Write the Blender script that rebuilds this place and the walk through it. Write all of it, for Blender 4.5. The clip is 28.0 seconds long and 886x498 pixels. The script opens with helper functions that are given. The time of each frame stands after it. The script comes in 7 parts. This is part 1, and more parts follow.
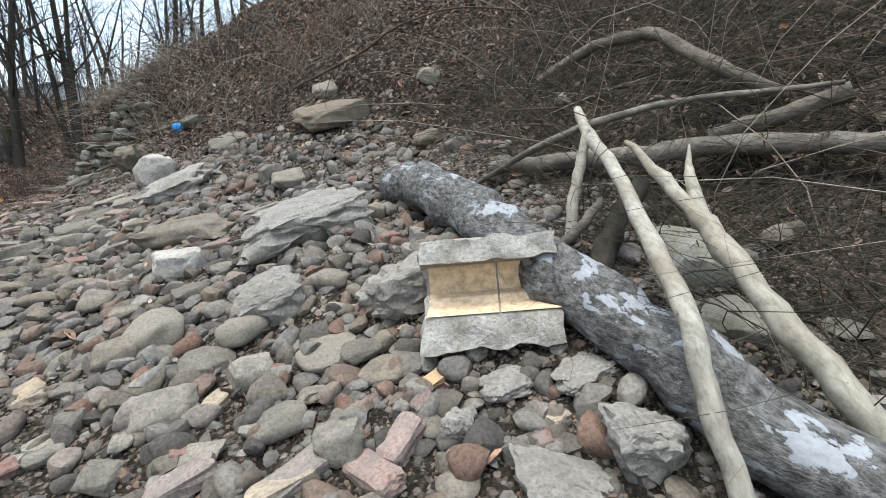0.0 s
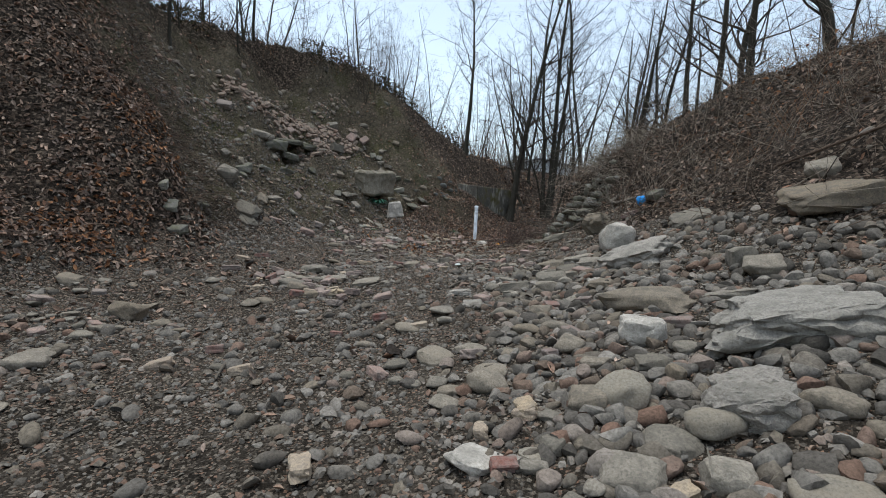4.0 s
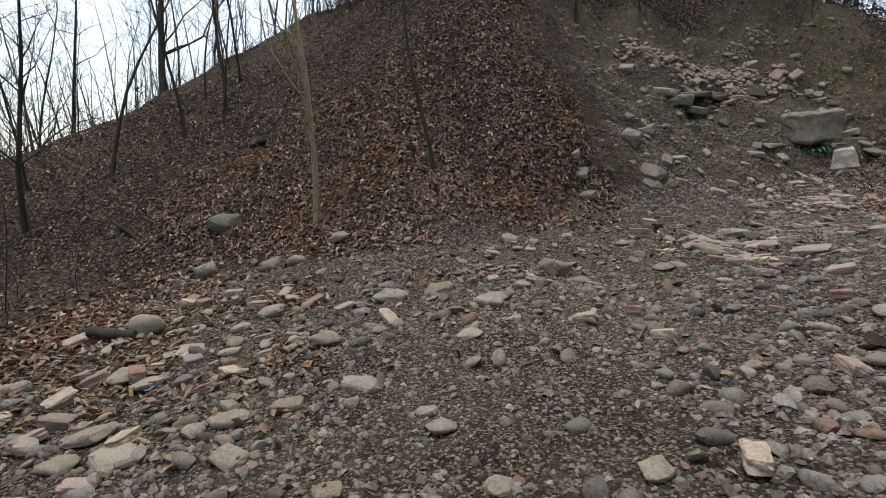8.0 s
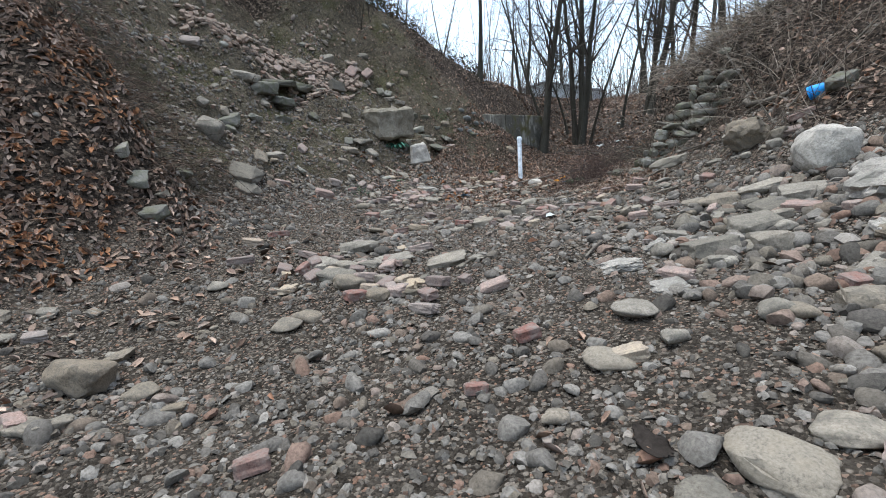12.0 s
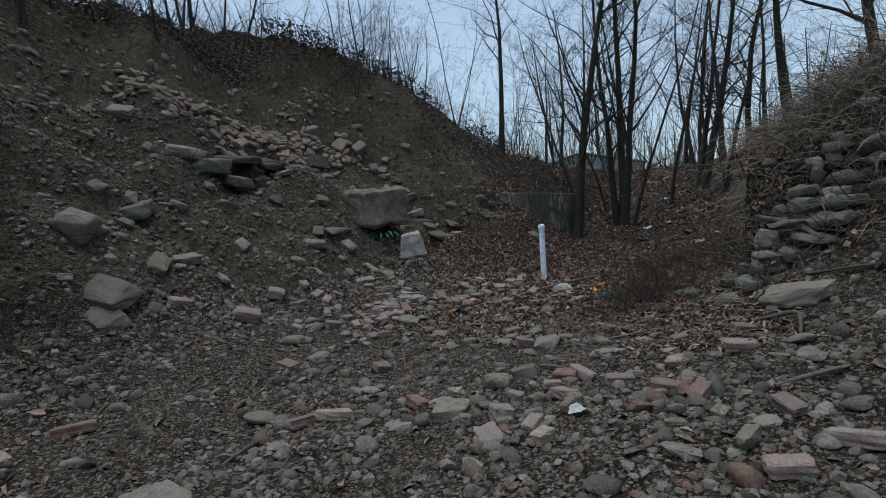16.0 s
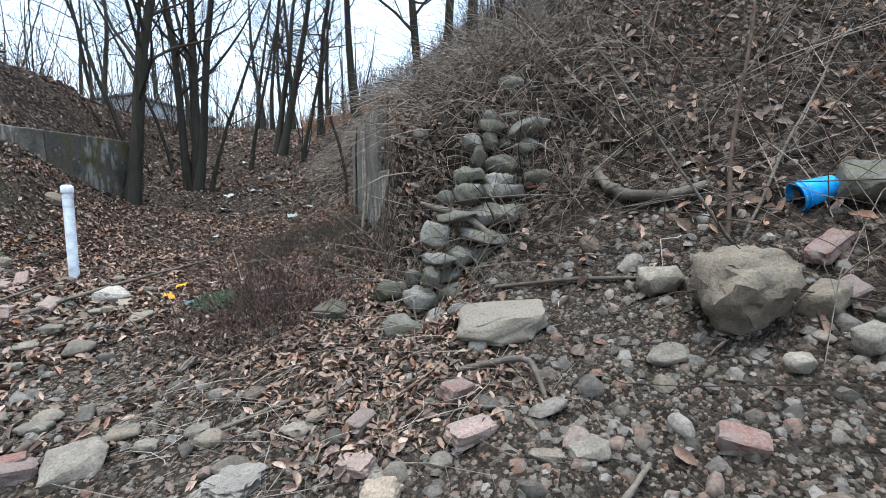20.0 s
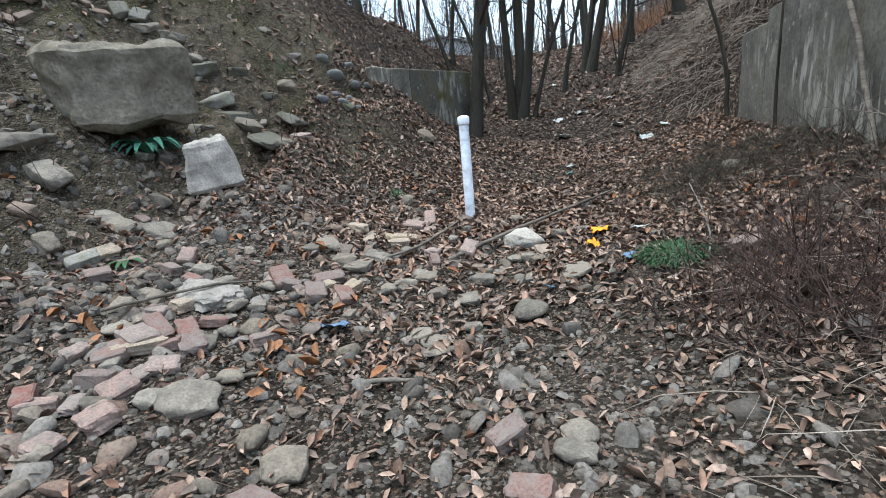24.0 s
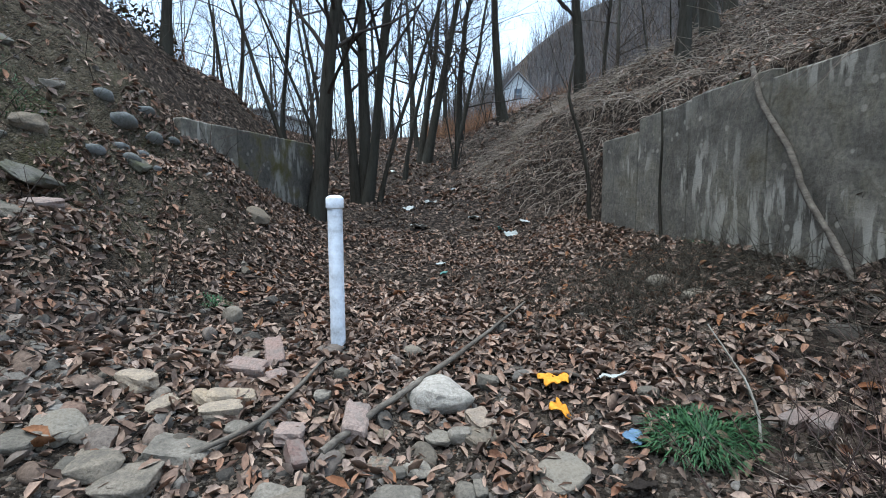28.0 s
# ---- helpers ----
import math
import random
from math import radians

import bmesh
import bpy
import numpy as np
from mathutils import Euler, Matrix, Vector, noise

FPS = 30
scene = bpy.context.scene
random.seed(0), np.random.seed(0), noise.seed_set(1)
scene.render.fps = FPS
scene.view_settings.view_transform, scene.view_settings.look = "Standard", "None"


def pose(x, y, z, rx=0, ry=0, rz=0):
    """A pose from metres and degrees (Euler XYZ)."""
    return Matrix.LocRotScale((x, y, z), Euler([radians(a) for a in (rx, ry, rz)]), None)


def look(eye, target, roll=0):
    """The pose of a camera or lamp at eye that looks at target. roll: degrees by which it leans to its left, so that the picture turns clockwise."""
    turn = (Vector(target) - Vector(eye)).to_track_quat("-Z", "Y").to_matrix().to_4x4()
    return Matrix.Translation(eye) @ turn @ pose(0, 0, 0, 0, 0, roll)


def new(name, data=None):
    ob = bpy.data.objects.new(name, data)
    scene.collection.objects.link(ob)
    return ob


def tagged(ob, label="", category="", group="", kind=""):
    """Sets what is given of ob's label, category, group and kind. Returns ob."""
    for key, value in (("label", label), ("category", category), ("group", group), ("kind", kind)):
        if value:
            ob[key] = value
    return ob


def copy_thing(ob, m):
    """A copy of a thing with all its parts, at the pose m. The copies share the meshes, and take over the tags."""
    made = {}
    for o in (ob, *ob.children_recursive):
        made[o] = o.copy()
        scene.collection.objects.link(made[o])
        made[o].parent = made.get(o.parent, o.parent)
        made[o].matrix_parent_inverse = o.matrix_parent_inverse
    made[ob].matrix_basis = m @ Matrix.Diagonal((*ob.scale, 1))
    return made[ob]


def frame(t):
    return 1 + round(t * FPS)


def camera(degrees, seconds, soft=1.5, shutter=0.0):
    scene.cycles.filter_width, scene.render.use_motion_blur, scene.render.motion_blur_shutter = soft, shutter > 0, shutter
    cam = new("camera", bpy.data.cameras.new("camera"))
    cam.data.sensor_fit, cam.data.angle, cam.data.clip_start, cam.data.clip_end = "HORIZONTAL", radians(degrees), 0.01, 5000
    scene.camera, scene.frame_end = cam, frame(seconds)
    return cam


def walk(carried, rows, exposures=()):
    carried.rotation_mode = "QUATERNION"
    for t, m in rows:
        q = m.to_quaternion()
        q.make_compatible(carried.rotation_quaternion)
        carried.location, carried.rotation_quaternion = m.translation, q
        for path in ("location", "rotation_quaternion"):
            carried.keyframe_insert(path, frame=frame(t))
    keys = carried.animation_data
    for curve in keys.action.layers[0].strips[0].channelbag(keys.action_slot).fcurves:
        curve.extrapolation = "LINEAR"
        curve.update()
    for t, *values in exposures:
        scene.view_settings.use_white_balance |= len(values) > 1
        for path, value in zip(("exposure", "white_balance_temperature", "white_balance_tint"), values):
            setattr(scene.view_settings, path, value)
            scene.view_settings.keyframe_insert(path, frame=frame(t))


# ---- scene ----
cam = camera(85.8, 28.0, soft=1.0)
PATH = [
    (0, (6.628, -12.056, 0.363), (7.17, -10.17, -0.025), -3.6),
    (0.5, (6.626, -12.057, 0.371), (7.175, -10.165, 0.028), -3.9),
    (1, (6.561, -12.036, 0.393), (6.661, -10.043, 0.255), -0.4),
    (1.5, (6.515, -12.042, 0.403), (6.225, -10.064, 0.343), 1.0),
    (2, (6.476, -12.082, 0.419), (5.877, -10.175, 0.377), 2.4),
    (2.5, (6.422, -12.101, 0.411), (5.504, -10.324, 0.382), 2.4),
    (4.5, (6.261, -12.104, 0.401), (5.223, -10.398, 0.284), 3.0),
    (5, (6.307, -12.107, 0.418), (5.182, -10.459, 0.284), 1.8),
    (5.5, (6.276, -12.133, 0.448), (4.71, -10.891, 0.515), 2.0),
    (6, (6.257, -12.142, 0.486), (4.427, -11.356, 0.666), 1.1),
    (6.5, (6.209, -12.195, 0.466), (4.259, -11.802, 0.669), 1.2),
    (7, (6.197, -12.275, 0.389), (4.198, -12.305, 0.463), 0.5),
    (7.5, (6.186, -12.27, 0.378), (4.191, -12.288, 0.248), -1.1),
    (8, (6.016, -12.203, 0.324), (4.095, -11.715, 0.056), -0.5),
    (8.5, (5.731, -12.182, 0.343), (3.902, -11.422, 0.058), 0.3),
    (9, (5.478, -12.036, 0.332), (3.754, -11.06, 0.06), -2.8),
    (9.5, (5.155, -11.901, 0.353), (3.464, -10.879, 0.041), -6.7),
    (10, (4.782, -11.817, 0.286), (3.139, -10.75, -0.117), -5.5),
    (10.5, (4.549, -11.638, 0.314), (3.117, -10.289, -0.047), -3.9),
    (11, (4.456, -11.275, 0.363), (3.41, -9.608, 0.004), -2.4),
    (11.5, (4.28, -11.045, 0.35), (3.266, -9.354, 0.017), -3.6),
    (13.5, (3.994, -9.339, 0.716), (3.152, -7.556, 0.384), -3.0),
    (14, (3.904, -8.999, 0.729), (3.168, -7.176, 0.363), -3.1),
    (14.5, (3.732, -8.747, 0.781), (2.689, -7.074, 0.444), -2.3),
    (15, (3.531, -8.463, 0.816), (2.303, -6.906, 0.552), -0.7),
    (15.5, (3.451, -8.133, 0.868), (2.125, -6.647, 0.692), -1.0),
    (16, (3.356, -7.865, 0.873), (2.212, -6.225, 0.836), -3.4),
    (16.5, (3.167, -7.587, 0.895), (2.331, -5.776, 0.75), -2.3),
    (17, (3.102, -7.296, 0.903), (2.578, -5.376, 0.702), -1.7),
    (17.5, (3.038, -7.042, 0.931), (2.7, -5.081, 0.722), -1.1),
    (18, (2.859, -6.765, 0.943), (2.71, -4.783, 0.724), -0.6),
    (18.5, (2.849, -6.506, 0.985), (2.956, -4.528, 0.71), -2.4),
    (19, (2.866, -6.212, 1.014), (3.155, -4.249, 0.766), -5.1),
    (19.5, (2.75, -6.007, 0.995), (3.099, -4.054, 0.74), -3.5),
    (20, (2.552, -5.775, 1.003), (3.041, -3.85, 0.765), 0.4),
    (20.5, (2.483, -5.607, 1.013), (2.819, -3.648, 0.791), 2.3),
    (21, (2.434, -5.424, 1.013), (2.624, -3.44, 0.843), 0.6),
    (21.5, (2.247, -5.268, 0.972), (2.172, -3.281, 0.759), 2.2),
    (22, (2.041, -5.119, 0.969), (1.595, -3.185, 0.718), 0.5),
    (22.5, (1.94, -4.95, 0.962), (1.31, -3.082, 0.625), -0.3),
    (24.5, (0.92, -4.324, 0.956), (0.351, -2.473, 0.456), -6.4),
    (25, (0.783, -4.033, 1.026), (0.277, -2.132, 0.661), -5.2),
    (25.5, (0.701, -3.855, 1.0), (0.293, -1.907, 0.801), -2.2),
    (26, (0.496, -3.71, 0.965), (0.257, -1.731, 0.8), 1.0),
    (26.5, (0.381, -3.62, 0.955), (0.102, -1.647, 0.779), 2.7),
    (27, (0.394, -3.483, 0.948), (0.17, -1.509, 0.718), 1.1),
    (27.5, (0.449, -3.241, 0.982), (0.503, -1.253, 0.776), -1.6),
    (28, (0.46, -3.095, 1.004), (0.608, -1.11, 0.807), -0.2),
]
EXPOSURES = [  # seconds, stops, kelvin, tint
    (0, 1.6, 6270, 4), (0.5, 1.52, 6270, 4), (1, 1.02, 6050, 3), (2, 0.57, 6250, 2), (4.5, 0.85, 6400, 4), (5, 0.72, 6550, 4), (5.5, 0.17, 6250, 2), (6, -0.73, 5800, 0), (6.5, -0.73, 6150, 1), (7, 0.07, 6500, 3), (8, 1.07, 6800, 7), (9, 1.22, 6650, 7),
    (10, 2.12, 6450, 7), (11, 1.53, 6150, 5), (14, 1.52, 6050, 4), (15, 1.22, 6250, 3), (15.5, 0.77, 6000, 2), (16, 0.17, 5850, 0), (16.5, 1.27, 6200, 3), (17, 1.56, 6250, 4), (18, 1.56, 6150, 4), (20, 1.72, 5900, 4), (21, 1.47, 5900, 3), (22, 1.67, 6000, 3), (25, 1.57, 5900, 3), (26, 1.32, 5700, 2), (27, 1.62, 5800, 2), (28, 1.37, 5750, 2)]
walk(cam, [(t, look(eye, target, roll)) for t, eye, target, roll in PATH], EXPOSURES)

# ---- sky and light: an overcast winter afternoon ----
world = bpy.data.worlds.new("overcast_sky")
scene.world = world
world.use_nodes = True
wt = world.node_tree
sky = wt.nodes.new("ShaderNodeTexSky")
sky.sky_type, sky.sun_disc = "NISHITA", False
sky.sun_elevation, sky.sun_rotation = radians(81), radians(256)
sky.air_density, sky.dust_density = 1.2, 1.4
pale = wt.nodes.new("ShaderNodeHueSaturation")
pale.inputs["Saturation"].default_value = 0.6
wt.links.new(sky.outputs[0], pale.inputs["Color"])
wt.links.new(pale.outputs[0], wt.nodes["Background"].inputs[0])
wt.nodes["Background"].inputs[1].default_value = 0.14
sun = new("sun", bpy.data.lights.new("sun", "SUN"))
sun.data.energy, sun.data.angle, sun.data.color = 1.4, radians(40), (1.0, 0.97, 0.93)
sun.matrix_world = look((-1.5, -0.4, 10.0), (0, 0, 0))

# ---- the lie of the land ----
def bend(*pairs):
    """A smooth curve through (y, value) pairs, for use along the valley."""
    ys, vs = np.array([p[0] for p in pairs], float), np.array([p[1] for p in pairs], float)

    def at(y):
        return sum(np.interp(y + d, ys, vs) * k for d, k in ((-0.7, 0.15), (-0.35, 0.2), (0, 0.3), (0.35, 0.2), (0.7, 0.15)))
    return at


def hashed(ix, iy, seed):
    h = (ix.astype(np.int64) * 374761393 + iy.astype(np.int64) * 668265263 + seed * 144266504) & 0xFFFFFFFF
    h = ((h ^ (h >> 13)) * 1274126177) & 0xFFFFFFFF
    return ((h ^ (h >> 16)) & 0xFFFFFF) / float(0xFFFFFF) * 2 - 1


def value_noise(x, y, seed=0):
    """Smooth noise from -1 to 1 on arrays."""
    ix, iy = np.floor(x), np.floor(y)
    fx, fy = x - ix, y - iy
    fx, fy = fx * fx * (3 - 2 * fx), fy * fy * (3 - 2 * fy)
    a, b = hashed(ix, iy, seed), hashed(ix + 1, iy, seed)
    c, d = hashed(ix, iy + 1, seed), hashed(ix + 1, iy + 1, seed)
    return (a * (1 - fx) + b * fx) * (1 - fy) + (c * (1 - fx) + d * fx) * fy


def step(a, b, v):
    k = np.clip((v - a) / (b - a), 0, 1)
    return k * k * (3 - 2 * k)


def soft_min(a, b, k):
    h = np.clip(0.5 + 0.5 * (b - a) / k, 0, 1)
    return b * (1 - h) + a * h - k * h * (1 - h)


# foot of the western slope: its x, its height, the grade of the slope and the height of the crest
WEST_X = bend((-30, -4), (-18, -2.8), (-14, -1.7), (-12, -0.9), (-10.4, -0.35), (-8, -0.4), (-6, -1.1), (-4, -1.45), (-2, -1.35), (0, -0.75), (2, -0.5), (5, -0.95), (9, -1.8), (16, -3), (30, -5))
WEST_Z = bend((-30, -2.2), (-18, -1.4), (-14, -1.15), (-12, -0.68), (-10.4, -0.58), (-8, -0.42), (-6, -0.2), (-4, -0.08), (-2, 0.0), (0, 0.2), (2, 0.25), (5, 0.75), (9, 1.25), (16, 3), (30, 5.2))
WEST_GRADE = bend((-30, 0.1), (-22, 0.41), (-18, 0.45), (-14, 0.55), (-12, 0.585), (-10.4, 0.72), (-8.2, 0.97), (-6.8, 0.575), (-5, 0.515), (-3.5, 0.68), (-2, 0.335), (-0.5, 0.34), (1.2, 0.655), (2, 0.825), (5, 1.28), (9, 1.585), (16, 0.77), (30, 0.3))
WEST_CURVE = bend((-30, 0), (-12, 0.03), (-8, 0.054), (-6.5, 0.114), (-5, 0.084), (-3.5, 0.085), (-2, 0.109), (-0.5, 0.138), (2, 0.068), (5, 0), (30, 0))
WEST_CREST = bend((-30, 0.2), (-22, 1.625), (-18, 3.725), (-16, 5.1), (-12.5, 7.025), (-9, 5.838), (-7, 6.013), (-4, 6.112), (-2, 5.725), (0, 5.825), (3, 5.25), (6, 2.55), (9, 2.4), (16, 0.95), (30, 0.8))
# foot of the eastern slope: x, height, grade and width of the rubble apron, then the hillside's grade and crest
EAST_X = bend((-30, 10), (-16, 8.6), (-12, 7.6), (-10, 6.0), (-8.5, 5.2), (-6, 4.0), (-4, 3.1), (-2.4, 2.95), (-1.5, 3.0), (4.2, 3.1), (6, 2.2), (12, 2.3), (16, 2.0), (30, 4))
EAST_Z = bend((-30, -2), (-16, -1.15), (-12, -0.9), (-10, -0.62), (-8.5, -0.42), (-6, -0.22), (-4, 0.02), (-2.4, 0.25), (-1.3, 0.48), (0, 0.6), (3, 0.66), (6, 0.95), (12, 2.0), (16, 3.1), (30, 5.6))
EAST_APRON = bend((-30, 0.2), (-12, 0.22), (-10, 0.27), (-8.5, 0.24), (-6, 0.33), (-4, 0.52), (-2.8, 0.62), (-1.9, 1.2), (0, 1.2), (4, 1.3), (6, 1.2), (12, 0.7), (30, 0.3))
EAST_GRADE = bend((-30, 0.4), (-12, 0.62), (-8, 0.62), (-4, 0.56), (-2, 0.48), (2, 0.5), (4, 0.58), (8, 0.55), (16, 0.4), (30, 0.2))
EAST_CREST = bend((-30, 5), (-12, 7), (-6, 5.4), (-2, 3.5), (2, 3.8), (6, 4.6), (10, 3.8), (16, 2.6), (30, 2.5))
DIP = bend((-30, 0.1), (-14, 0.15), (-12, 0.22), (-10, 0.3), (-8.5, 0.24), (-7, 0.14), (-4.5, 0.22), (-2, 0.4), (0, 0.3), (3, 0.3), (6, 0.1), (30, 0.1))


def land(x, y):
    """Height of the ground without its fine relief."""
    x, y = np.asarray(x, float), np.asarray(y, float)
    wob = 0.35 * value_noise(x * 0.3, y * 0.45, 3) + 0.15 * value_noise(x, y, 4)
    xw, zw, xe, ze = WEST_X(y) + 0.5 * wob, WEST_Z(y), EAST_X(y), EAST_Z(y)
    near_wall = step(-2.4, -1.9, y) * (1 - step(3.7, 4.3, y))
    xe = xe + 0.4 * wob * (1 - near_wall) * step(-2.5, -3.5, y)
    k = np.clip((x - xw) / (xe - xw), 0, 1)
    z = zw * (1 - k) + ze * k - DIP(y) * 4 * k * (1 - k)
    u = np.clip(xw - x, 0, None)
    rise = WEST_GRADE(y) * np.maximum(0, np.sqrt(u * u + 0.09) - 0.3) + WEST_CURVE(y) * np.minimum(u, 6) ** 2
    z = z + np.where(u > 0, soft_min(rise, WEST_CREST(y) + 0.03 * u, 1.2) - soft_min(0 * u, WEST_CREST(y), 1.2), 0)
    v = np.clip(x - xe, 0, None)
    apron = bend((-30, 3), (-12, 2.2), (-10, 2.8), (-8, 4.0), (-6, 4.0), (-4, 2.6), (-2.4, 1.6), (-1.9, 1.2), (6, 1.5), (30, 2))(y)
    first = EAST_APRON(y) * np.maximum(0, np.sqrt(v * v + 0.04) - 0.2)
    walled = np.clip((v - 0.12) * 25, 0, 1) * (WALL_TOP(y) - ze) + 0.65 * np.clip(v - 0.3, 0, 1.2)
    first = first * (1 - near_wall) + walled * near_wall
    top = EAST_APRON(y) * apron * (1 - near_wall) + near_wall * (WALL_TOP(y) - ze + 0.585)
    high = np.where(v > apron, top + EAST_GRADE(y) * (v - apron), first)
    z = z + np.where(v > 0, soft_min(np.minimum(high, 30), EAST_CREST(y) + 0.04 * v, 1.0) - soft_min(0 * v, EAST_CREST(y), 1.0), 0)
    # a low bank closes the head of the valley, wooded hills lie behind
    z = z + 0.06 * np.clip(y - 30, 0, 60) + 46 * step(58, 150, y) * step(-5, 60, x) + 3 * step(30, 90, x)
    return z


WALL_TOP = bend((-30, 1.3), (-2.2, 1.25), (-1.2, 1.9), (0, 2.05), (1.2, 1.98), (3, 1.8), (3.7, 1.6), (30, 1.6))


def litter(x, y):
    """How much leaf litter covers the ground: 0 on the rubble floor, 1 on the wooded slopes."""
    n = 0.5 * value_noise(x * 0.9, y * 0.9, 11) + 0.35 * value_noise(x * 2.3, y * 2.3, 12)
    west = step(0.1, 1.0, WEST_X(y) - x + n)
    scar = step(-7.6, -6.6, y) * (1 - step(1.6, 3.0, y)) * step(-6.5, -5, x)
    west = west * (1 - 0.72 * scar)
    east = step(0.2, 1.0, (x - EAST_X(y) - bend((-30, 0), (-14, 1.0), (-12, 1.4), (-8, 2.8), (-6, 2.2), (-4.5, 1.0), (-3.6, 0.6), (-2.8, 0.0), (30, 0.0))(y)) + n)
    head = step(-1.6, 0.4, y + n * 0.9 + 1.0 * np.clip(x - 0.6, 0, 2.4)) * 0.95
    mouth = step(-13.5, -14.8, y + 0.25 * x + n) * 0.7
    return np.clip(np.maximum(np.maximum(west, east), np.maximum(head, mouth)), 0, 1)


def scar_at(x, y):
    """Where the western bank has slid and lies bare."""
    n = 0.5 * value_noise(x * 0.9, y * 0.9, 72)
    return step(-7.9, -7.0, y + n) * (1 - step(1.8, 3.2, y + n)) * step(0.5, 1.3, WEST_X(y) - x + n) * (1 - step(4.6, 5.6, WEST_X(y) - x + n))


def height(x, y):
    """Height of the ground with its relief."""
    x, y = np.asarray(x, float), np.asarray(y, float)
    z = land(x, y)
    far = 1 - step(12, 30, np.hypot(x - 2, y + 5))
    cover = litter(x, y)
    slope = step(0.0, 1.5, np.maximum(WEST_X(y) - x, x - EAST_X(y) - 1))
    z = z + far * (0.03 * value_noise(x * 2.1, y * 2.1, 5) + 0.022 * value_noise(x * 5.3, y * 5.3, 6) + 0.012 * value_noise(x * 11, y * 11, 7))
    scar = step(-7.8, -6.6, y) * (1 - step(1.6, 3.0, y)) * step(0.3, 1.2, WEST_X(y) - x)
    ledge = np.abs(value_noise(x * 1.1 + 0.3 * y, y * 0.8 + z * 1.2, 8))
    z = z + far * slope * (0.16 * value_noise(x * 0.8, y * 0.8, 9) + 0.06 * value_noise(x * 2.5, y * 2.5, 10)) + far * scar * (0.42 * (ledge - 0.35) + 0.07 * value_noise(x * 4, y * 4, 14))
    u = WEST_X(y) - x
    brow = y + 0.5 * value_noise(x * 0.7, y * 0.3, 73) + 0.15 * value_noise(x * 2.4, y * 2.0, 74)
    z = z + 0.5 * step(-6.75, -7.25, brow) * step(-9.6, -7.9, brow) * step(0.9, 1.9, u) * (1 - step(4.2, 5.6, u))
    z = z + far * 0.16 * value_noise(x * 2.2 + y, y * 3.1, 80) * step(-8.9, -8.0, y) * step(-6.3, -7.1, y) * step(0.2, 0.8, u) * (1 - step(2.6, 3.6, u))
    # the hollow under the rock ledge
    along, across = -0.292 * (x + 4.46) + 0.956 * (y + 2.8), 0.956 * (x + 4.46) + 0.292 * (y + 2.8)
    z = z - 0.62 * np.exp(-(along / 0.55) ** 2 - (across / 0.26) ** 2) - 0.2 * np.exp(-((along + 0.9) / 0.5) ** 2 - (across / 0.3) ** 2)
    # gullies washed down the face
    z = z - far * scar * 0.1 * step(0.25, 0.7, value_noise(x * 0.7 + y * 2.6, y * 0.4 - x * 0.3, 75))
    return z


def open_way(x, y):
    """The grassy way that runs up from the path to the white house, free of trees."""
    x, y = np.asarray(x, float), np.asarray(y, float)
    off = x - 0.5 - 0.231 * (y + 3)
    return ((y > 9) & (off > -0.7) & (off < 2.6)).astype(float)


# ---- builders ----
class Soup:
    """Many small pieces gathered into one mesh."""

    def __init__(self):
        self.v, self.f, self.n = [], [], 0

    def add(self, verts, faces):
        verts = np.asarray(verts, float).reshape(-1, 3)
        self.v.append(verts)
        self.f.append(np.asarray(faces, np.int64) + self.n)
        self.n += len(verts)

    def mesh(self, name, material, smooth=True):
        me = bpy.data.meshes.new(name)
        v = np.concatenate(self.v)
        by = {}
        for f in self.f:
            by.setdefault(f.shape[1], []).append(f)
        groups = [np.concatenate(g) for g in by.values()]
        loops = np.concatenate([g.ravel() for g in groups])
        sizes = np.concatenate([np.full(len(g), g.shape[1]) for g in groups])
        me.vertices.add(len(v))
        me.vertices.foreach_set("co", v.ravel())
        me.loops.add(len(loops))
        me.loops.foreach_set("vertex_index", loops.astype(np.int32))
        me.polygons.add(len(sizes))
        me.polygons.foreach_set("loop_start", np.concatenate([[0], np.cumsum(sizes)[:-1]]).astype(np.int32))
        me.polygons.foreach_set("use_smooth", np.full(len(sizes), smooth))
        me.update(calc_edges=True)
        me.materials.append(material)
        return me


def scatter(soup, tv, tf, at, turn, size):
    """Copies of one small template: places (n,3), turns (n,3,3), sizes (n,) or (n,3)."""
    tv, tf, at = np.asarray(tv, float), np.asarray(tf, np.int64), np.asarray(at, float)
    size = np.asarray(size, float)
    size = np.repeat(size[:, None], 3, 1) if size.ndim == 1 else size
    local = tv[None] * size[:, None, :]
    world = np.einsum("nij,nkj->nki", turn, local) + at[:, None, :]
    n, k = len(at), len(tv)
    faces = (tf[None] + (np.arange(n) * k)[:, None, None]).reshape(-1, tf.shape[1])
    soup.add(world.reshape(-1, 3), faces)


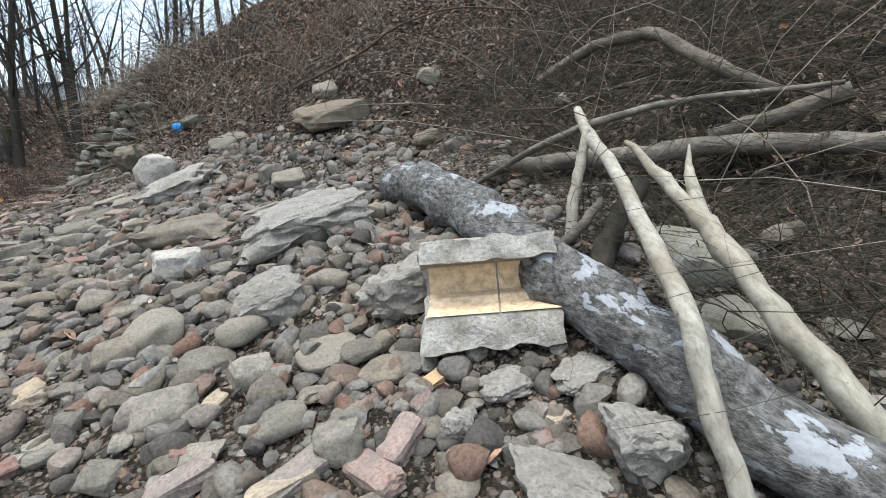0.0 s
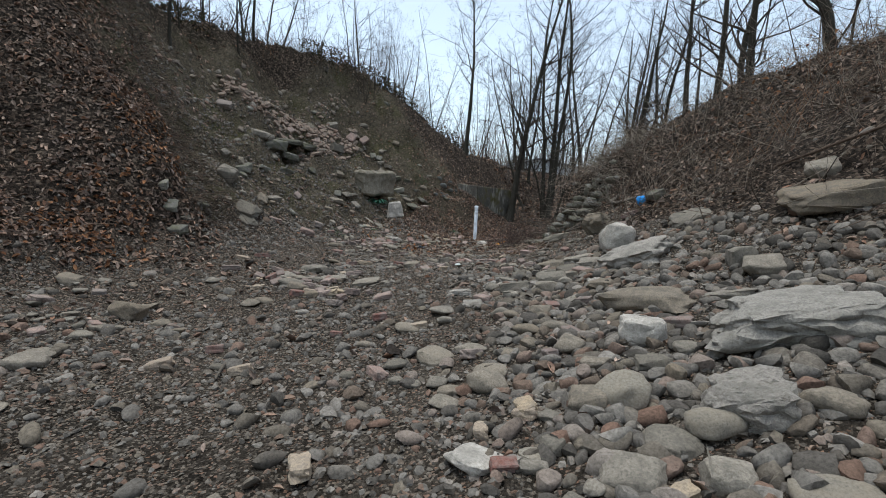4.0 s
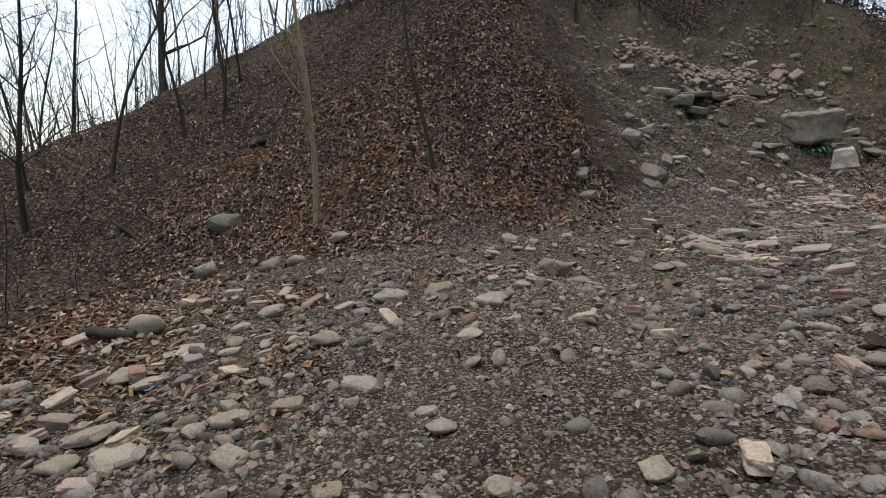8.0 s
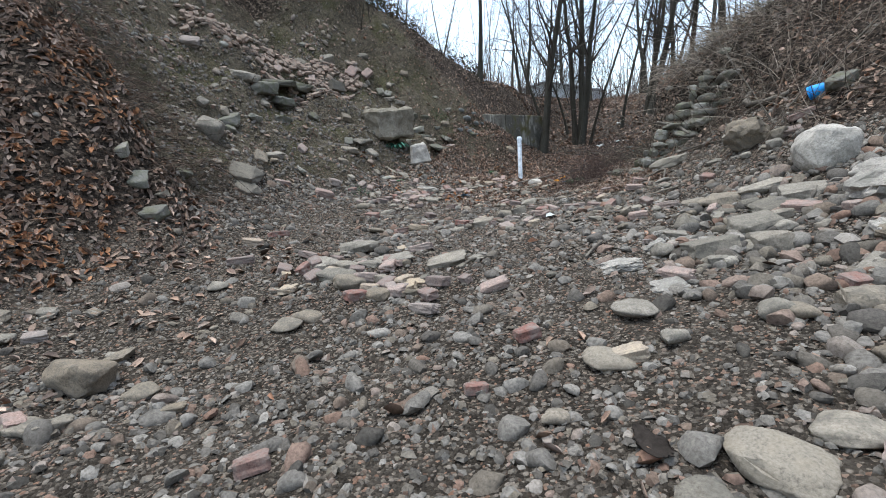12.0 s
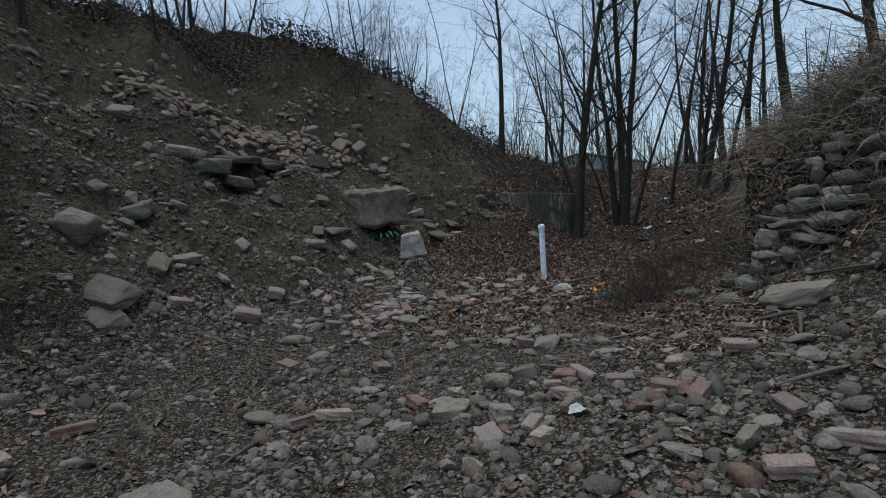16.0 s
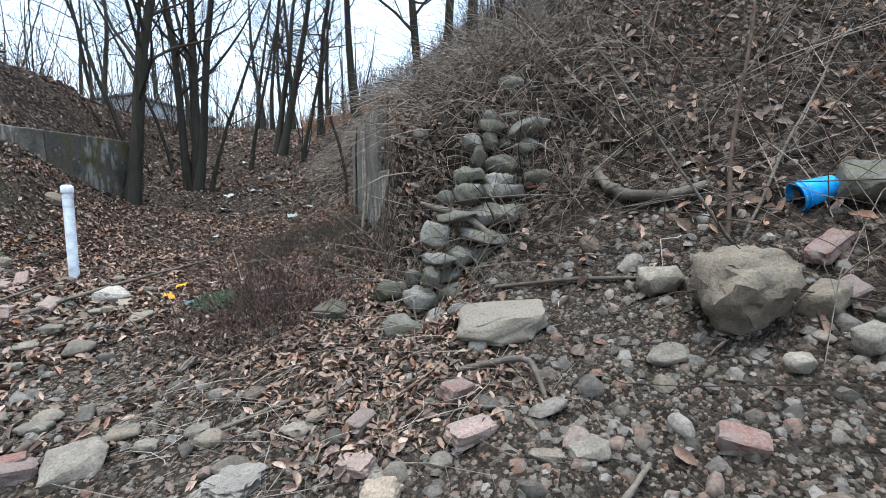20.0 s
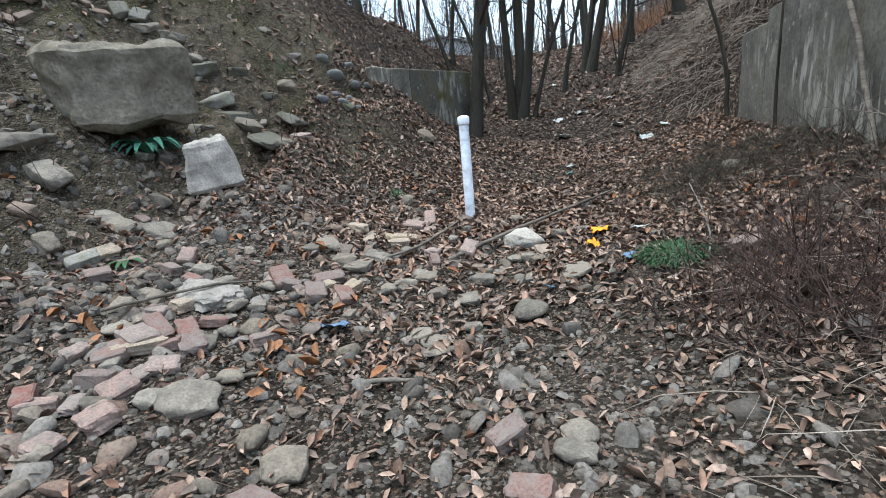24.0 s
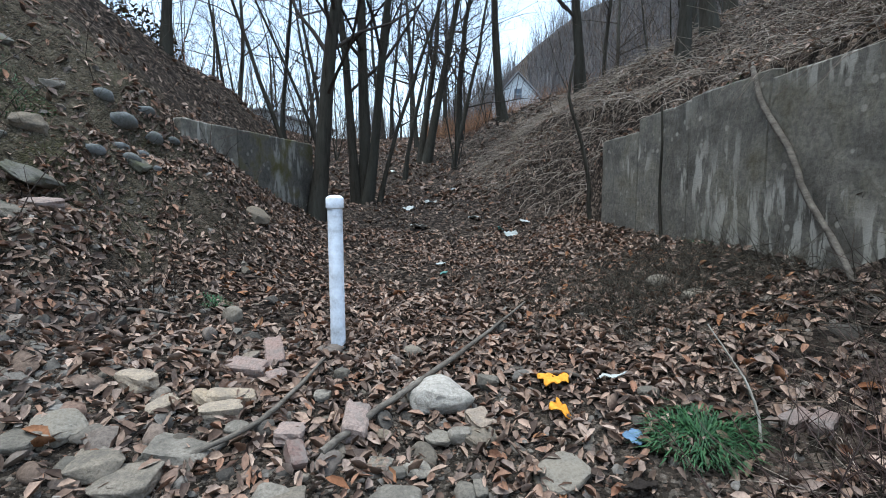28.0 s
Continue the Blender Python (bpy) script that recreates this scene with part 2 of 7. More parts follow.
def turns(rng, n, tilt, normals=None):
    """Random turns about the upright, leaning by up to tilt radians, laid on the ground's slope."""
    a, b, c = rng.uniform(0, 2 * np.pi, n), rng.normal(0, 1, n) * tilt, rng.normal(0, 1, n) * tilt
    o, l = np.zeros(n), np.ones(n)
    rz = np.stack([np.cos(a), -np.sin(a), o, np.sin(a), np.cos(a), o, o, o, l], 1).reshape(n, 3, 3)
    rx = np.stack([l, o, o, o, np.cos(b), -np.sin(b), o, np.sin(b), np.cos(b)], 1).reshape(n, 3, 3)
    ry = np.stack([np.cos(c), o, np.sin(c), o, l, o, -np.sin(c), o, np.cos(c)], 1).reshape(n, 3, 3)
    m = rx @ ry @ rz
    if normals is not None:
        z = normals
        x = np.cross(np.array([[0, 1.0, 0]]), z)
        x /= np.linalg.norm(x, axis=1)[:, None]
        m = np.stack([x, np.cross(z, x), z], 2) @ m
    return m


def slope_at(x, y):
    e = 0.08
    gx, gy = (height(x + e, y) - height(x - e, y)) / (2 * e), (height(x, y + e) - height(x, y - e)) / (2 * e)
    n = np.stack([-gx, -gy, np.ones_like(gx)], 1)
    return n / np.linalg.norm(n, axis=1)[:, None]


def tube(soup, points, radii, sides=5, cap=True):
    """A bent, tapering rod."""
    p = np.asarray(points, float)
    r = np.asarray(radii, float)
    d = np.gradient(p, axis=0)
    d /= np.linalg.norm(d, axis=1)[:, None] + 1e-9
    ref = np.array([0.0, 0.0, 1.0]) if abs(d[:, 2]).mean() < 0.8 else np.array([1.0, 0.0, 0.0])
    s = np.cross(d, ref)
    s /= np.linalg.norm(s, axis=1)[:, None] + 1e-9
    t = np.cross(d, s)
    a = np.arange(sides) * 2 * np.pi / sides
    ring = p[:, None, :] + r[:, None, None] * (np.cos(a)[None, :, None] * s[:, None, :] + np.sin(a)[None, :, None] * t[:, None, :])
    n = len(p)
    i, j = np.meshgrid(np.arange(n - 1), np.arange(sides), indexing="ij")
    k = (j + 1) % sides
    faces = np.stack([i * sides + j, i * sides + k, (i + 1) * sides + k, (i + 1) * sides + j], -1).reshape(-1, 4)
    soup.add(ring.reshape(-1, 3), faces)
    if cap and sides > 3:
        for row, way in ((0, 1), (n - 1, -1)):
            c = np.vstack([ring[row], p[row]])
            soup.add(c, [(q, (q + way) % sides, sides) for q in range(sides)] if way < 0 else [((q + 1) % sides, q, sides) for q in range(sides)])


def part(name, data, parent, label="", place=None):
    """One mesh as a part under its thing."""
    ob = new(name, data)
    ob.parent = parent
    if place is not None:
        ob.matrix_basis = place
    if label:
        ob["label"] = label
    return ob


def base(name, at, label, category, group="", kind=""):
    ob = new(name)
    ob.empty_display_size = 0.1
    ob.location = at
    return tagged(ob, label, category, group, kind)


def from_bm(bm, name, material, smooth=False):
    me = bpy.data.meshes.new(name)
    bmesh.ops.recalc_face_normals(bm, faces=bm.faces)
    bm.to_mesh(me)
    bm.free()
    if smooth:
        me.polygons.foreach_set("use_smooth", np.ones(len(me.polygons), bool))
        if smooth is not True:
            me.set_sharp_from_angle(angle=radians(smooth))
    me.materials.append(material)
    return me


SHEET = {}


def ground(x, y):
    """Height of the ground sheet at one place, between its four nearest points."""
    xs, ys, zs = SHEET["x"], SHEET["y"], SHEET["z"]
    i = min(max(int(np.searchsorted(xs, x)) - 1, 0), len(xs) - 2)
    j = min(max(int(np.searchsorted(ys, y)) - 1, 0), len(ys) - 2)
    u, v = (x - xs[i]) / (xs[i + 1] - xs[i]), (y - ys[j]) / (ys[j + 1] - ys[j])
    return float((zs[j, i] * (1 - u) + zs[j, i + 1] * u) * (1 - v) + (zs[j + 1, i] * (1 - u) + zs[j + 1, i + 1] * u) * v)


def lean(x, y):
    """Upward normal of the ground sheet at one place."""
    return Vector((ground(x - 0.1, y) - ground(x + 0.1, y), ground(x, y - 0.1) - ground(x, y + 0.1), 0.2)).normalized()


def rough(bm, amount, scale, seed, along=True):
    """Uneven surface: pushes the corners by noise."""
    bm.normal_update()
    shift = Vector((seed * 3.7, seed * 1.3, seed * 7.1))
    for v in bm.verts:
        k = noise.fractal(v.co * scale + shift, 1.0, 2.0, 3)
        v.co += (v.normal if along else noise.noise_vector(v.co * scale + shift)) * amount * k


def cobble(name, material, seed, squash=(1, 0.8, 0.6), lumps=0.12, fine=3):
    """A water-worn stone about one metre long, lying flat, its middle at the origin."""
    bm = bmesh.new()
    bmesh.ops.create_icosphere(bm, subdivisions=fine, radius=0.5)
    shift = Vector((seed * 5.1, seed * 2.7, seed))
    rng = random.Random(seed)
    flats = [(Vector((rng.gauss(0, 1), rng.gauss(0, 1), rng.gauss(0, 1))).normalized(), rng.uniform(0.3, 0.46)) for _ in range(6)]
    for v in bm.verts:
        d = v.co.normalized()
        k = 1 + lumps * 2 * noise.noise(d * 1.1 + shift) + lumps * 0.5 * noise.noise(d * 3 + shift)
        p = d * 0.5 * k
        for way, out in flats:
            over = p.dot(way) - out
            if over > 0:
                p -= way * over * 0.8
        v.co = Vector((p.x * squash[0], p.y * squash[1], p.z * squash[2]))
    return from_bm(bm, name, material, 50)


def chunk(name, material, seed, shape=(1, 0.75, 0.55), corners=13, cuts=2, wear=0.03, blocky=0.6):
    """A broken lump of stone or concrete about one metre long."""
    rng = random.Random(seed)
    bm = bmesh.new()
    for i in range(corners + 8):
        if i < 8:
            p = [(1 if i >> k & 1 else -1) * (rng.uniform(0.7, 1) if rng.random() < blocky else rng.uniform(0.4, 0.8)) for k in range(3)]
        else:
            p = [rng.gauss(0, 1) for _ in range(3)]
            m, q = max(abs(c) for c in p), math.sqrt(sum(c * c for c in p))
            p = [c * (0.5 / m + 0.5 / q) * rng.uniform(0.9, 1.05) for c in p]
        bm.verts.new([c * 0.5 * s for c, s in zip(p, shape)])
    hull = bmesh.ops.convex_hull(bm, input=bm.verts)
    bmesh.ops.delete(bm, geom=list({g for g in hull["geom_unused"] + hull["geom_interior"] if isinstance(g, bmesh.types.BMVert)}), context="VERTS")
    bmesh.ops.dissolve_limit(bm, angle_limit=0.12, verts=bm.verts, edges=bm.edges)
    bmesh.ops.bevel(bm, geom=list(bm.edges), offset=0.03, segments=1, affect="EDGES")
    bmesh.ops.triangulate(bm, faces=bm.faces)
    for _ in range(cuts):
        long = [e for e in bm.edges if e.calc_length() > 0.12]
        bmesh.ops.subdivide_edges(bm, edges=long, cuts=1)
        bmesh.ops.triangulate(bm, faces=bm.faces)
    rough(bm, wear * 1.6, 2.4, seed)
    rough(bm, wear * 0.9, 8.0, seed + 5)
    return from_bm(bm, name, material, 34)


def block(name, material, size, seed=0, bevel=0.006, wear=0.004, cut=0.05, scale=14.0):
    """A worn rectangular block of the given size, its middle at the origin."""
    bm = bmesh.new()
    bmesh.ops.create_cube(bm, size=1)
    bmesh.ops.scale(bm, vec=size, verts=bm.verts)
    if bevel:
        bmesh.ops.bevel(bm, geom=list(bm.edges), offset=bevel, segments=1, affect="EDGES")
    if cut:
        for _ in range(4):
            long = [e for e in bm.edges if e.calc_length() > cut]
            if not long or len(bm.faces) > 3000:
                break
            bmesh.ops.subdivide_edges(bm, edges=long, cuts=1, use_grid_fill=True)
    bmesh.ops.triangulate(bm, faces=[f for f in bm.faces if len(f.verts) > 4])
    if wear:
        rough(bm, wear, scale, seed)
    return from_bm(bm, name, material)


# ---- materials ----
def nodes(name):
    m = bpy.data.materials.new(name)
    m.use_nodes = True
    t = m.node_tree
    b = t.nodes["Principled BSDF"]
    return m, t, b


def add(t, kind, **values):
    n = t.nodes.new(kind)
    for k, v in values.items():
        if k in n.inputs:
            n.inputs[k].default_value = v
        elif k == "operation":
            n.operation = v
        elif k == "attribute_name":
            n.attribute_name = v
    return n


def ramp(t, source, stops):
    n = t.nodes.new("ShaderNodeValToRGB")
    e = n.color_ramp.elements
    for i, (p, c) in enumerate(stops):
        el = e[i] if i < 2 else e.new(p)
        el.position, el.color = p, (*c, 1)
    t.links.new(source, n.inputs[0])
    return n.outputs[0]


def mix(t, factor, a, b, how="MIX"):
    n = t.nodes.new("ShaderNodeMix")
    n.data_type, n.blend_type = "RGBA", how
    for key, v in ((0, factor), (6, a), (7, b)):
        if isinstance(v, (int, float)):
            n.inputs[key].default_value = v
        elif isinstance(v, tuple):
            n.inputs[key].default_value = (*v, 1)
        else:
            t.links.new(v, n.inputs[key])
    return n.outputs[2]


def bump(t, b, source, strength, distance):
    n = add(t, "ShaderNodeBump", Strength=strength, Distance=distance)
    t.links.new(source, n.inputs["Height"])
    t.links.new(n.outputs[0], b.inputs["Normal"])


def surface(name, tones, grain=30.0, stain=3.0, rough_=0.9, relief=0.6, depth=0.01, by="object", spots=None, stretch=None, dust=0.35):
    """A weathered surface: tones picked piece by piece, mottled by stains and fine grain."""
    m, t, b = nodes(name)
    co = add(t, "ShaderNodeTexCoord")
    src = co.outputs["Object"]
    if by in ("world", "piece"):
        src = add(t, "ShaderNodeNewGeometry").outputs["Position"]
    if stretch:
        mp = add(t, "ShaderNodeMapping")
        mp.inputs["Scale"].default_value = stretch
        t.links.new(src, mp.inputs[0])
        src = mp.outputs[0]
    big, fine = add(t, "ShaderNodeTexNoise", Scale=stain, Detail=5.0, Roughness=0.65), add(t, "ShaderNodeTexNoise", Scale=grain, Detail=6.0, Roughness=0.7)
    t.links.new(src, big.inputs["Vector"])
    t.links.new(src, fine.inputs["Vector"])
    if len(tones) > 1 and by != "world":
        pick = add(t, "ShaderNodeObjectInfo").outputs["Random"] if by in ("object", "piece") else add(t, "ShaderNodeNewGeometry").outputs["Random Per Island"]
        col = ramp(t, pick, [(i / max(1, len(tones) - 1), c) for i, c in enumerate(tones)])
    elif len(tones) > 1:
        col = ramp(t, big.outputs["Fac"], [(0.3 + 0.4 * i / (len(tones) - 1), c) for i, c in enumerate(tones)])
    else:
        col = add(t, "ShaderNodeRGB")
        col.outputs[0].default_value = (*tones[0], 1)
        col = col.outputs[0]
    shade = ramp(t, fine.outputs["Fac"], [(0.28, (0.48, 0.47, 0.46)), (0.5, (0.98, 0.98, 0.98)), (0.72, (1.35, 1.35, 1.35))])
    col = mix(t, 1.0, col, shade, "MULTIPLY")
    patch = ramp(t, big.outputs["Fac"], [(0.42, (0, 0, 0)), (0.68, (1, 1, 1))])
    k = add(t, "ShaderNodeMath", operation="MULTIPLY")
    k.inputs[1].default_value = dust
    t.links.new(patch, k.inputs[0])
    col = mix(t, k.outputs[0], col, spots or tuple(c * 0.45 for c in tones[0]))
    t.links.new(col, b.inputs["Base Color"])
    b.inputs["Roughness"].default_value = rough_
    b.inputs["Specular IOR Level"].default_value = 0.25 if rough_ < 0.8 else 0.08
    both = add(t, "ShaderNodeMath", operation="MULTIPLY_ADD")
    t.links.new(fine.outputs["Fac"], both.inputs[0])
    both.inputs[1].default_value = 0.5
    t.links.new(big.outputs["Fac"], both.inputs[2])
    bump(t, b, both.outputs[0], relief, depth)
    return m


def earth():
    """Bare rubble earth with fine grit, turning to brown humus under the leaves."""
    m, t, b = nodes("earth")
    pos = add(t, "ShaderNodeNewGeometry").outputs["Position"]
    cover = add(t, "ShaderNodeAttribute", attribute_name="cover").outputs["Fac"]
    big, mid, fine = (add(t, "ShaderNodeTexNoise", Scale=s, Detail=6.0, Roughness=0.65) for s in (0.9, 9.0, 60.0))
    grit, pebble = add(t, "ShaderNodeTexVoronoi", Scale=70.0), add(t, "ShaderNodeTexVoronoi", Scale=28.0)
    for n in (big, mid, fine, grit, pebble):
        t.links.new(pos, n.inputs["Vector"])
    # soil tones darkened to hold the shade of the gaps between stones
    soil = ramp(t, big.outputs["Fac"], [(0.3, (0.018, 0.017, 0.0145)), (0.5, (0.034, 0.031, 0.027)), (0.7, (0.062, 0.057, 0.05))])
    soil = mix(t, 1.0, soil, ramp(t, mid.outputs["Fac"], [(0.3, (0.38, 0.37, 0.36)), (0.5, (0.95, 0.95, 0.95)), (0.7, (1.5, 1.5, 1.5))]), "MULTIPLY")
    sep = add(t, "ShaderNodeSeparateColor")
    t.links.new(grit.outputs["Color"], sep.inputs[0])
    stones = ramp(t, sep.outputs[0], [(0.0, (0.02, 0.018, 0.016)), (0.45, (0.085, 0.079, 0.07)), (0.8, (0.2, 0.187, 0.167)), (1.0, (0.22, 0.14, 0.105))])
    soil = mix(t, ramp(t, sep.outputs[1], [(0.35, (0, 0, 0)), (0.75, (1, 1, 1))]), soil, stones)
    sep2 = add(t, "ShaderNodeSeparateColor")
    t.links.new(pebble.outputs["Color"], sep2.inputs[0])
    bedded = ramp(t, sep2.outputs[2], [(0.0, (0.05, 0.047, 0.042)), (0.6, (0.14, 0.132, 0.12)), (1.0, (0.24, 0.226, 0.205))])
    lie = add(t, "ShaderNodeMath", operation="MULTIPLY")
    t.links.new(ramp(t, sep2.outputs[1], [(0.5, (0, 0, 0)), (0.55, (1, 1, 1))]), lie.inputs[0])
    t.links.new(ramp(t, pebble.outputs["Distance"], [(0.3, (1, 1, 1)), (0.42, (0, 0, 0))]), lie.inputs[1])
    soil = mix(t, lie.outputs[0], soil, bedded)
    # humus darkened too, with the shade between the leaves in its colour
    humus = ramp(t, mid.outputs["Fac"], [(0.3, (0.01, 0.008, 0.0066)), (0.55, (0.025, 0.02, 0.016)), (0.75, (0.058, 0.046, 0.037))])
    leaf = ramp(t, sep2.outputs[0], [(0.0, (0.02, 0.016, 0.013)), (0.5, (0.075, 0.055, 0.042)), (1.0, (0.2, 0.155, 0.12))])
    humus = mix(t, ramp(t, sep2.outputs[1], [(0.3, (0, 0, 0)), (0.6, (1, 1, 1))]), humus, leaf)
    scar = add(t, "ShaderNodeAttribute", attribute_name="scar").outputs["Fac"]
    loam = ramp(t, mid.outputs["Fac"], [(0.3, (0.035, 0.031, 0.023)), (0.5, (0.085, 0.076, 0.058)), (0.7, (0.16, 0.145, 0.115))])
    loam = mix(t, ramp(t, big.outputs["Fac"], [(0.5, (0, 0, 0)), (0.62, (0.75, 0.75, 0.75))]), loam, (0.06, 0.062, 0.028))
    loam = mix(t, ramp(t, sep.outputs[1], [(0.72, (0, 0, 0)), (0.8, (0.7, 0.7, 0.7))]), loam, stones)
    t.links.new(mix(t, scar, mix(t, cover, mix(t, 1.0, soil, (1.12, 1.0, 0.9), "MULTIPLY"), humus), mix(t, 1.0, loam, (1.12, 1.06, 0.95), "MULTIPLY")), b.inputs["Base Color"])
    b.inputs["Roughness"].default_value = 0.95
    b.inputs["Specular IOR Level"].default_value = 0.05
    s = add(t, "ShaderNodeMath", operation="ADD")
    t.links.new(grit.outputs["Distance"], s.inputs[0])
    t.links.new(fine.outputs["Fac"], s.inputs[1])
    s2 = add(t, "ShaderNodeMath", operation="ADD")
    t.links.new(pebble.outputs["Distance"], s2.inputs[0])
    t.links.new(s.outputs[0], s2.inputs[1])
    bump(t, b, s2.outputs[0], 1.0, -0.025)
    return m


EARTH = earth()
PEBBLE = surface("pebbles", [(0.0621, 0.0549, 0.0467), (0.104, 0.0919, 0.0789), (0.152, 0.136, 0.118), (0.2, 0.18, 0.157), (0.138, 0.115, 0.0898), (0.172, 0.107, 0.0789), (0.249, 0.224, 0.194), (0.0831, 0.0731, 0.0638), (0.179, 0.15, 0.115)], grain=60, stain=14, by="island", relief=1.0, depth=0.01)
STONE = surface("grey_stone", [(0.13, 0.114, 0.0918), (0.188, 0.166, 0.136), (0.238, 0.21, 0.173), (0.18, 0.145, 0.107), (0.281, 0.249, 0.205)], grain=75, stain=13, relief=0.9, depth=0.012, spots=(0.1, 0.09, 0.075), dust=0.7, by="piece")
TAN_STONE = surface("tan_stone", [(0.193, 0.165, 0.131), (0.225, 0.2, 0.162), (0.187, 0.165, 0.134)], grain=80, stain=14, relief=0.7, depth=0.009, spots=(0.24, 0.2, 0.15), dust=0.5, by="piece")
CONCRETE = surface("old_concrete", [(0.273, 0.25, 0.219), (0.34, 0.308, 0.269), (0.244, 0.219, 0.191)], grain=65, stain=9, relief=1.0, depth=0.02, spots=(0.16, 0.148, 0.125), dust=0.7, by="piece")
PALE_CONCRETE = surface("pale_concrete", [(0.419, 0.382, 0.335), (0.374, 0.339, 0.291)], grain=60, stain=8, relief=0.9, depth=0.014, spots=(0.2, 0.185, 0.16), dust=0.7, by="piece")
BRICK = surface("red_brick", [(0.194, 0.0931, 0.0742), (0.201, 0.123, 0.101), (0.17, 0.127, 0.111), (0.209, 0.152, 0.129), (0.178, 0.135, 0.118)], grain=85, stain=16, spots=(0.2, 0.175, 0.155), dust=0.85, relief=0.8, depth=0.01, by="piece")
TAN_BRICK = surface("tan_brick", [(0.323, 0.251, 0.17), (0.348, 0.281, 0.208), (0.289, 0.225, 0.17)], grain=85, stain=16, spots=(0.2, 0.17, 0.14), dust=0.7, relief=0.8, depth=0.01, by="piece")
LEAF = surface("dead_leaves", [(0.056, 0.0363, 0.0267), (0.119, 0.075, 0.0522), (0.224, 0.147, 0.105), (0.336, 0.237, 0.176), (0.259, 0.131, 0.0767), (0.448, 0.331, 0.258), (0.147, 0.105, 0.0814), (0.28, 0.21, 0.169), (0.084, 0.0562, 0.043), (0.378, 0.263, 0.191)], grain=50, stain=15, by="island", rough_=0.75, relief=0.3, depth=0.003, dust=0.2)
BARK = surface("dark_bark", [(0.033, 0.0281, 0.0218), (0.0468, 0.0407, 0.0312)], grain=26, stain=3, relief=1.0, depth=0.03, stretch=(1, 1, 0.16), spots=(0.085, 0.085, 0.07), dust=0.4)
PALE_BARK = surface("pale_bark", [(0.22, 0.172, 0.105), (0.25, 0.2, 0.13)], grain=24, stain=3, relief=0.5, depth=0.01, stretch=(1, 1, 0.3), spots=(0.19, 0.16, 0.12), dust=0.5)
TWIG = surface("twigs", [(0.03, 0.024, 0.02), (0.05, 0.038, 0.031), (0.068, 0.0484, 0.0371), (0.109, 0.0775, 0.058), (0.17, 0.124, 0.0957), (0.136, 0.093, 0.0696)], grain=30, stain=4, by="island", relief=0.2, depth=0.004)
DARK_TWIG = surface("dark_twigs", [(0.045, 0.04, 0.03), (0.07, 0.06, 0.046), (0.1, 0.085, 0.066)], by="island", grain=30, stain=4)
STRAW = surface("straw", [(0.07, 0.052, 0.04), (0.199, 0.162, 0.128), (0.285, 0.237, 0.19), (0.38, 0.323, 0.266), (0.152, 0.119, 0.095)], grain=30, stain=4, by="island", relief=0.2, depth=0.003)


# ---- the ground ----
def spread(lo, hi, gap, far, count):
    """Even steps between lo and hi, then ever wider ones out to far."""
    mid = np.arange(lo, hi + gap / 2, gap)
    out = np.geomspace(gap, far, count)
    return np.concatenate([(lo - np.cumsum(out))[::-1], mid, hi + np.cumsum(out)])


def build_ground():
    xs, ys = spread(-7.5, 11.0, 0.095, 260, 44), spread(-16.5, 8.0, 0.095, 300, 44)
    gx, gy = np.meshgrid(xs, ys)
    z = height(gx, gy)
    nx, ny = len(xs), len(ys)
    SHEET.update(x=xs, y=ys, z=z)
    i, j = np.meshgrid(np.arange(ny - 1), np.arange(nx - 1), indexing="ij")
    a = (i * nx + j).ravel()
    s = Soup()
    s.add(np.stack([gx, gy, z], -1).reshape(-1, 3), np.stack([a, a + 1, a + nx + 1, a + nx], 1))
    me = s.mesh("ground", EARTH)
    at = me.attributes.new("cover", "FLOAT", "POINT")
    at.data.foreach_set("value", litter(gx, gy).ravel())
    raw = me.attributes.new("scar", "FLOAT", "POINT")
    raw.data.foreach_set("value", (scar_at(gx, gy) * (0.75 + 0.25 * value_noise(gx * 2, gy * 2, 71))).ravel())
    return tagged(new("ground", me), "grey rubble earth turning to brown leaf mould on the slopes", "ground", kind="structure")


build_ground()


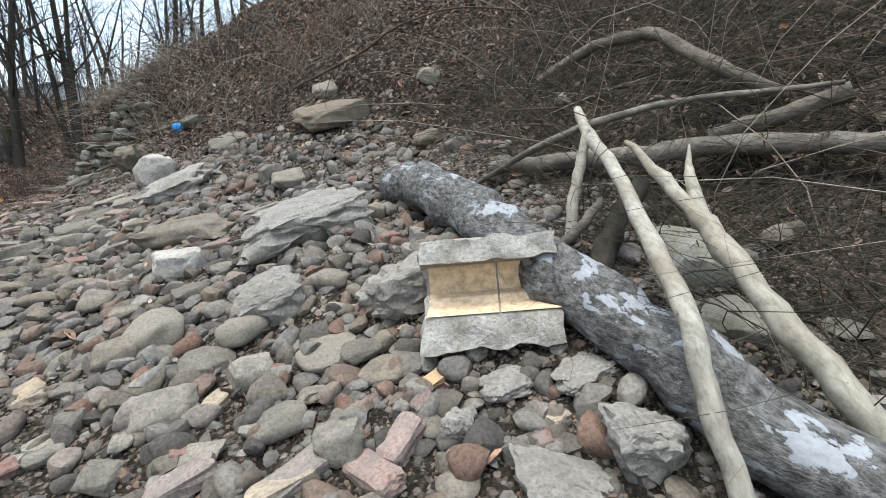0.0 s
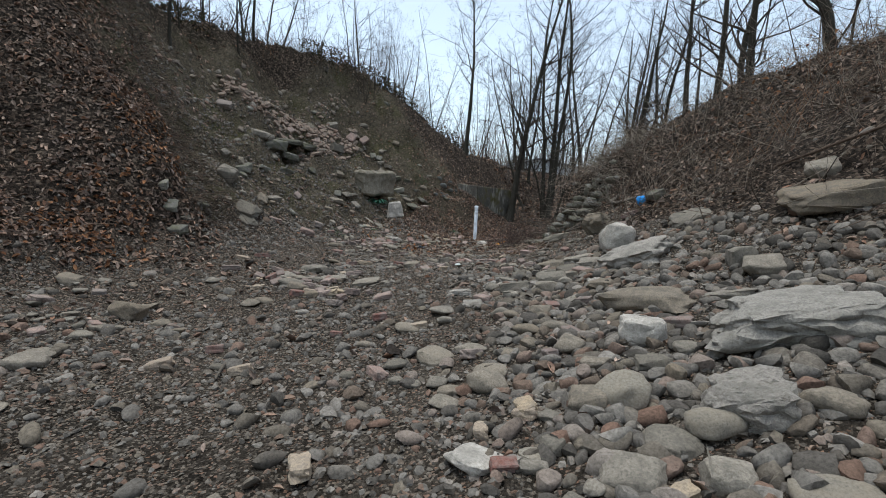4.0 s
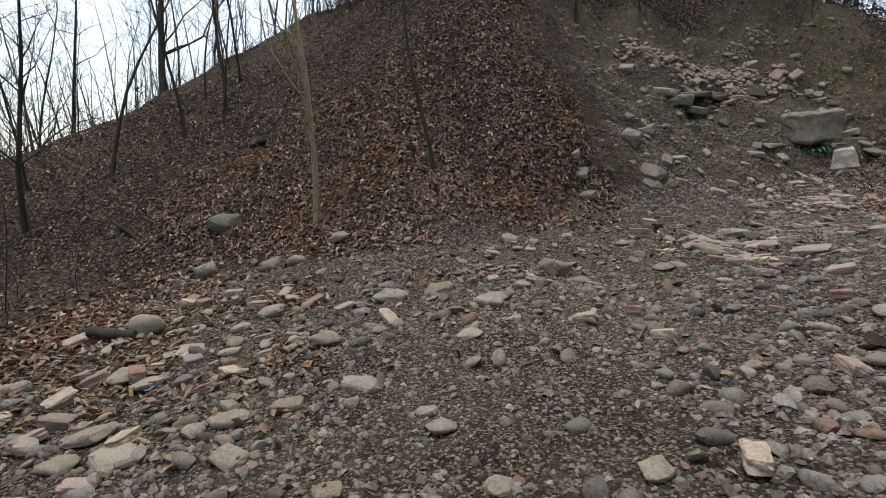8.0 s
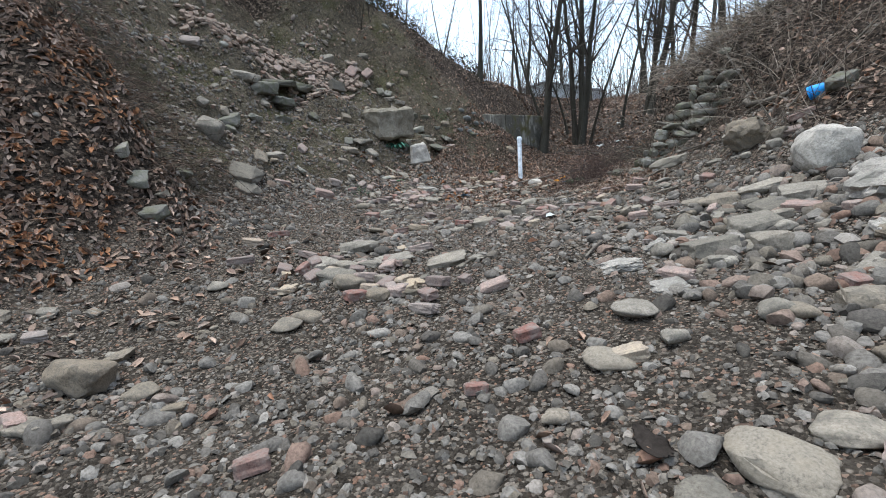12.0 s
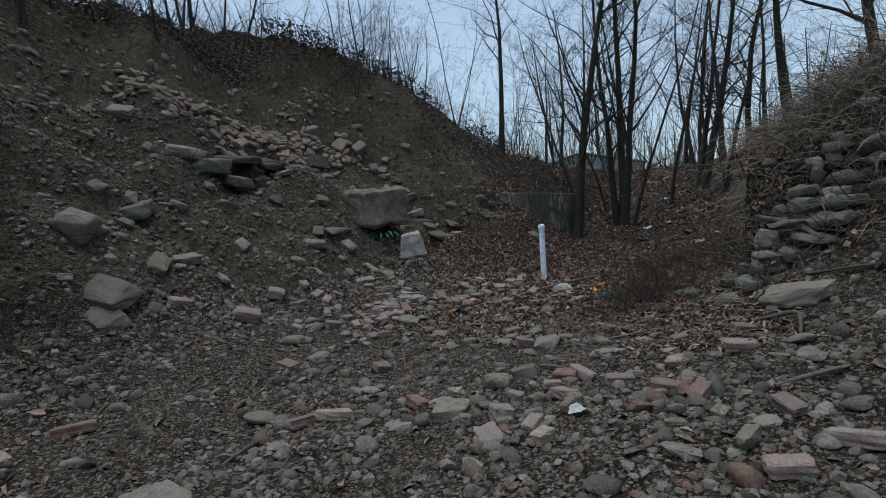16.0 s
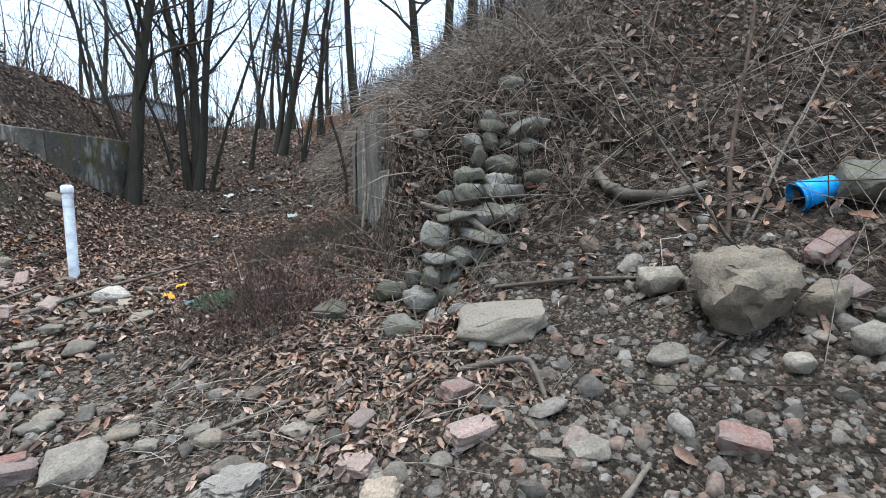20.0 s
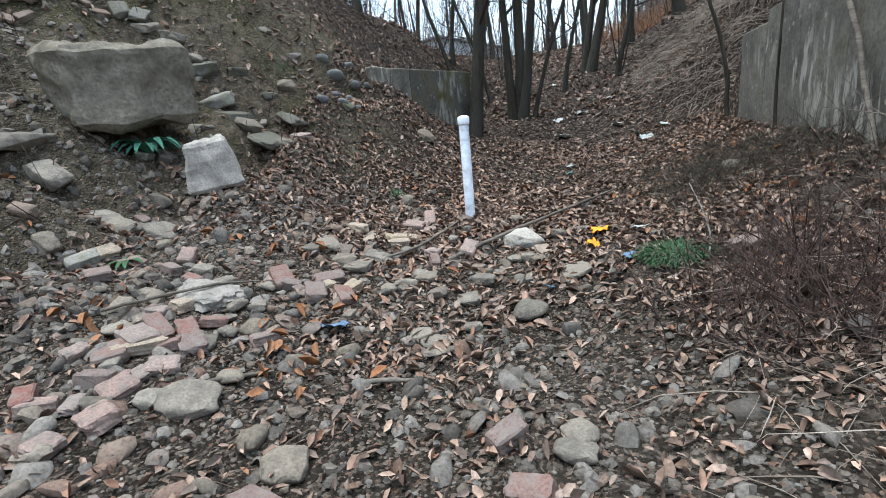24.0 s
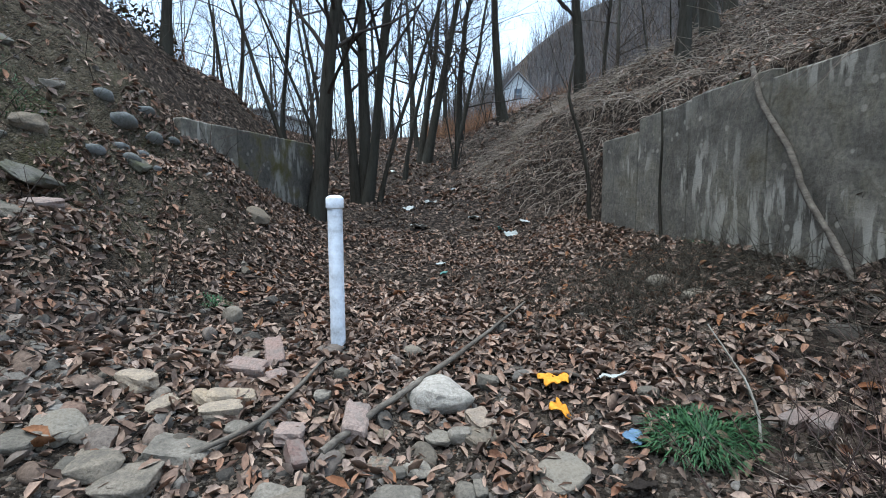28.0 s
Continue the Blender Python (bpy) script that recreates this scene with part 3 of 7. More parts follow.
# ---- retaining walls ----
def stained_concrete(name="stained_concrete", gain=1.0, moss=0.0):
    """Old shuttered concrete: grey brown, with pale lime runs, dark wet streaks and bare patches."""
    m, t, b = nodes(name)
    pos = add(t, "ShaderNodeNewGeometry").outputs["Position"]
    run = add(t, "ShaderNodeMapping")
    run.inputs["Scale"].default_value = (1, 1, 0.2)
    t.links.new(pos, run.inputs[0])
    streak, blot, grain = add(t, "ShaderNodeTexNoise", Scale=9.0, Detail=5.0, Roughness=0.6), add(t, "ShaderNodeTexNoise", Scale=2.1, Detail=6.0, Roughness=0.6), add(t, "ShaderNodeTexNoise", Scale=24.0, Detail=6.0, Roughness=0.7)
    t.links.new(run.outputs[0], streak.inputs["Vector"])
    t.links.new(pos, blot.inputs["Vector"])
    t.links.new(pos, grain.inputs["Vector"])
    col = ramp(t, blot.outputs["Fac"], [(0.3, (0.07, 0.066, 0.058)), (0.45, (0.13, 0.125, 0.112)), (0.58, (0.19, 0.184, 0.168)), (0.72, (0.115, 0.106, 0.08))])
    col = mix(t, 1.0, col, ramp(t, grain.outputs["Fac"], [(0.3, (0.55, 0.55, 0.55)), (0.7, (1.35, 1.35, 1.35))]), "MULTIPLY")
    col = mix(t, ramp(t, streak.outputs["Fac"], [(0.3, (0.4, 0.4, 0.4)), (0.4, (0, 0, 0))]), col, (0.045, 0.043, 0.038))
    # lime runs gather in a few places only
    wet = add(t, "ShaderNodeTexNoise", Scale=0.9, Detail=2.0)
    t.links.new(pos, wet.inputs["Vector"])
    lime = add(t, "ShaderNodeMath", operation="MULTIPLY")
    t.links.new(ramp(t, streak.outputs["Fac"], [(0.5, (0, 0, 0)), (0.56, (0.9, 0.9, 0.9))]), lime.inputs[0])
    t.links.new(ramp(t, wet.outputs["Fac"], [(0.44, (0, 0, 0)), (0.52, (1, 1, 1))]), lime.inputs[1])
    col = mix(t, lime.outputs[0], col, (0.42, 0.42, 0.4))
    chip = add(t, "ShaderNodeTexVoronoi", Scale=6.5)
    t.links.new(pos, chip.inputs["Vector"])
    col = mix(t, ramp(t, chip.outputs["Distance"], [(0.13, (0.8, 0.8, 0.8)), (0.18, (0, 0, 0))]), col, (0.33, 0.325, 0.305))
    col = mix(t, ramp(t, blot.outputs["Fac"], [(0.5, (0, 0, 0)), (0.62, (moss, moss, moss))]), col, (0.12, 0.11, 0.03))
    col = mix(t, 1.0, col, (gain * 1.08, gain, gain * 0.88), "MULTIPLY")
    t.links.new(col, b.inputs["Base Color"])
    b.inputs["Roughness"].default_value = 0.9
    bump(t, b, grain.outputs["Fac"], 0.6, 0.02)
    return m


WALL = stained_concrete(gain=0.8, moss=0.12)
PALE_WALL = stained_concrete("pale_wall_concrete", 1.05, 0.1)
DARK_WALL = stained_concrete("mossy_dark_concrete", 0.52, 1.0)


def wall_slab(name, label, x, y, z0, z1, length, thick, heading, seed, panels, tops=(), materials=(WALL,)):
    """A board-marked concrete wall cast in panels, standing half buried."""
    wall = base(name, (x, y, 0), label, "retaining wall")
    wall.rotation_euler = (0, 0, radians(heading))
    step_ = length / panels
    for i in range(panels):
        top = tops[i] if tops else z1
        me = block("panel", materials[i % len(materials)], (step_ - 0.005, thick, top - z0), seed + i, bevel=0.012, wear=0.012, cut=0.09, scale=5)
        part("panel", me, wall, place=pose((i + 0.5) * step_, thick / 2, (z0 + top) / 2))
    return wall


wall_slab("wall_east", "stained grey concrete retaining wall half buried in the bank", 3.12, 3.3, -0.4, 1.95, 5.0, 0.26, -90, 3, 5, (1.8, 1.94, 1.97, 1.9, 1.2))
wall_slab("wall_west", "short mossy concrete retaining wall beside the dark tree", -1.98, 2.4, -0.2, 1.93, 2.62, 0.3, 69, 9, 3, (), (PALE_WALL, DARK_WALL, DARK_WALL))


# ---- trees ----
CROWN = surface("limbs", [(0.042, 0.0342, 0.028), (0.057, 0.0464, 0.0381)], grain=30, stain=4, relief=0.3, depth=0.01)

def grow(wood, twigs, rng, p, way, length, radius, level, top, spread_=0.75, kids=(9, 6, 5)):
    """A limb with its side limbs; the last ones go to the twigs."""
    n = (9, 5, 3, 1)[min(level, 3)]
    pts, d = [np.array(p, float)], np.array(way, float)
    for _ in range(n):
        d = d + rng.normal(0, 0.06 if level == 0 else 0.2, 3) + np.array([0, 0, 0.04 if level == 0 else 0.05])
        d /= np.linalg.norm(d)
        pts.append(pts[-1] + d * length / n)
    pts = np.array(pts)
    radii = radius * (1 - (0.82 if level == 0 else 0.8) * np.linspace(0, 1, n + 1) ** 0.85)
    if level == 0:
        radii[0] *= 1.35
    tube(wood if level < 1 else twigs, pts, radii, (8, 4, 3, 3)[min(level, 3)], cap=level == 0)
    if level >= top:
        return
    count = kids[level]
    for i in range(count):
        k = rng.uniform(0.22 if level == 0 else 0.15, 0.99)
        a = k * n
        q = pts[int(a)] + (pts[min(n, int(a) + 1)] - pts[int(a)]) * (a - int(a))
        side = rng.normal(0, 1, 3)
        side -= side @ d * d
        side /= np.linalg.norm(side)
        out = d * rng.uniform(0.35, 0.95) + side * spread_ + np.array([0, 0, 0.08])
        r = np.interp(a, np.arange(n + 1), radii) * rng.uniform(0.25, 0.5)
        grow(wood, twigs, rng, q, out / np.linalg.norm(out), length * rng.uniform(0.22, 0.5) * (1 - 0.4 * k), max(r, 0.0035), level + 1, top, spread_, kids)


def tree(x, y, tall, radius, lean=(0, 0), seed=1, bark=None, label="", stems=1, kids=(18, 9, 6), top=3, spread_=0.75, name="bare_tree", category="tree", group="", splay=0.0):
    rng = np.random.default_rng(seed)
    wood, twigs = Soup(), Soup()
    for i in range(stems):
        a = rng.uniform(0, 6.28) if stems > 1 else 0
        off = np.array([math.cos(a), math.sin(a), 0]) * radius * (0.9 if stems > 1 else 0)
        way = np.array([lean[0] + math.cos(a) * splay, lean[1] + math.sin(a) * splay, 1.0])
        grow(wood, twigs, rng, off - way * 0.25, way / np.linalg.norm(way), tall * rng.uniform(0.85, 1), radius * (1 if i == 0 else rng.uniform(0.6, 0.85)), 0, top, spread_, kids)
    ob = base(name, (x, y, ground(x, y)), label, category, group)
    part("trunk", wood.mesh("trunk", bark or BARK), ob)
    part("crown", twigs.mesh("crown", CROWN if bark is None else bark), ob, "bare brown limbs and twigs")
    return ob


tree(-1.0, 4.6, 11, 0.14, (0.03, 0.02), 11, label="dark leaning bare tree beside the mossy concrete wall", kids=(26, 10, 6), spread_=0.95)
tree(-0.5, 7.2, 12, 0.14, (0.02, 0.03), 12, label="dark bare tree with several stems on the path", stems=3, kids=(20, 9, 6), spread_=0.9, splay=0.06)
tree(-0.15, 7.4, 9, 0.055, (0.17, 0.05), 27, label="slim dark stem leaning out from the clump of trees", kids=(9, 6, 4))
tree(-2.2, 8.6, 8, 0.07, (-0.35, 0.0), 28, label="slim dark tree leaning over the rim", kids=(11, 7, 5))
tree(1.0, 13.6, 11, 0.17, (0.12, 0.0), 29, label="dark crooked bare tree at the head of the path", stems=2, kids=(18, 9, 6), splay=0.12)
tree(2.6, 16.5, 11, 0.15, (0.05, 0.0), 51, label="dark bare tree at the head of the path", kids=(20, 9, 6), spread_=1.0)
for x, y, tall, r, slant, seed in ((0.4, 10.6, 9, 0.07, 0.1, 61), (-1.7, 10.2, 8.5, 0.06, -0.12, 62), (1.9, 12.2, 9.5, 0.08, 0.06, 63), (-3.4, 12.5, 9, 0.08, 0.05, 64), (0.9, 18.0, 10, 0.1, -0.05, 65)):
    tree(x, y, tall, r, (slant, 0.0), seed, label="dark bare tree with a lace of fine twigs", kids=(24, 10, 6), spread_=1.1)
tree(4.1, 14.8, 12, 0.19, (0.03, 0.0), 13, label="bare straight tree on the straw bank")
tree(6.4, 13.2, 12, 0.2, (-0.02, 0.0), 14, label="bare straight tree on the straw bank")
tree(5.5, 5.6, 9, 0.13, (-0.05, 0.04), 15, label="bare tree on top of the eastern bank")
tree(6.4, 6.2, 9, 0.16, (-0.14, 0.04), 16, label="bare tree leaning over the eastern bank")
tree(9.1, 11.6, 13, 0.3, (0.0, 0.0), 17, label="thick grey bare tree on the eastern ridge", kids=(12, 8, 5))
tree(12.6, 14.5, 13, 0.34, (0.0, 0.0), 18, label="thick grey bare tree on the eastern ridge", kids=(12, 8, 5))
tree(-3.6, 5.6, 8, 0.1, (0.0, 0.0), 19, label="slim dark bare tree on the rim of the bank")
tree(-2.2, -12.3, 6.5, 0.06, (-0.05, -0.06), 20, PALE_BARK, "slim pale-barked young tree at the foot of the leafy slope", kids=(10, 5, 4))
tree(-2.2, -10.25, 5.2, 0.045, (-0.05, -0.1), 21, None, "thin dark young tree rooted in the leaf litter", kids=(9, 5, 4))
tree(1.9, -15.4, 4.6, 0.055, (0.03, 0.06), 22, PALE_BARK, "slim pale-barked tree at the edge of the rubble", kids=(8, 7, 5))
tree(-1.85, -18.4, 9, 0.17, (-0.05, 0.02), 23, None, "dark bare tree with tangled twigs", kids=(40, 13, 7), spread_=1.15)
tree(-4.6, -17.6, 7, 0.06, (0.05, 0.02), 25, None, "bare tree with dense twigs behind the rubble", kids=(18, 9, 6))
tree(-0.4, -19.2, 8, 0.1, (0.02, 0.0), 26, None, "bare tree with dense twigs behind the rubble", kids=(18, 9, 6))
tree(-8.0, -15.0, 4.5, 0.035, (-0.1, 0.1), 24, None, "thin bare young tree on the leafy slope", kids=(8, 5, 4))

# young trees along the western crest, built as a few kinds and repeated
KINDS = [tree(-9.5 - i * 0.8, -13 + i * 1.6, 5.0 + 0.5 * i, 0.032 + 0.005 * i, (0.04 * (i - 1), 0.03), 30 + i, None, "thin bare young tree on the crest of the slope", kids=(12, 5, 4), spread_=0.55, name="sapling", category="tree", group="young trees on the western crest") for i in range(4)]
rng = random.Random(5)
for i in range(105):
    y = rng.uniform(-27, 9)
    x = -6.2 - abs(y + 6) * 0.12 - rng.random() ** 1.5 * 8 if y > -11 else rng.uniform(-16, -5.5)
    copy_thing(rng.choice(KINDS), pose(x, y, ground(x, y) - 0.05, rng.uniform(-6, 6), rng.uniform(-6, 6), rng.uniform(0, 360)) @ Matrix.Scale(rng.uniform(0.7, 1.25), 4))
SHRUBS = [tree(-5.5 + 7.5 * i, 11 + i, 5.5 + 1.2 * i, 0.022 + 0.006 * i, (0.05 * (i - 1), 0.02), 90 + i, None, "bare many-stemmed shrub beside the path", stems=3, kids=(11, 5, 3), spread_=0.95, name="shrub", category="shrub", group="shrubs under the trees", splay=0.32) for i in range(3)]
for i in range(34):
    x, y = rng.choice((-1, 1)) * rng.uniform(2.2, 13) + 0.8, rng.uniform(9.5, 30)
    if not open_way(x, y):
        copy_thing(rng.choice(SHRUBS), pose(x, y, ground(x, y) - 0.05, rng.uniform(-6, 6), rng.uniform(-6, 6), rng.uniform(0, 360)) @ Matrix.Scale(rng.uniform(0.7, 1.3), 4))
for i in range(12):
    y = rng.uniform(-1, 8)
    x = -4.6 + 0.12 * y - rng.uniform(0, 2.5)
    copy_thing(rng.choice(SHRUBS), pose(x, y, ground(x, y) - 0.05, rng.uniform(-6, 6), rng.uniform(-6, 6), rng.uniform(0, 360)) @ Matrix.Scale(rng.uniform(0.35, 0.7), 4))
WOODS = [tree(-9 + i * 4.0, 24 + i * 2.0, 10 + i, 0.12 + 0.02 * i, (0.03 * (i - 1), 0), 40 + i, None, "bare tree in the wood behind the valley", kids=(14, 7, 5), spread_=0.95, name="forest_tree", group="trees of the wood") for i in range(4)]
for i in range(36):
    a, d = rng.uniform(-50, 52), rng.uniform(24, 56)
    x, y = 1 + d * math.sin(radians(a)), -2 + d * math.cos(radians(a))
    if abs(x - 1.5) < 2.6 and y < 24:
        x += 5
    if not open_way(x, y):
        copy_thing(rng.choice(WOODS), pose(x, y, ground(x, y) - 0.1, rng.uniform(-4, 4), rng.uniform(-4, 4), rng.uniform(0, 360)) @ Matrix.Scale(rng.uniform(0.75, 1.2), 4))
for i in range(20):
    x, y = rng.uniform(-40, -12), rng.uniform(-42, -16)
    copy_thing(rng.choice(WOODS), pose(x, y, ground(x, y) - 0.1, rng.uniform(-4, 4), rng.uniform(-4, 4), rng.uniform(0, 360)) @ Matrix.Scale(rng.uniform(0.6, 1.0), 4))


# ---- things ----
WHITE = surface("white_plastic", [(0.82, 0.86, 0.92)], grain=8, stain=2, rough_=0.4, relief=0.05, depth=0.002, spots=(0.55, 0.56, 0.57), dust=0.25)
BLUE = surface("blue_plastic", [(0.02, 0.28, 0.72)], grain=10, stain=4, rough_=0.45, relief=0.05, depth=0.002, spots=(0.08, 0.3, 0.55), dust=0.3)
SCRAP_BLUE = surface("faded_blue_plastic", [(0.1, 0.17, 0.26), (0.16, 0.24, 0.34)], grain=20, stain=8, rough_=0.5, relief=0.2, depth=0.003)
OCHRE = surface("ochre_plaster", [(0.6, 0.44, 0.28)], grain=30, stain=5, rough_=0.7, relief=0.25, depth=0.004, spots=(0.48, 0.37, 0.25), dust=0.5)
ORANGE = surface("orange_cloth", [(0.75, 0.33, 0.04)], grain=40, stain=10, rough_=0.85, relief=0.5, depth=0.006, spots=(0.45, 0.18, 0.03), dust=0.4)
RAG = surface("pale_rag", [(0.5, 0.5, 0.46), (0.36, 0.38, 0.36)], grain=40, stain=10, rough_=0.9, relief=0.4, depth=0.005)
GREEN = surface("green_leaves", [(0.02, 0.055, 0.022), (0.03, 0.085, 0.03), (0.05, 0.115, 0.04)], grain=40, stain=10, by="island", rough_=0.6, relief=0.3, depth=0.003, dust=0.2)
BLUE_GREEN = surface("mullein_leaves", [(0.04, 0.13, 0.085), (0.06, 0.18, 0.12)], grain=30, stain=10, by="island", rough_=0.7, relief=0.4, depth=0.004, dust=0.25)
MOSS_STONE = surface("mossy_stone", [(0.085, 0.078, 0.066), (0.16, 0.149, 0.13), (0.12, 0.112, 0.096), (0.25, 0.236, 0.21), (0.19, 0.17, 0.14)], grain=60, stain=9, relief=0.8, depth=0.012, spots=(0.085, 0.088, 0.03), dust=0.5, by="piece")


def log_bark():
    """Grey cracked bark that has come off in pale bare plates."""
    m, t, b = nodes("flaking_log_bark")
    pos = add(t, "ShaderNodeTexCoord").outputs["Object"]
    along = add(t, "ShaderNodeMapping")
    along.inputs["Scale"].default_value = (1, 0.45, 1)
    t.links.new(pos, along.inputs[0])
    plate, crack, grain = add(t, "ShaderNodeTexNoise", Scale=11.0, Detail=6.0, Roughness=0.62), add(t, "ShaderNodeTexNoise", Scale=38.0, Detail=5.0, Roughness=0.7), add(t, "ShaderNodeTexNoise", Scale=70.0, Detail=5.0, Roughness=0.7)
    for n in (plate, crack, grain):
        t.links.new(along.outputs[0], n.inputs["Vector"])
    bark = ramp(t, crack.outputs["Fac"], [(0.33, (0.014, 0.013, 0.012)), (0.46, (0.075, 0.07, 0.064)), (0.66, (0.2, 0.192, 0.178))])
    bare_ = ramp(t, grain.outputs["Fac"], [(0.3, (0.2, 0.205, 0.212)), (0.7, (0.31, 0.316, 0.325))])
    mask = ramp(t, plate.outputs["Fac"], [(0.57, (0, 0, 0)), (0.585, (1, 1, 1))])
    t.links.new(mix(t, mask, bark, bare_), b.inputs["Base Color"])
    b.inputs["Roughness"].default_value = 0.85
    high = mix(t, mask, crack.outputs["Fac"], (0.25, 0.25, 0.25))
    bump(t, b, high, 1.0, 0.025)
    return m


LOG_BARK = log_bark()
DRIFT = surface("bleached_wood", [(0.164, 0.139, 0.111), (0.131, 0.113, 0.0918), (0.197, 0.172, 0.143)], grain=50, stain=9, relief=1.0, depth=0.015, spots=(0.06, 0.05, 0.042), dust=0.8, stretch=(0.5, 0.5, 1))
BLEACH = surface("bleached_pole", [(0.3, 0.27, 0.21), (0.36, 0.335, 0.29)], grain=45, stain=7, relief=0.8, depth=0.01, spots=(0.17, 0.135, 0.095), dust=0.7, stretch=(1, 0.35, 0.35))
RAW_WOOD = surface("split_wood", [(0.52, 0.36, 0.19), (0.46, 0.32, 0.18)], grain=30, stain=8, relief=0.6, depth=0.01, spots=(0.32, 0.21, 0.12))
# near-black for the painted shade of the log's hollow, and for black scraps
HOLLOW = surface("rotten_heartwood", [(0.03, 0.024, 0.02)], grain=30, stain=8, relief=0.8, depth=0.02)


def lathe(rings, sides, material, name, smooth=True):
    """A turned shape from (radius, height) rings."""
    s = Soup()
    a = np.arange(sides) * 2 * np.pi / sides
    v = np.array([[(r * math.cos(t), r * math.sin(t), z) for t in a] for r, z in rings]).reshape(-1, 3)
    f = [(i * sides + j, i * sides + (j + 1) % sides, (i + 1) * sides + (j + 1) % sides, (i + 1) * sides + j) for i in range(len(rings) - 1) for j in range(sides)]
    s.add(v, f)
    return s.mesh(name, material, smooth)


# the standpipe
pipe = base("standpipe", (0, 0, 0), "white plastic standpipe with a cap rising from the leaves", "pipe")
part("pipe", lathe([(0.048, -0.25), (0.048, 0.99), (0.046, 1.0)], 28, WHITE, "pipe"), pipe)
part("cap", lathe([(0.049, 0.965), (0.0555, 0.966), (0.0565, 0.972), (0.0565, 1.028), (0.052, 1.036), (0.035, 1.046), (0.001, 1.05)], 28, WHITE, "cap"), pipe, "flat white plastic cap")

# the blue bucket
bucket = base("bucket", (5.02, -3.84, ground(5.02, -3.84) + 0.06), "bright blue plastic bucket lying on its side in the leaves", "bucket")
bucket.rotation_euler = Vector((-1.0, 0.35, -0.35)).to_track_quat("Z", "Y").to_euler()
bucket.scale = (0.66, 0.66, 0.6)
part("body", lathe([(0.001, -0.16), (0.085, -0.16), (0.09, -0.152), (0.098, -0.05), (0.108, 0.05), (0.116, 0.15), (0.112, 0.15), (0.104, 0.05), (0.088, -0.148), (0.001, -0.15)], 32, BLUE, "body"), bucket)
part("rim", lathe([(0.113, 0.135), (0.122, 0.136), (0.124, 0.15), (0.12, 0.157), (0.113, 0.155), (0.113, 0.135)], 32, BLUE, "rim"), bucket, "rolled blue rim")
part("band", lathe([(0.109, 0.1), (0.1185, 0.1), (0.1195, 0.112), (0.1125, 0.112)], 32, BLUE, "band"), bucket)


# the broken cornice with its painted cove
def cornice(x, y, z, turn, lean):
    thing = base("cornice_fragment", (x, y, z), "broken concrete cornice with an ochre painted hollow leaning on the log", "masonry")
    thing.rotation_euler = (radians(lean), radians(-3), radians(turn))
    shape = [(-0.07, 0.45), (-0.105, 0.35), (0.03, 0.325), (0.055, 0.2), (0.0, 0.185), (-0.02, 0.155), (-0.14, 0.13), (-0.185, 0.0), (0.17, 0.0), (0.19, 0.42)]
    length, steps = 0.58, 22
    bm = bmesh.new()
    rings = []
    for i in range(steps + 1):
        u = i / steps
        rings.append([bm.verts.new((u * length - length / 2, a, b)) for a, b in shape])
    for i in range(steps):
        for j in range(len(shape)):
            k = (j + 1) % len(shape)
            bm.faces.new((rings[i][j], rings[i + 1][j], rings[i + 1][k], rings[i][k]))
    for r in (rings[0], rings[-1]):
        bm.faces.new(r)
    keep = {v for r in rings for v in r[1:7]}
    for _ in range(2):
        long = [e for e in bm.edges if e.calc_length() > 0.045 and not (e.verts[0] in keep and e.verts[1] in keep)]
        bmesh.ops.subdivide_edges(bm, edges=long, cuts=1)
        bmesh.ops.triangulate(bm, faces=[f for f in bm.faces if len(f.verts) > 4])
    bm.normal_update()
    for v in bm.verts:
        if v not in keep and not (0.125 < v.co.z < 0.345 and v.co.y < 0.08 and abs(v.co.x) < length / 2 - 0.004):
            v.co += v.normal * 0.03 * noise.fractal(v.co * 9, 1.0, 2.0, 3) + v.normal * 0.02 * noise.noise(v.co * 3.3)
    part("body", from_bm(bm, "body", surface("cornice_concrete", [(0.36, 0.335, 0.295)], grain=55, stain=10, relief=1.0, depth=0.02, spots=(0.17, 0.15, 0.12), dust=0.7), 40), thing)
    for side, (a, b) in enumerate(((-length / 2 + 0.02, 0.035), (0.043, length / 2 - 0.05))):
        s = Soup()
        line = np.array(shape[2:7])
        n = len(line)
        us = np.linspace(a, b, 9)
        v = np.array([[(u + (0.03 * (q - 2) if side and u == us[-1] else 0), p[0] - 0.006, p[1] + 0.005) for q, p in enumerate(line)] for u in us]).reshape(-1, 3)
        s.add(v, [(i * n + j, (i + 1) * n + j, (i + 1) * n + j + 1, i * n + j + 1) for i in range(8) for j in range(n - 1)])
        part("lining", s.mesh("lining", OCHRE, False), thing, "smooth ochre plaster lining")
    return thing


cornice(7.37, -10.2, ground(7.37, -10.2) - 0.03, -22, -9)


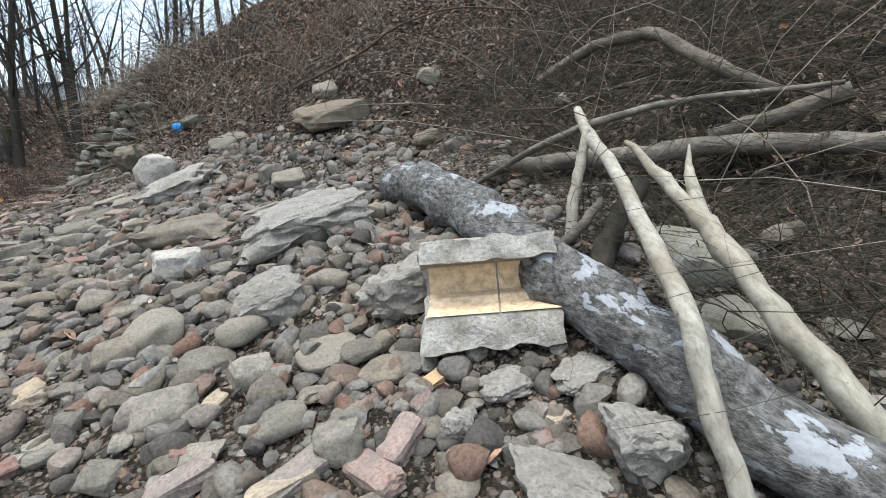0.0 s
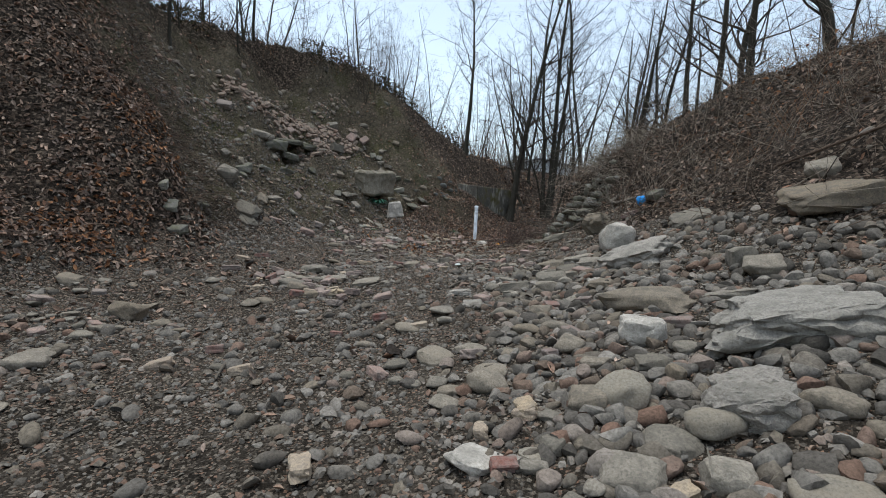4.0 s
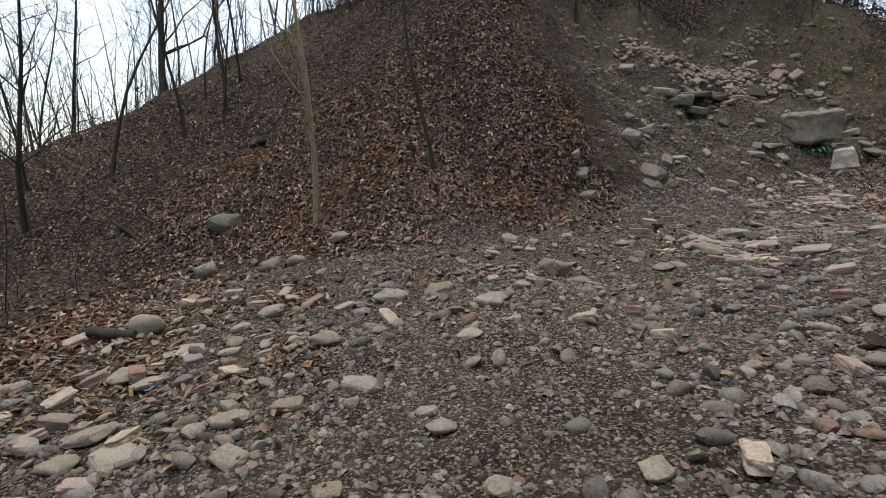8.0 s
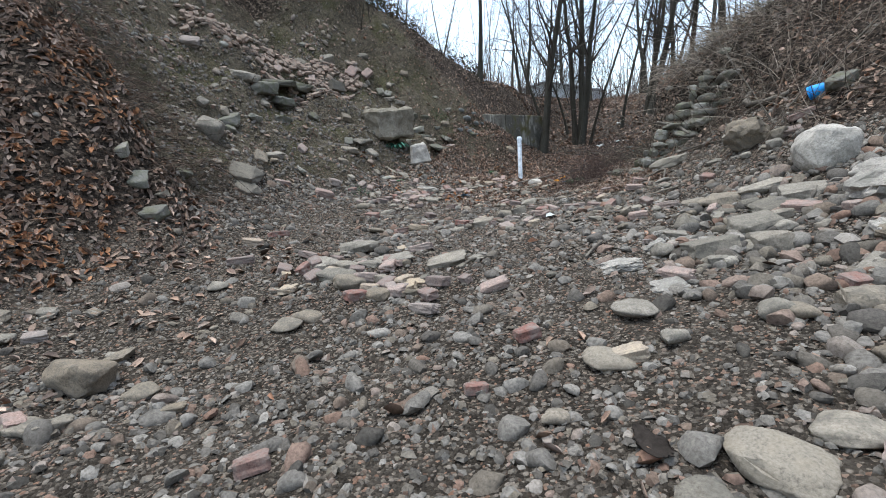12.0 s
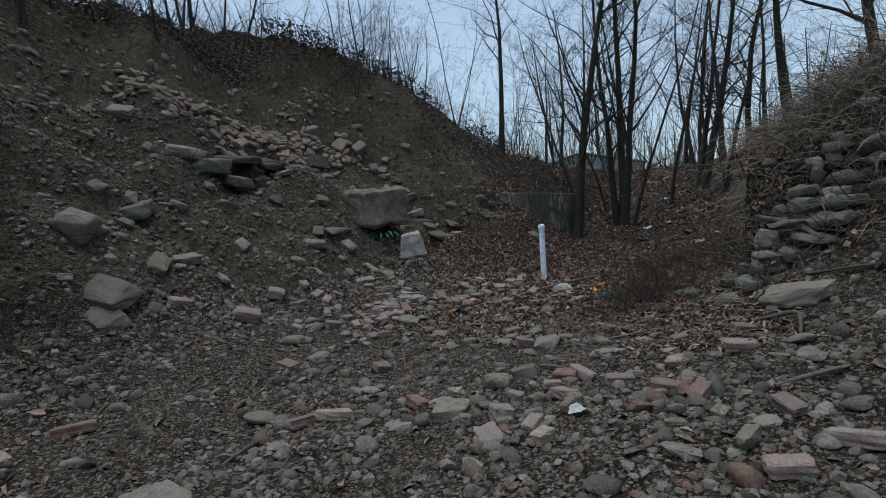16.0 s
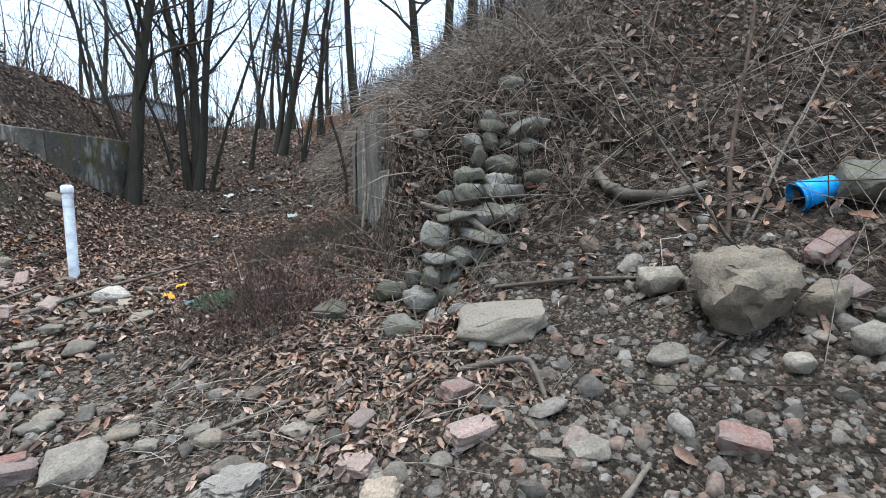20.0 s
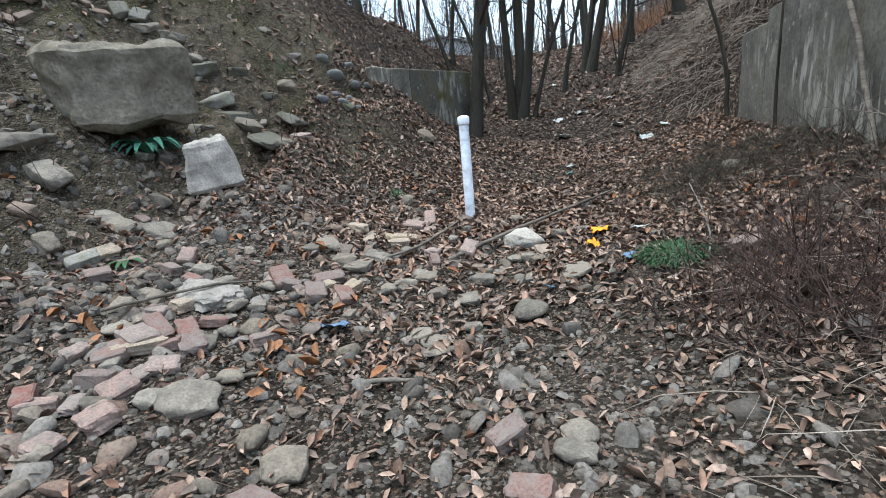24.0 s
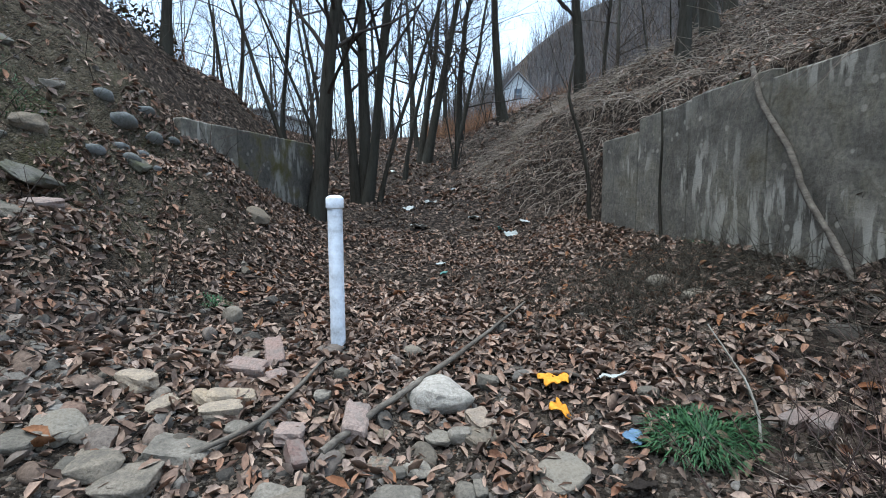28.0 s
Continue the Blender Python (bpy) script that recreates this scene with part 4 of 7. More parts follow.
def rod(name, label, category, points, radii, material, sides=8, lumps=0.0, tips=None, group=""):
    """A log, pole or stick through the given points."""
    p = np.array(points, float)
    t = np.linspace(0, len(p) - 1, max(len(p) * 4, 8))
    fine = np.stack([np.interp(t, np.arange(len(p)), p[:, k]) for k in range(3)], 1)
    for _ in range(2):
        fine[1:-1] = (fine[:-2] + 2 * fine[1:-1] + fine[2:]) / 4
    r = np.interp(t, np.linspace(0, len(p) - 1, len(radii)), radii)
    rng = np.random.default_rng(len(label) * 7 + int(abs(p[0, 0]) * 100))
    r = r * (1 + rng.normal(0, 0.04, len(r)))
    fine[1:-1] += rng.normal(0, 1, (len(fine) - 2, 3)) * r[1:-1, None] * 0.12
    ob = base(name, fine[0], label, category, group)
    s = Soup()
    tube(s, fine - fine[0], r, sides)
    me = s.mesh("stem", material)
    if lumps:
        for v in me.vertices:
            k = noise.fractal(v.co * 9, 1.0, 2.0, 3)
            v.co += noise.noise_vector(v.co * 7) * lumps + Vector((0, 0, 1)) * lumps * k
    part("stem", me, ob)
    for end in tips or ():
        i, j = (0, 1) if end == 0 else (-1, -2)
        d = (fine[i] - fine[j]) / np.linalg.norm(fine[i] - fine[j])
        s = Soup()
        tube(s, [fine[i] - fine[0] - d * 0.02, fine[i] - fine[0] + d * 0.02, fine[i] - fine[0] + d * r[i] * 1.6], [r[i] * 0.9, r[i] * 0.75, r[i] * 0.2], sides)
        part("broken_end", s.mesh("broken_end", RAW_WOOD, False), ob, "freshly split pale wood")
    return ob


log = rod("fallen_log", "thick fallen log with flaking grey bark and a hollow end", "log", [(7.38, -8.1, 0.14), (7.46, -8.6, 0.14), (7.53, -9.2, 0.1), (7.61, -9.86, -0.07), (7.68, -10.3, -0.21), (7.76, -10.7, -0.34), (7.85, -11.1, -0.5), (8.0, -11.6, -0.62), (8.1, -12.2, -0.75)], [0.15, 0.155, 0.15, 0.14, 0.135, 0.135, 0.13, 0.13], LOG_BARK, 24, 0.026)
# flat disc on the closed log end, coloured as the hollow's shade
s = Soup()
tube(s, [(0, 0.012, 0), (0.0, -0.006, 0.0)], [0.11, 0.115], 14)
part("hollow", s.mesh("hollow", HOLLOW, False), log, "dark disc painted as the shaded rotten hollow of the log")
rod("fallen_pole", "long smooth grey pole lying across the log", "log", [(7.66, -11.3, -0.72), (7.65, -11.1, -0.4), (7.69, -10.98, -0.18), (7.83, -10.62, 0.0), (8.03, -10.15, 0.24), (8.15, -9.72, 0.45), (8.3, -9.4, 0.58)], [0.034, 0.036, 0.035, 0.034, 0.032, 0.026], BLEACH, 12, 0.006, (0,))
rod("fallen_pole", "bleached splintered pole with peeling bark", "log", [(8.12, -11.9, -0.7), (8.04, -11.4, -0.5), (8.0, -11.13, -0.3), (8.0, -10.9, -0.11), (8.08, -10.63, 0.04), (8.12, -10.4, 0.17), (8.17, -10.03, 0.37)], [0.046, 0.045, 0.043, 0.042, 0.04, 0.03, 0.01], BLEACH, 12, 0.014)
rod("splinter", "pale splinter standing off the broken pole", "wood", [(8.09, -10.6, 0.06), (8.16, -10.45, 0.2), (8.24, -10.36, 0.34)], [0.034, 0.024, 0.004], BLEACH, 6, 0.003)
rod("fallen_log", "weathered grey log lying level in the brush", "log", [(8.02, -8.7, 0.24), (8.27, -9.2, 0.27), (8.5, -9.5, 0.28), (8.93, -9.7, 0.31), (9.15, -10.1, 0.31), (9.4, -10.6, 0.3)], [0.055, 0.06, 0.062, 0.06, 0.055], DRIFT, 10, 0.008)
rod("branch", "rough brown branch propped behind the log", "branch", [(7.84, -10.24, -0.26), (8.04, -10.12, -0.05), (8.27, -10.02, 0.17)], [0.055, 0.055, 0.045], BARK, 8, 0.006)
rod("branch", "smooth short branch propped on the log", "branch", [(7.79, -10.0, -0.14), (7.92, -10.04, -0.02), (8.04, -10.03, 0.1)], [0.026, 0.028, 0.02], DRIFT)
rod("branch", "forked pale branch standing in the brush", "branch", [(7.93, -9.92, -0.1), (8.01, -9.85, 0.19), (8.12, -9.78, 0.44)], [0.034, 0.03, 0.024], BLEACH)
rod("branch", "long thin pale branch lying over the brush", "branch", [(7.9, -8.7, 0.14), (8.03, -9.22, 0.34), (8.17, -9.71, 0.48), (8.87, -9.59, 0.6), (9.08, -9.98, 0.59), (9.34, -10.21, 0.6)], [0.02, 0.023, 0.022, 0.02, 0.017, 0.012], DRIFT)
rod("fallen_log", "short rough log lying in the brush", "log", [(9.0, -9.7, 0.36), (9.24, -9.96, 0.46), (9.42, -10.2, 0.56)], [0.055, 0.052, 0.045], DRIFT, 8, 0.006)
rod("root", "bent grey root arching from the slope", "branch", [(8.9, -7.8, 0.98), (9.3, -8.05, 1.25), (9.4, -8.76, 1.2), (9.27, -9.37, 0.86), (9.5, -9.75, 0.6)], [0.04, 0.052, 0.052, 0.05, 0.04], DRIFT, 8, 0.006)
rod("branch", "thin arching branch over the dry grass", "branch", [(6.7, -4.8, 1.4), (7.57, -5.61, 1.69), (7.91, -6.17, 1.88), (8.4, -6.9, 1.9), (9.1, -7.3, 1.75)], [0.018, 0.017, 0.014, 0.011, 0.008], TWIG)
rod("stick", "long crooked stick lying beside the white pipe", "stick", [(0.09, -1.16, -0.04), (0.24, -0.96, 0.0), (0.54, -0.66, 0.08), (0.92, -0.15, 0.14), (1.4, 0.63, 0.2)], [0.018, 0.017, 0.016, 0.013, 0.008], DRIFT)
rod("stick", "thin stick lying among bricks and leaves", "stick", [(-0.45, -1.2, -0.02), (-0.2, -1.0, 0.03), (-0.1, -0.69, 0.07), (-0.03, -0.35, 0.1)], [0.011, 0.013, 0.012, 0.008], DRIFT)
rod("vine", "thick bare vine hanging down the concrete wall", "vine", [(3.3, 0.75, 2.12), (3.1, 0.46, 1.98), (3.07, 0.31, 1.69), (3.06, -0.01, 1.33), (3.05, -0.13, 1.06), (3.0, -0.45, 0.75), (2.95, -0.7, 0.45)], [0.018, 0.021, 0.023, 0.021, 0.019, 0.018], DRIFT)
rod("vine", "dark vine climbing the joint of the concrete wall", "vine", [(3.06, 1.62, 0.62), (3.08, 1.72, 1.1), (3.07, 1.68, 1.6), (3.1, 1.78, 1.98)], [0.02, 0.016, 0.013, 0.011], BARK)
rod("young_tree", "dark crooked stem at the end of the wall", "tree", [(3.02, 3.45, 0.75), (3.0, 3.5, 1.4), (2.86, 3.55, 2.0), (2.72, 3.6, 2.45), (2.78, 3.62, 2.85), (2.84, 3.66, 3.05)], [0.034, 0.03, 0.027, 0.023, 0.017, 0.008], BARK)
rod("stick", "forked pale stick on the dark gravel", "stick", [(3.2, -3.57, 0.12), (3.48, -3.79, 0.25), (3.47, -3.98, 0.12)], [0.015, 0.017, 0.011], DRIFT)
rod("stick", "curved weathered branch on the leafy slope", "branch", [(4.41, -2.78, 1.17), (4.34, -3.03, 1.03), (4.43, -3.23, 0.98), (4.57, -3.39, 1.0), (4.78, -3.39, 1.07)], [0.028, 0.038, 0.035, 0.03, 0.022], DRIFT)
rod("board", "grey weathered board slanting over the stacked stones", "wood", [(3.22, -2.5, 0.92), (3.5, -2.62, 0.84), (3.68, -2.78, 0.7)], [0.02, 0.034, 0.02], DRIFT, 5)
ends = [(-1.58, -2.66), (-1.42, -2.4), (-1.22, -2.12), (-1.1, -1.86)]
rod("stick", "grey bowed stick lying over the bricks", "stick", [(x, y, ground(x, y) + 0.07 + 0.03 * (i % 3 > 0)) for i, (x, y) in enumerate(ends)], [0.012, 0.011, 0.009, 0.005], DRIFT, 6)
rod("stick", "long pale crooked stem leaning back over the slope", "stick", [(4.62, -3.78, 0.72), (4.47, -3.7, 0.96), (4.35, -3.58, 1.2), (4.19, -3.52, 1.46), (4.1, -3.4, 1.68), (3.95, -3.3, 1.9)], [0.009, 0.008, 0.007, 0.006, 0.003], DRIFT, 6)
rod("stick", "long pale bowed stem leaning over the bucket", "stick", [(4.63, -3.78, 0.72), (4.8, -3.72, 0.92), (5.08, -3.62, 1.32), (5.42, -3.48, 1.6), (5.64, -3.4, 1.92), (5.9, -3.3, 2.1)], [0.01, 0.009, 0.008, 0.007, 0.003], DRIFT, 6)
rod("stick", "crooked pale twig standing in the leaves", "stick", [(1.83, -1.42, 0.0), (1.86, -1.36, 0.14), (1.84, -1.3, 0.27), (1.76, -1.15, 0.47)], [0.006, 0.006, 0.005, 0.003], BLEACH, 5)
rod("stick", "tall thin dead stem leaning over the slope", "stick", [(4.6, -3.74, 0.75), (4.72, -3.6, 1.3), (4.9, -3.5, 1.9), (5.05, -3.35, 2.5)], [0.012, 0.011, 0.009, 0.006], TWIG)
rod("fallen_log", "dark fallen trunk lying low on the leafy slope", "log", [(-7.4, -19.6, 0.05), (-6.4, -18.3, 0.1), (-5.5, -17.2, 0.0), (-4.3, -16.0, -0.35), (-3.3, -15.1, -0.75)], [0.06, 0.055, 0.05, 0.04, 0.02], BARK)
rod("leaning_pole", "pale leaning young trunk at the rubble's edge", "tree", [(2.78, -15.0, -1.4), (2.7, -15.3, -0.8), (2.45, -15.8, -0.2), (2.2, -16.4, 0.6), (1.9, -17.2, 1.6)], [0.05, 0.046, 0.042, 0.036, 0.03], PALE_BARK)
rod("fallen_log", "short rotten log among the leaves", "log", [(0.3, -14.72, -1.2), (0.5, -14.4, -1.19), (0.6, -14.12, -1.2)], [0.05, 0.06, 0.05], BARK, 8, 0.006)
for i, (x, y, a, l) in enumerate(((1.15, -0.6, -60, 0.42), (1.3, -0.66, -35, 0.25), (-0.75, -0.35, 15, 0.35), (-1.2, 0.1, 40, 0.3), (0.2, -2.6, 20, 0.35), (2.2, -6.9, 60, 0.4), (3.2, -6.6, 80, 0.35), (0.6, -6.2, -70, 0.4), (2.9, -9.8, -50, 0.3), (2.2, -3.4, 10, 0.5), (-0.6, -2.9, 50, 0.55), (1.9, -4.2, -15, 0.45), (3.9, -3.4, -40, 0.9), (3.5, -4.5, 30, 0.4))):
    d = np.array([math.cos(radians(a)), math.sin(radians(a))]) * l / 2
    ends = [(x - d[0], y - d[1], ground(x - d[0], y - d[1]) + 0.02), (x, y, ground(x, y) + 0.035), (x + d[0], y + d[1], ground(x + d[0], y + d[1]) + 0.02)]
    rod("stick", "short weathered stick lying on the rubble", "stick", ends, [0.012, 0.013, 0.009], DRIFT, 6, group="loose sticks")

# the great block in the western bank, the pale stone below it and the ledges of the scar
tag = tagged(new("concrete_block", block("concrete_block", PALE_CONCRETE, (1.06, 0.66, 0.7), 4, bevel=0.06, wear=0.07, cut=0.05, scale=2.6)), "large squared concrete block jutting from the eroded bank", "masonry")
tag.matrix_world = pose(-3.0, -0.95, 1.58, 3, -4, 73)
tag.data.materials[0] = surface("block_concrete", [(0.24, 0.21, 0.165)], grain=28, stain=3.2, relief=1.0, depth=0.03, spots=(0.11, 0.095, 0.07), dust=0.9)
wedge = block("stone", PALE_CONCRETE, (0.5, 0.4, 0.44), 21, bevel=0.03, wear=0.035, cut=0.05, scale=4)
for v in wedge.vertices:
    k = 0.7 + 0.3 * (0.22 - v.co.z) / 0.44
    v.co.x, v.co.y = v.co.x * k + 0.04 * v.co.z, v.co.y * k
tag = tagged(new("stone", wedge), "pale wedge-shaped concrete lump hanging from the undercut bank", "stone")
tag.matrix_world = pose(-2.22, -0.88, 0.82, 4, -8, 40)


def ledge(label, x, y, z, turn, tilt, size, seed, material):
    ob = tagged(new("ledge_stone", chunk("ledge_stone", material, seed, (1, 1, 1), 12, 2, 0.03, 0.8)), label, "stone", "stones of the scar")
    k = 0.86 if y < -6 else 1.0
    ob.matrix_world = pose(x - 0.03, y, z - 0.05, tilt, (seed * 13) % 25 - 12, turn + (seed * 29) % 50 - 25) @ Matrix.Diagonal((size[0] * k, size[1] * k, size[2] * k, 1))


for x, y, z, turn, tilt, size, seed, mat in (
        (-4.66, -2.74, 2.62, 107, 4, (0.85, 0.75, 0.17), 31, MOSS_STONE), (-4.78, -2.08, 2.6, 100, 8, (0.7, 0.6, 0.24), 32, MOSS_STONE), (-4.42, -3.4, 2.42, 112, 10, (0.75, 0.55, 0.26), 33, MOSS_STONE), (-4.3, -3.0, 2.16, 100, 14, (0.5, 0.4, 0.2), 49, MOSS_STONE),
        (-4.85, -2.55, 2.2, 107, -6, (0.9, 0.3, 0.5), 50, MOSS_STONE), (-3.7, -3.62, 1.66, 110, 18, (0.42, 0.3, 0.2), 51, MOSS_STONE), (-5.0, -0.78, 3.45, 70, 24, (0.5, 0.34, 0.34), 52, STONE),
        (-4.55, -3.75, 2.62, 60, 14, (0.7, 0.5, 0.22), 34, STONE), (-3.65, -4.98, 1.55, 50, 20, (0.5, 0.4, 0.22), 35, MOSS_STONE), (-4.55, -1.05, 2.68, 75, -15, (0.5, 0.4, 0.28), 36, STONE),
        (-4.5, -1.6, 2.52, 60, 10, (0.4, 0.3, 0.2), 37, STONE), (-3.1, -1.87, 1.2, 80, 10, (0.55, 0.36, 0.16), 53, STONE), (-2.85, -0.1, 1.2, 80, 10, (0.45, 0.35, 0.16), 38, MOSS_STONE), (-2.35, 0.25, 1.05, 100, 25, (0.7, 0.35, 0.1), 39, MOSS_STONE),
        (-2.3, 0.75, 1.25, 110, 30, (0.5, 0.3, 0.1), 40, MOSS_STONE), (-3.4, -0.1, 1.95, 80, 12, (0.5, 0.4, 0.18), 41, STONE), (-2.9, -2.6, 1.0, 60, 12, (0.5, 0.36, 0.14), 42, STONE),
        (-2.45, -7.35, 1.25, 20, 25, (0.35, 0.22, 0.14), 43, STONE), (-2.15, -6.9, 0.62, 30, 20, (0.42, 0.24, 0.16), 44, MOSS_STONE), (-1.38, -7.75, 0.15, 40, 22, (0.42, 0.28, 0.2), 45, MOSS_STONE), (-1.9, -7.78, 0.88, 50, 28, (0.45, 0.3, 0.16), 54, MOSS_STONE), (-1.7, -7.74, 0.56, 35, 35, (0.5, 0.3, 0.14), 55, MOSS_STONE), (-2.1, -7.86, 1.2, 60, 25, (0.36, 0.22, 0.12), 56, STONE), (-1.62, -7.5, 0.36, 20, 18, (0.32, 0.2, 0.12), 57, STONE), (-2.3, -7.6, 1.3, 25, 30, (0.3, 0.2, 0.1), 58, STONE),
        (-5.4, -12.6, 1.95, 10, 15, (0.6, 0.4, 0.12), 46, STONE), (-5.3, -13.4, 1.35, 0, 20, (0.8, 0.5, 0.16), 47, MOSS_STONE), (-1.95, -10.3, 0.42, 10, 20, (0.4, 0.28, 0.15), 48, MOSS_STONE),
        (-3.00, 0.26, 1.53, 70, 10, (0.5, 0.4, 0.16), 400, MOSS_STONE), (-2.75, 0.21, 1.30, 77, 10, (0.4, 0.35, 0.2), 401, MOSS_STONE), (-3.21, 0.36, 1.91, 84, 10, (0.42, 0.3, 0.18), 402, MOSS_STONE), (-3.55, 0.46, 2.32, 91, 10, (0.34, 0.26, 0.14), 403, STONE), (-3.76, 0.27, 2.44, 98, 10, (0.3, 0.24, 0.12), 404, STONE), (-2.18, 0.42, 0.99, 75, 10, (0.5, 0.3, 0.1), 405, STONE), (-2.83, 1.73, 2.16, 82, 10, (0.3, 0.2, 0.1), 406, STONE), (-2.97, 0.70, 1.89, 89, 10, (0.26, 0.2, 0.12), 407, MOSS_STONE), (-2.08, 0.87, 0.97, 96, 10, (0.26, 0.14, 0.09), 408, STONE), (-2.66, 0.80, 1.58, 73, 10, (0.22, 0.16, 0.1), 409, MOSS_STONE), (-3.99, 0.68, 2.89, 80, 10, (0.3, 0.22, 0.1), 410, STONE)):
    ledge("weathered slab of rock sticking out of the bank", x, y, z, turn, tilt, size, seed, mat)

# rounded stones bedded in the western bank
EMBED = [cobble("bank_stone", surface("blue_grey_stone", [(0.12, 0.123, 0.122), (0.18, 0.183, 0.18), (0.15, 0.15, 0.145)], grain=60, stain=9, by="piece", spots=(0.11, 0.11, 0.08), dust=0.5), 60 + i, (1, 0.75, 0.55), 0.1, 2) for i in range(3)]
for i, (x, y, l) in enumerate(((-2.5, 1.96, 0.26), (-2.35, 1.95, 0.36), (-2.15, 2.13, 0.26), (-2.29, 1.4, 0.22), (-2.08, 1.55, 0.26), (-2.02, 2.28, 0.18), (-2.19, 1.62, 0.2), (-2.25, 2.21, 0.22), (-2.05, 2.0, 0.18), (-2.1, 1.8, 0.2), (-2.3, 1.7, 0.18), (-1.95, 1.75, 0.14), (-2.42, 1.6, 0.16))):
    ob = tagged(new("stone", EMBED[i % 3]), "blue-grey rounded stone bedded in the bank", "stone", "stones in the bank")
    ob.matrix_world = pose(x, y, ground(x, y) - 0.02, 0, 36, 75 + 12 * (i % 4)) @ Matrix.Diagonal((l * 0.8, l * 1.15, l * 0.8, 1))

# the dry stone wall that closes the end of the concrete wall
stack = base("dry_stone_wall", (3.4, -2.4, 0.2), "mossy dry stone wall of rounded stones tumbling down the slope", "stone wall")
STACK = [cobble("stone", MOSS_STONE, 80 + i, (1, 0.85, 0.44), 0.2, 3) if i % 2 else chunk("stone", MOSS_STONE, 80 + i, (1, 0.85, 0.4), 24, 2, 0.03, 0.2) for i in range(6)]
rng = random.Random(3)
for k in range(14):
    z = 0.2 + 0.13 * k
    x, end = 2.86 + 0.078 * k + rng.uniform(0, 0.16), 3.45 + 0.1 * k + rng.uniform(-0.15, 0.3)
    while x < end:
        l = rng.choice((0.12, 0.17, 0.22, 0.28, 0.4)) * rng.uniform(0.85, 1.15)
        y = -2.95 + 0.079 * k + 0.12 * (x - 3 - 0.07 * k) + rng.uniform(-0.07, 0.07)
        part("stone", STACK[rng.randrange(6)], stack, place=pose(x + l / 2 - 3.4, y + 2.4, z - 0.2 + rng.uniform(-0.03, 0.03), rng.uniform(-16, 16), rng.uniform(-18, 10), rng.uniform(-35, 35)) @ Matrix.Diagonal((l * 1.08, l * rng.uniform(0.8, 1.1), rng.uniform(0.2, 0.44), 1)))
        x += l * 0.93
for y, z, l in ((-2.45, 0.3, 0.34),):
    part("stone", STACK[int(l * 100) % 6], stack, place=pose(3.02 - 3.4, y + 2.4, z - 0.2, rng.uniform(-8, 8), rng.uniform(-8, 8), 90 + rng.uniform(-10, 10)) @ Matrix.Diagonal((l, l * 0.9, 0.44, 1)))


# living green
def rosette(name, label, x, y, size, count, long, material, upright, seed):
    rng = np.random.default_rng(seed)
    ob = base(name, (x, y, ground(x, y)), label, "plant")
    for i in range(count):
        a = i * 2.4 + rng.uniform(-0.3, 0.3)
        s = Soup()
        n, l, w = 7, size * rng.uniform(0.7, 1.1), size * long
        rows = []
        for k in range(n):
            u = k / (n - 1)
            r, h = l * u, l * (upright * u - (upright + 0.25) * u * u * 0.8) + 0.03
            half = w * math.sin(math.pi * min(1, 0.12 + 0.88 * u)) * (1 + 0.15 * math.sin(9 * u))
            for side in (-1, 0, 1):
                rows.append((r * math.cos(a) - side * half * math.sin(a), r * math.sin(a) + side * half * math.cos(a), h + abs(side) * half * 0.35))
        s.add(rows, [(k * 3 + j, k * 3 + 3 + j, k * 3 + 4 + j, k * 3 + 1 + j) for k in range(n - 1) for j in (0, 1)])
        part("leaf", s.mesh("leaf", material), ob)
    return ob


rosette("rosette_plant", "blue-green rosette of large drooping leaves below the block", -2.77, -1.02, 0.34, 20, 0.12, BLUE_GREEN, 1.7, 5)
rosette("rosette_plant", "small green rosette among the rubble", -2.05, -2.05, 0.17, 12, 0.14, GREEN, 0.6, 6)
rosette("rosette_plant", "small green weed at the foot of the log", 7.28, -11.12, 0.07, 9, 0.2, GREEN, 0.6, 7)


def tuft(name, label, x, y, size, count, seed, material, tall, flat=1.0):
    rng = np.random.default_rng(seed)
    s = Soup()
    for _ in range(count):
        a, r = rng.uniform(0, 6.28), size * 0.75 * rng.random() ** 0.6
        p = np.array([x + r * math.cos(a), y + r * math.sin(a) * flat, 0])
        p[2] = ground(p[0], p[1]) + rng.uniform(0, tall * 0.35)
        d = np.array([math.cos(a) + rng.normal(0, 0.5), math.sin(a) + rng.normal(0, 0.5), 0]) * tall
        w = np.array([-d[1], d[0], 0]) / (np.linalg.norm(d) + 1e-6) * rng.uniform(0.0015, 0.0035)
        rows = [p - w, p + w, p + d * 0.4 + [0, 0, tall * 0.4] - w * 1.2, p + d * 0.4 + [0, 0, tall * 0.4] + w * 1.2, p + d * 0.9 + [0, 0, tall * 0.25]]
        s.add(rows, [(0, 1, 3, 2)])
        s.add(rows[2:], [(0, 1, 2)])
    ob = base(name, (0, 0, 0), label, "plant")
    part("turf", s.mesh("turf", material, False), ob)["kind"] = "stuff"
    return ob


tuft("grass_tuft", "low clump of fresh green grass in the leaves", 1.66, -1.3, 0.26, 800, 3, GREEN, 0.075, 0.8)
tuft("grass_tuft", "sprig of green at the foot of the bank", -1.0, 0.55, 0.14, 110, 4, GREEN, 0.06)
tuft("grass_tuft", "moss and grass on top of the wall", 3.25, 1.0, 0.3, 240, 5, GREEN, 0.06)
tuft("grass_tuft", "patch of green weeds on the bank", -2.75, 1.2, 0.35, 260, 6, GREEN, 0.06)
tuft("grass_tuft", "green weeds at the foot of the scar", -1.9, -3.6, 0.3, 200, 7, GREEN, 0.05)


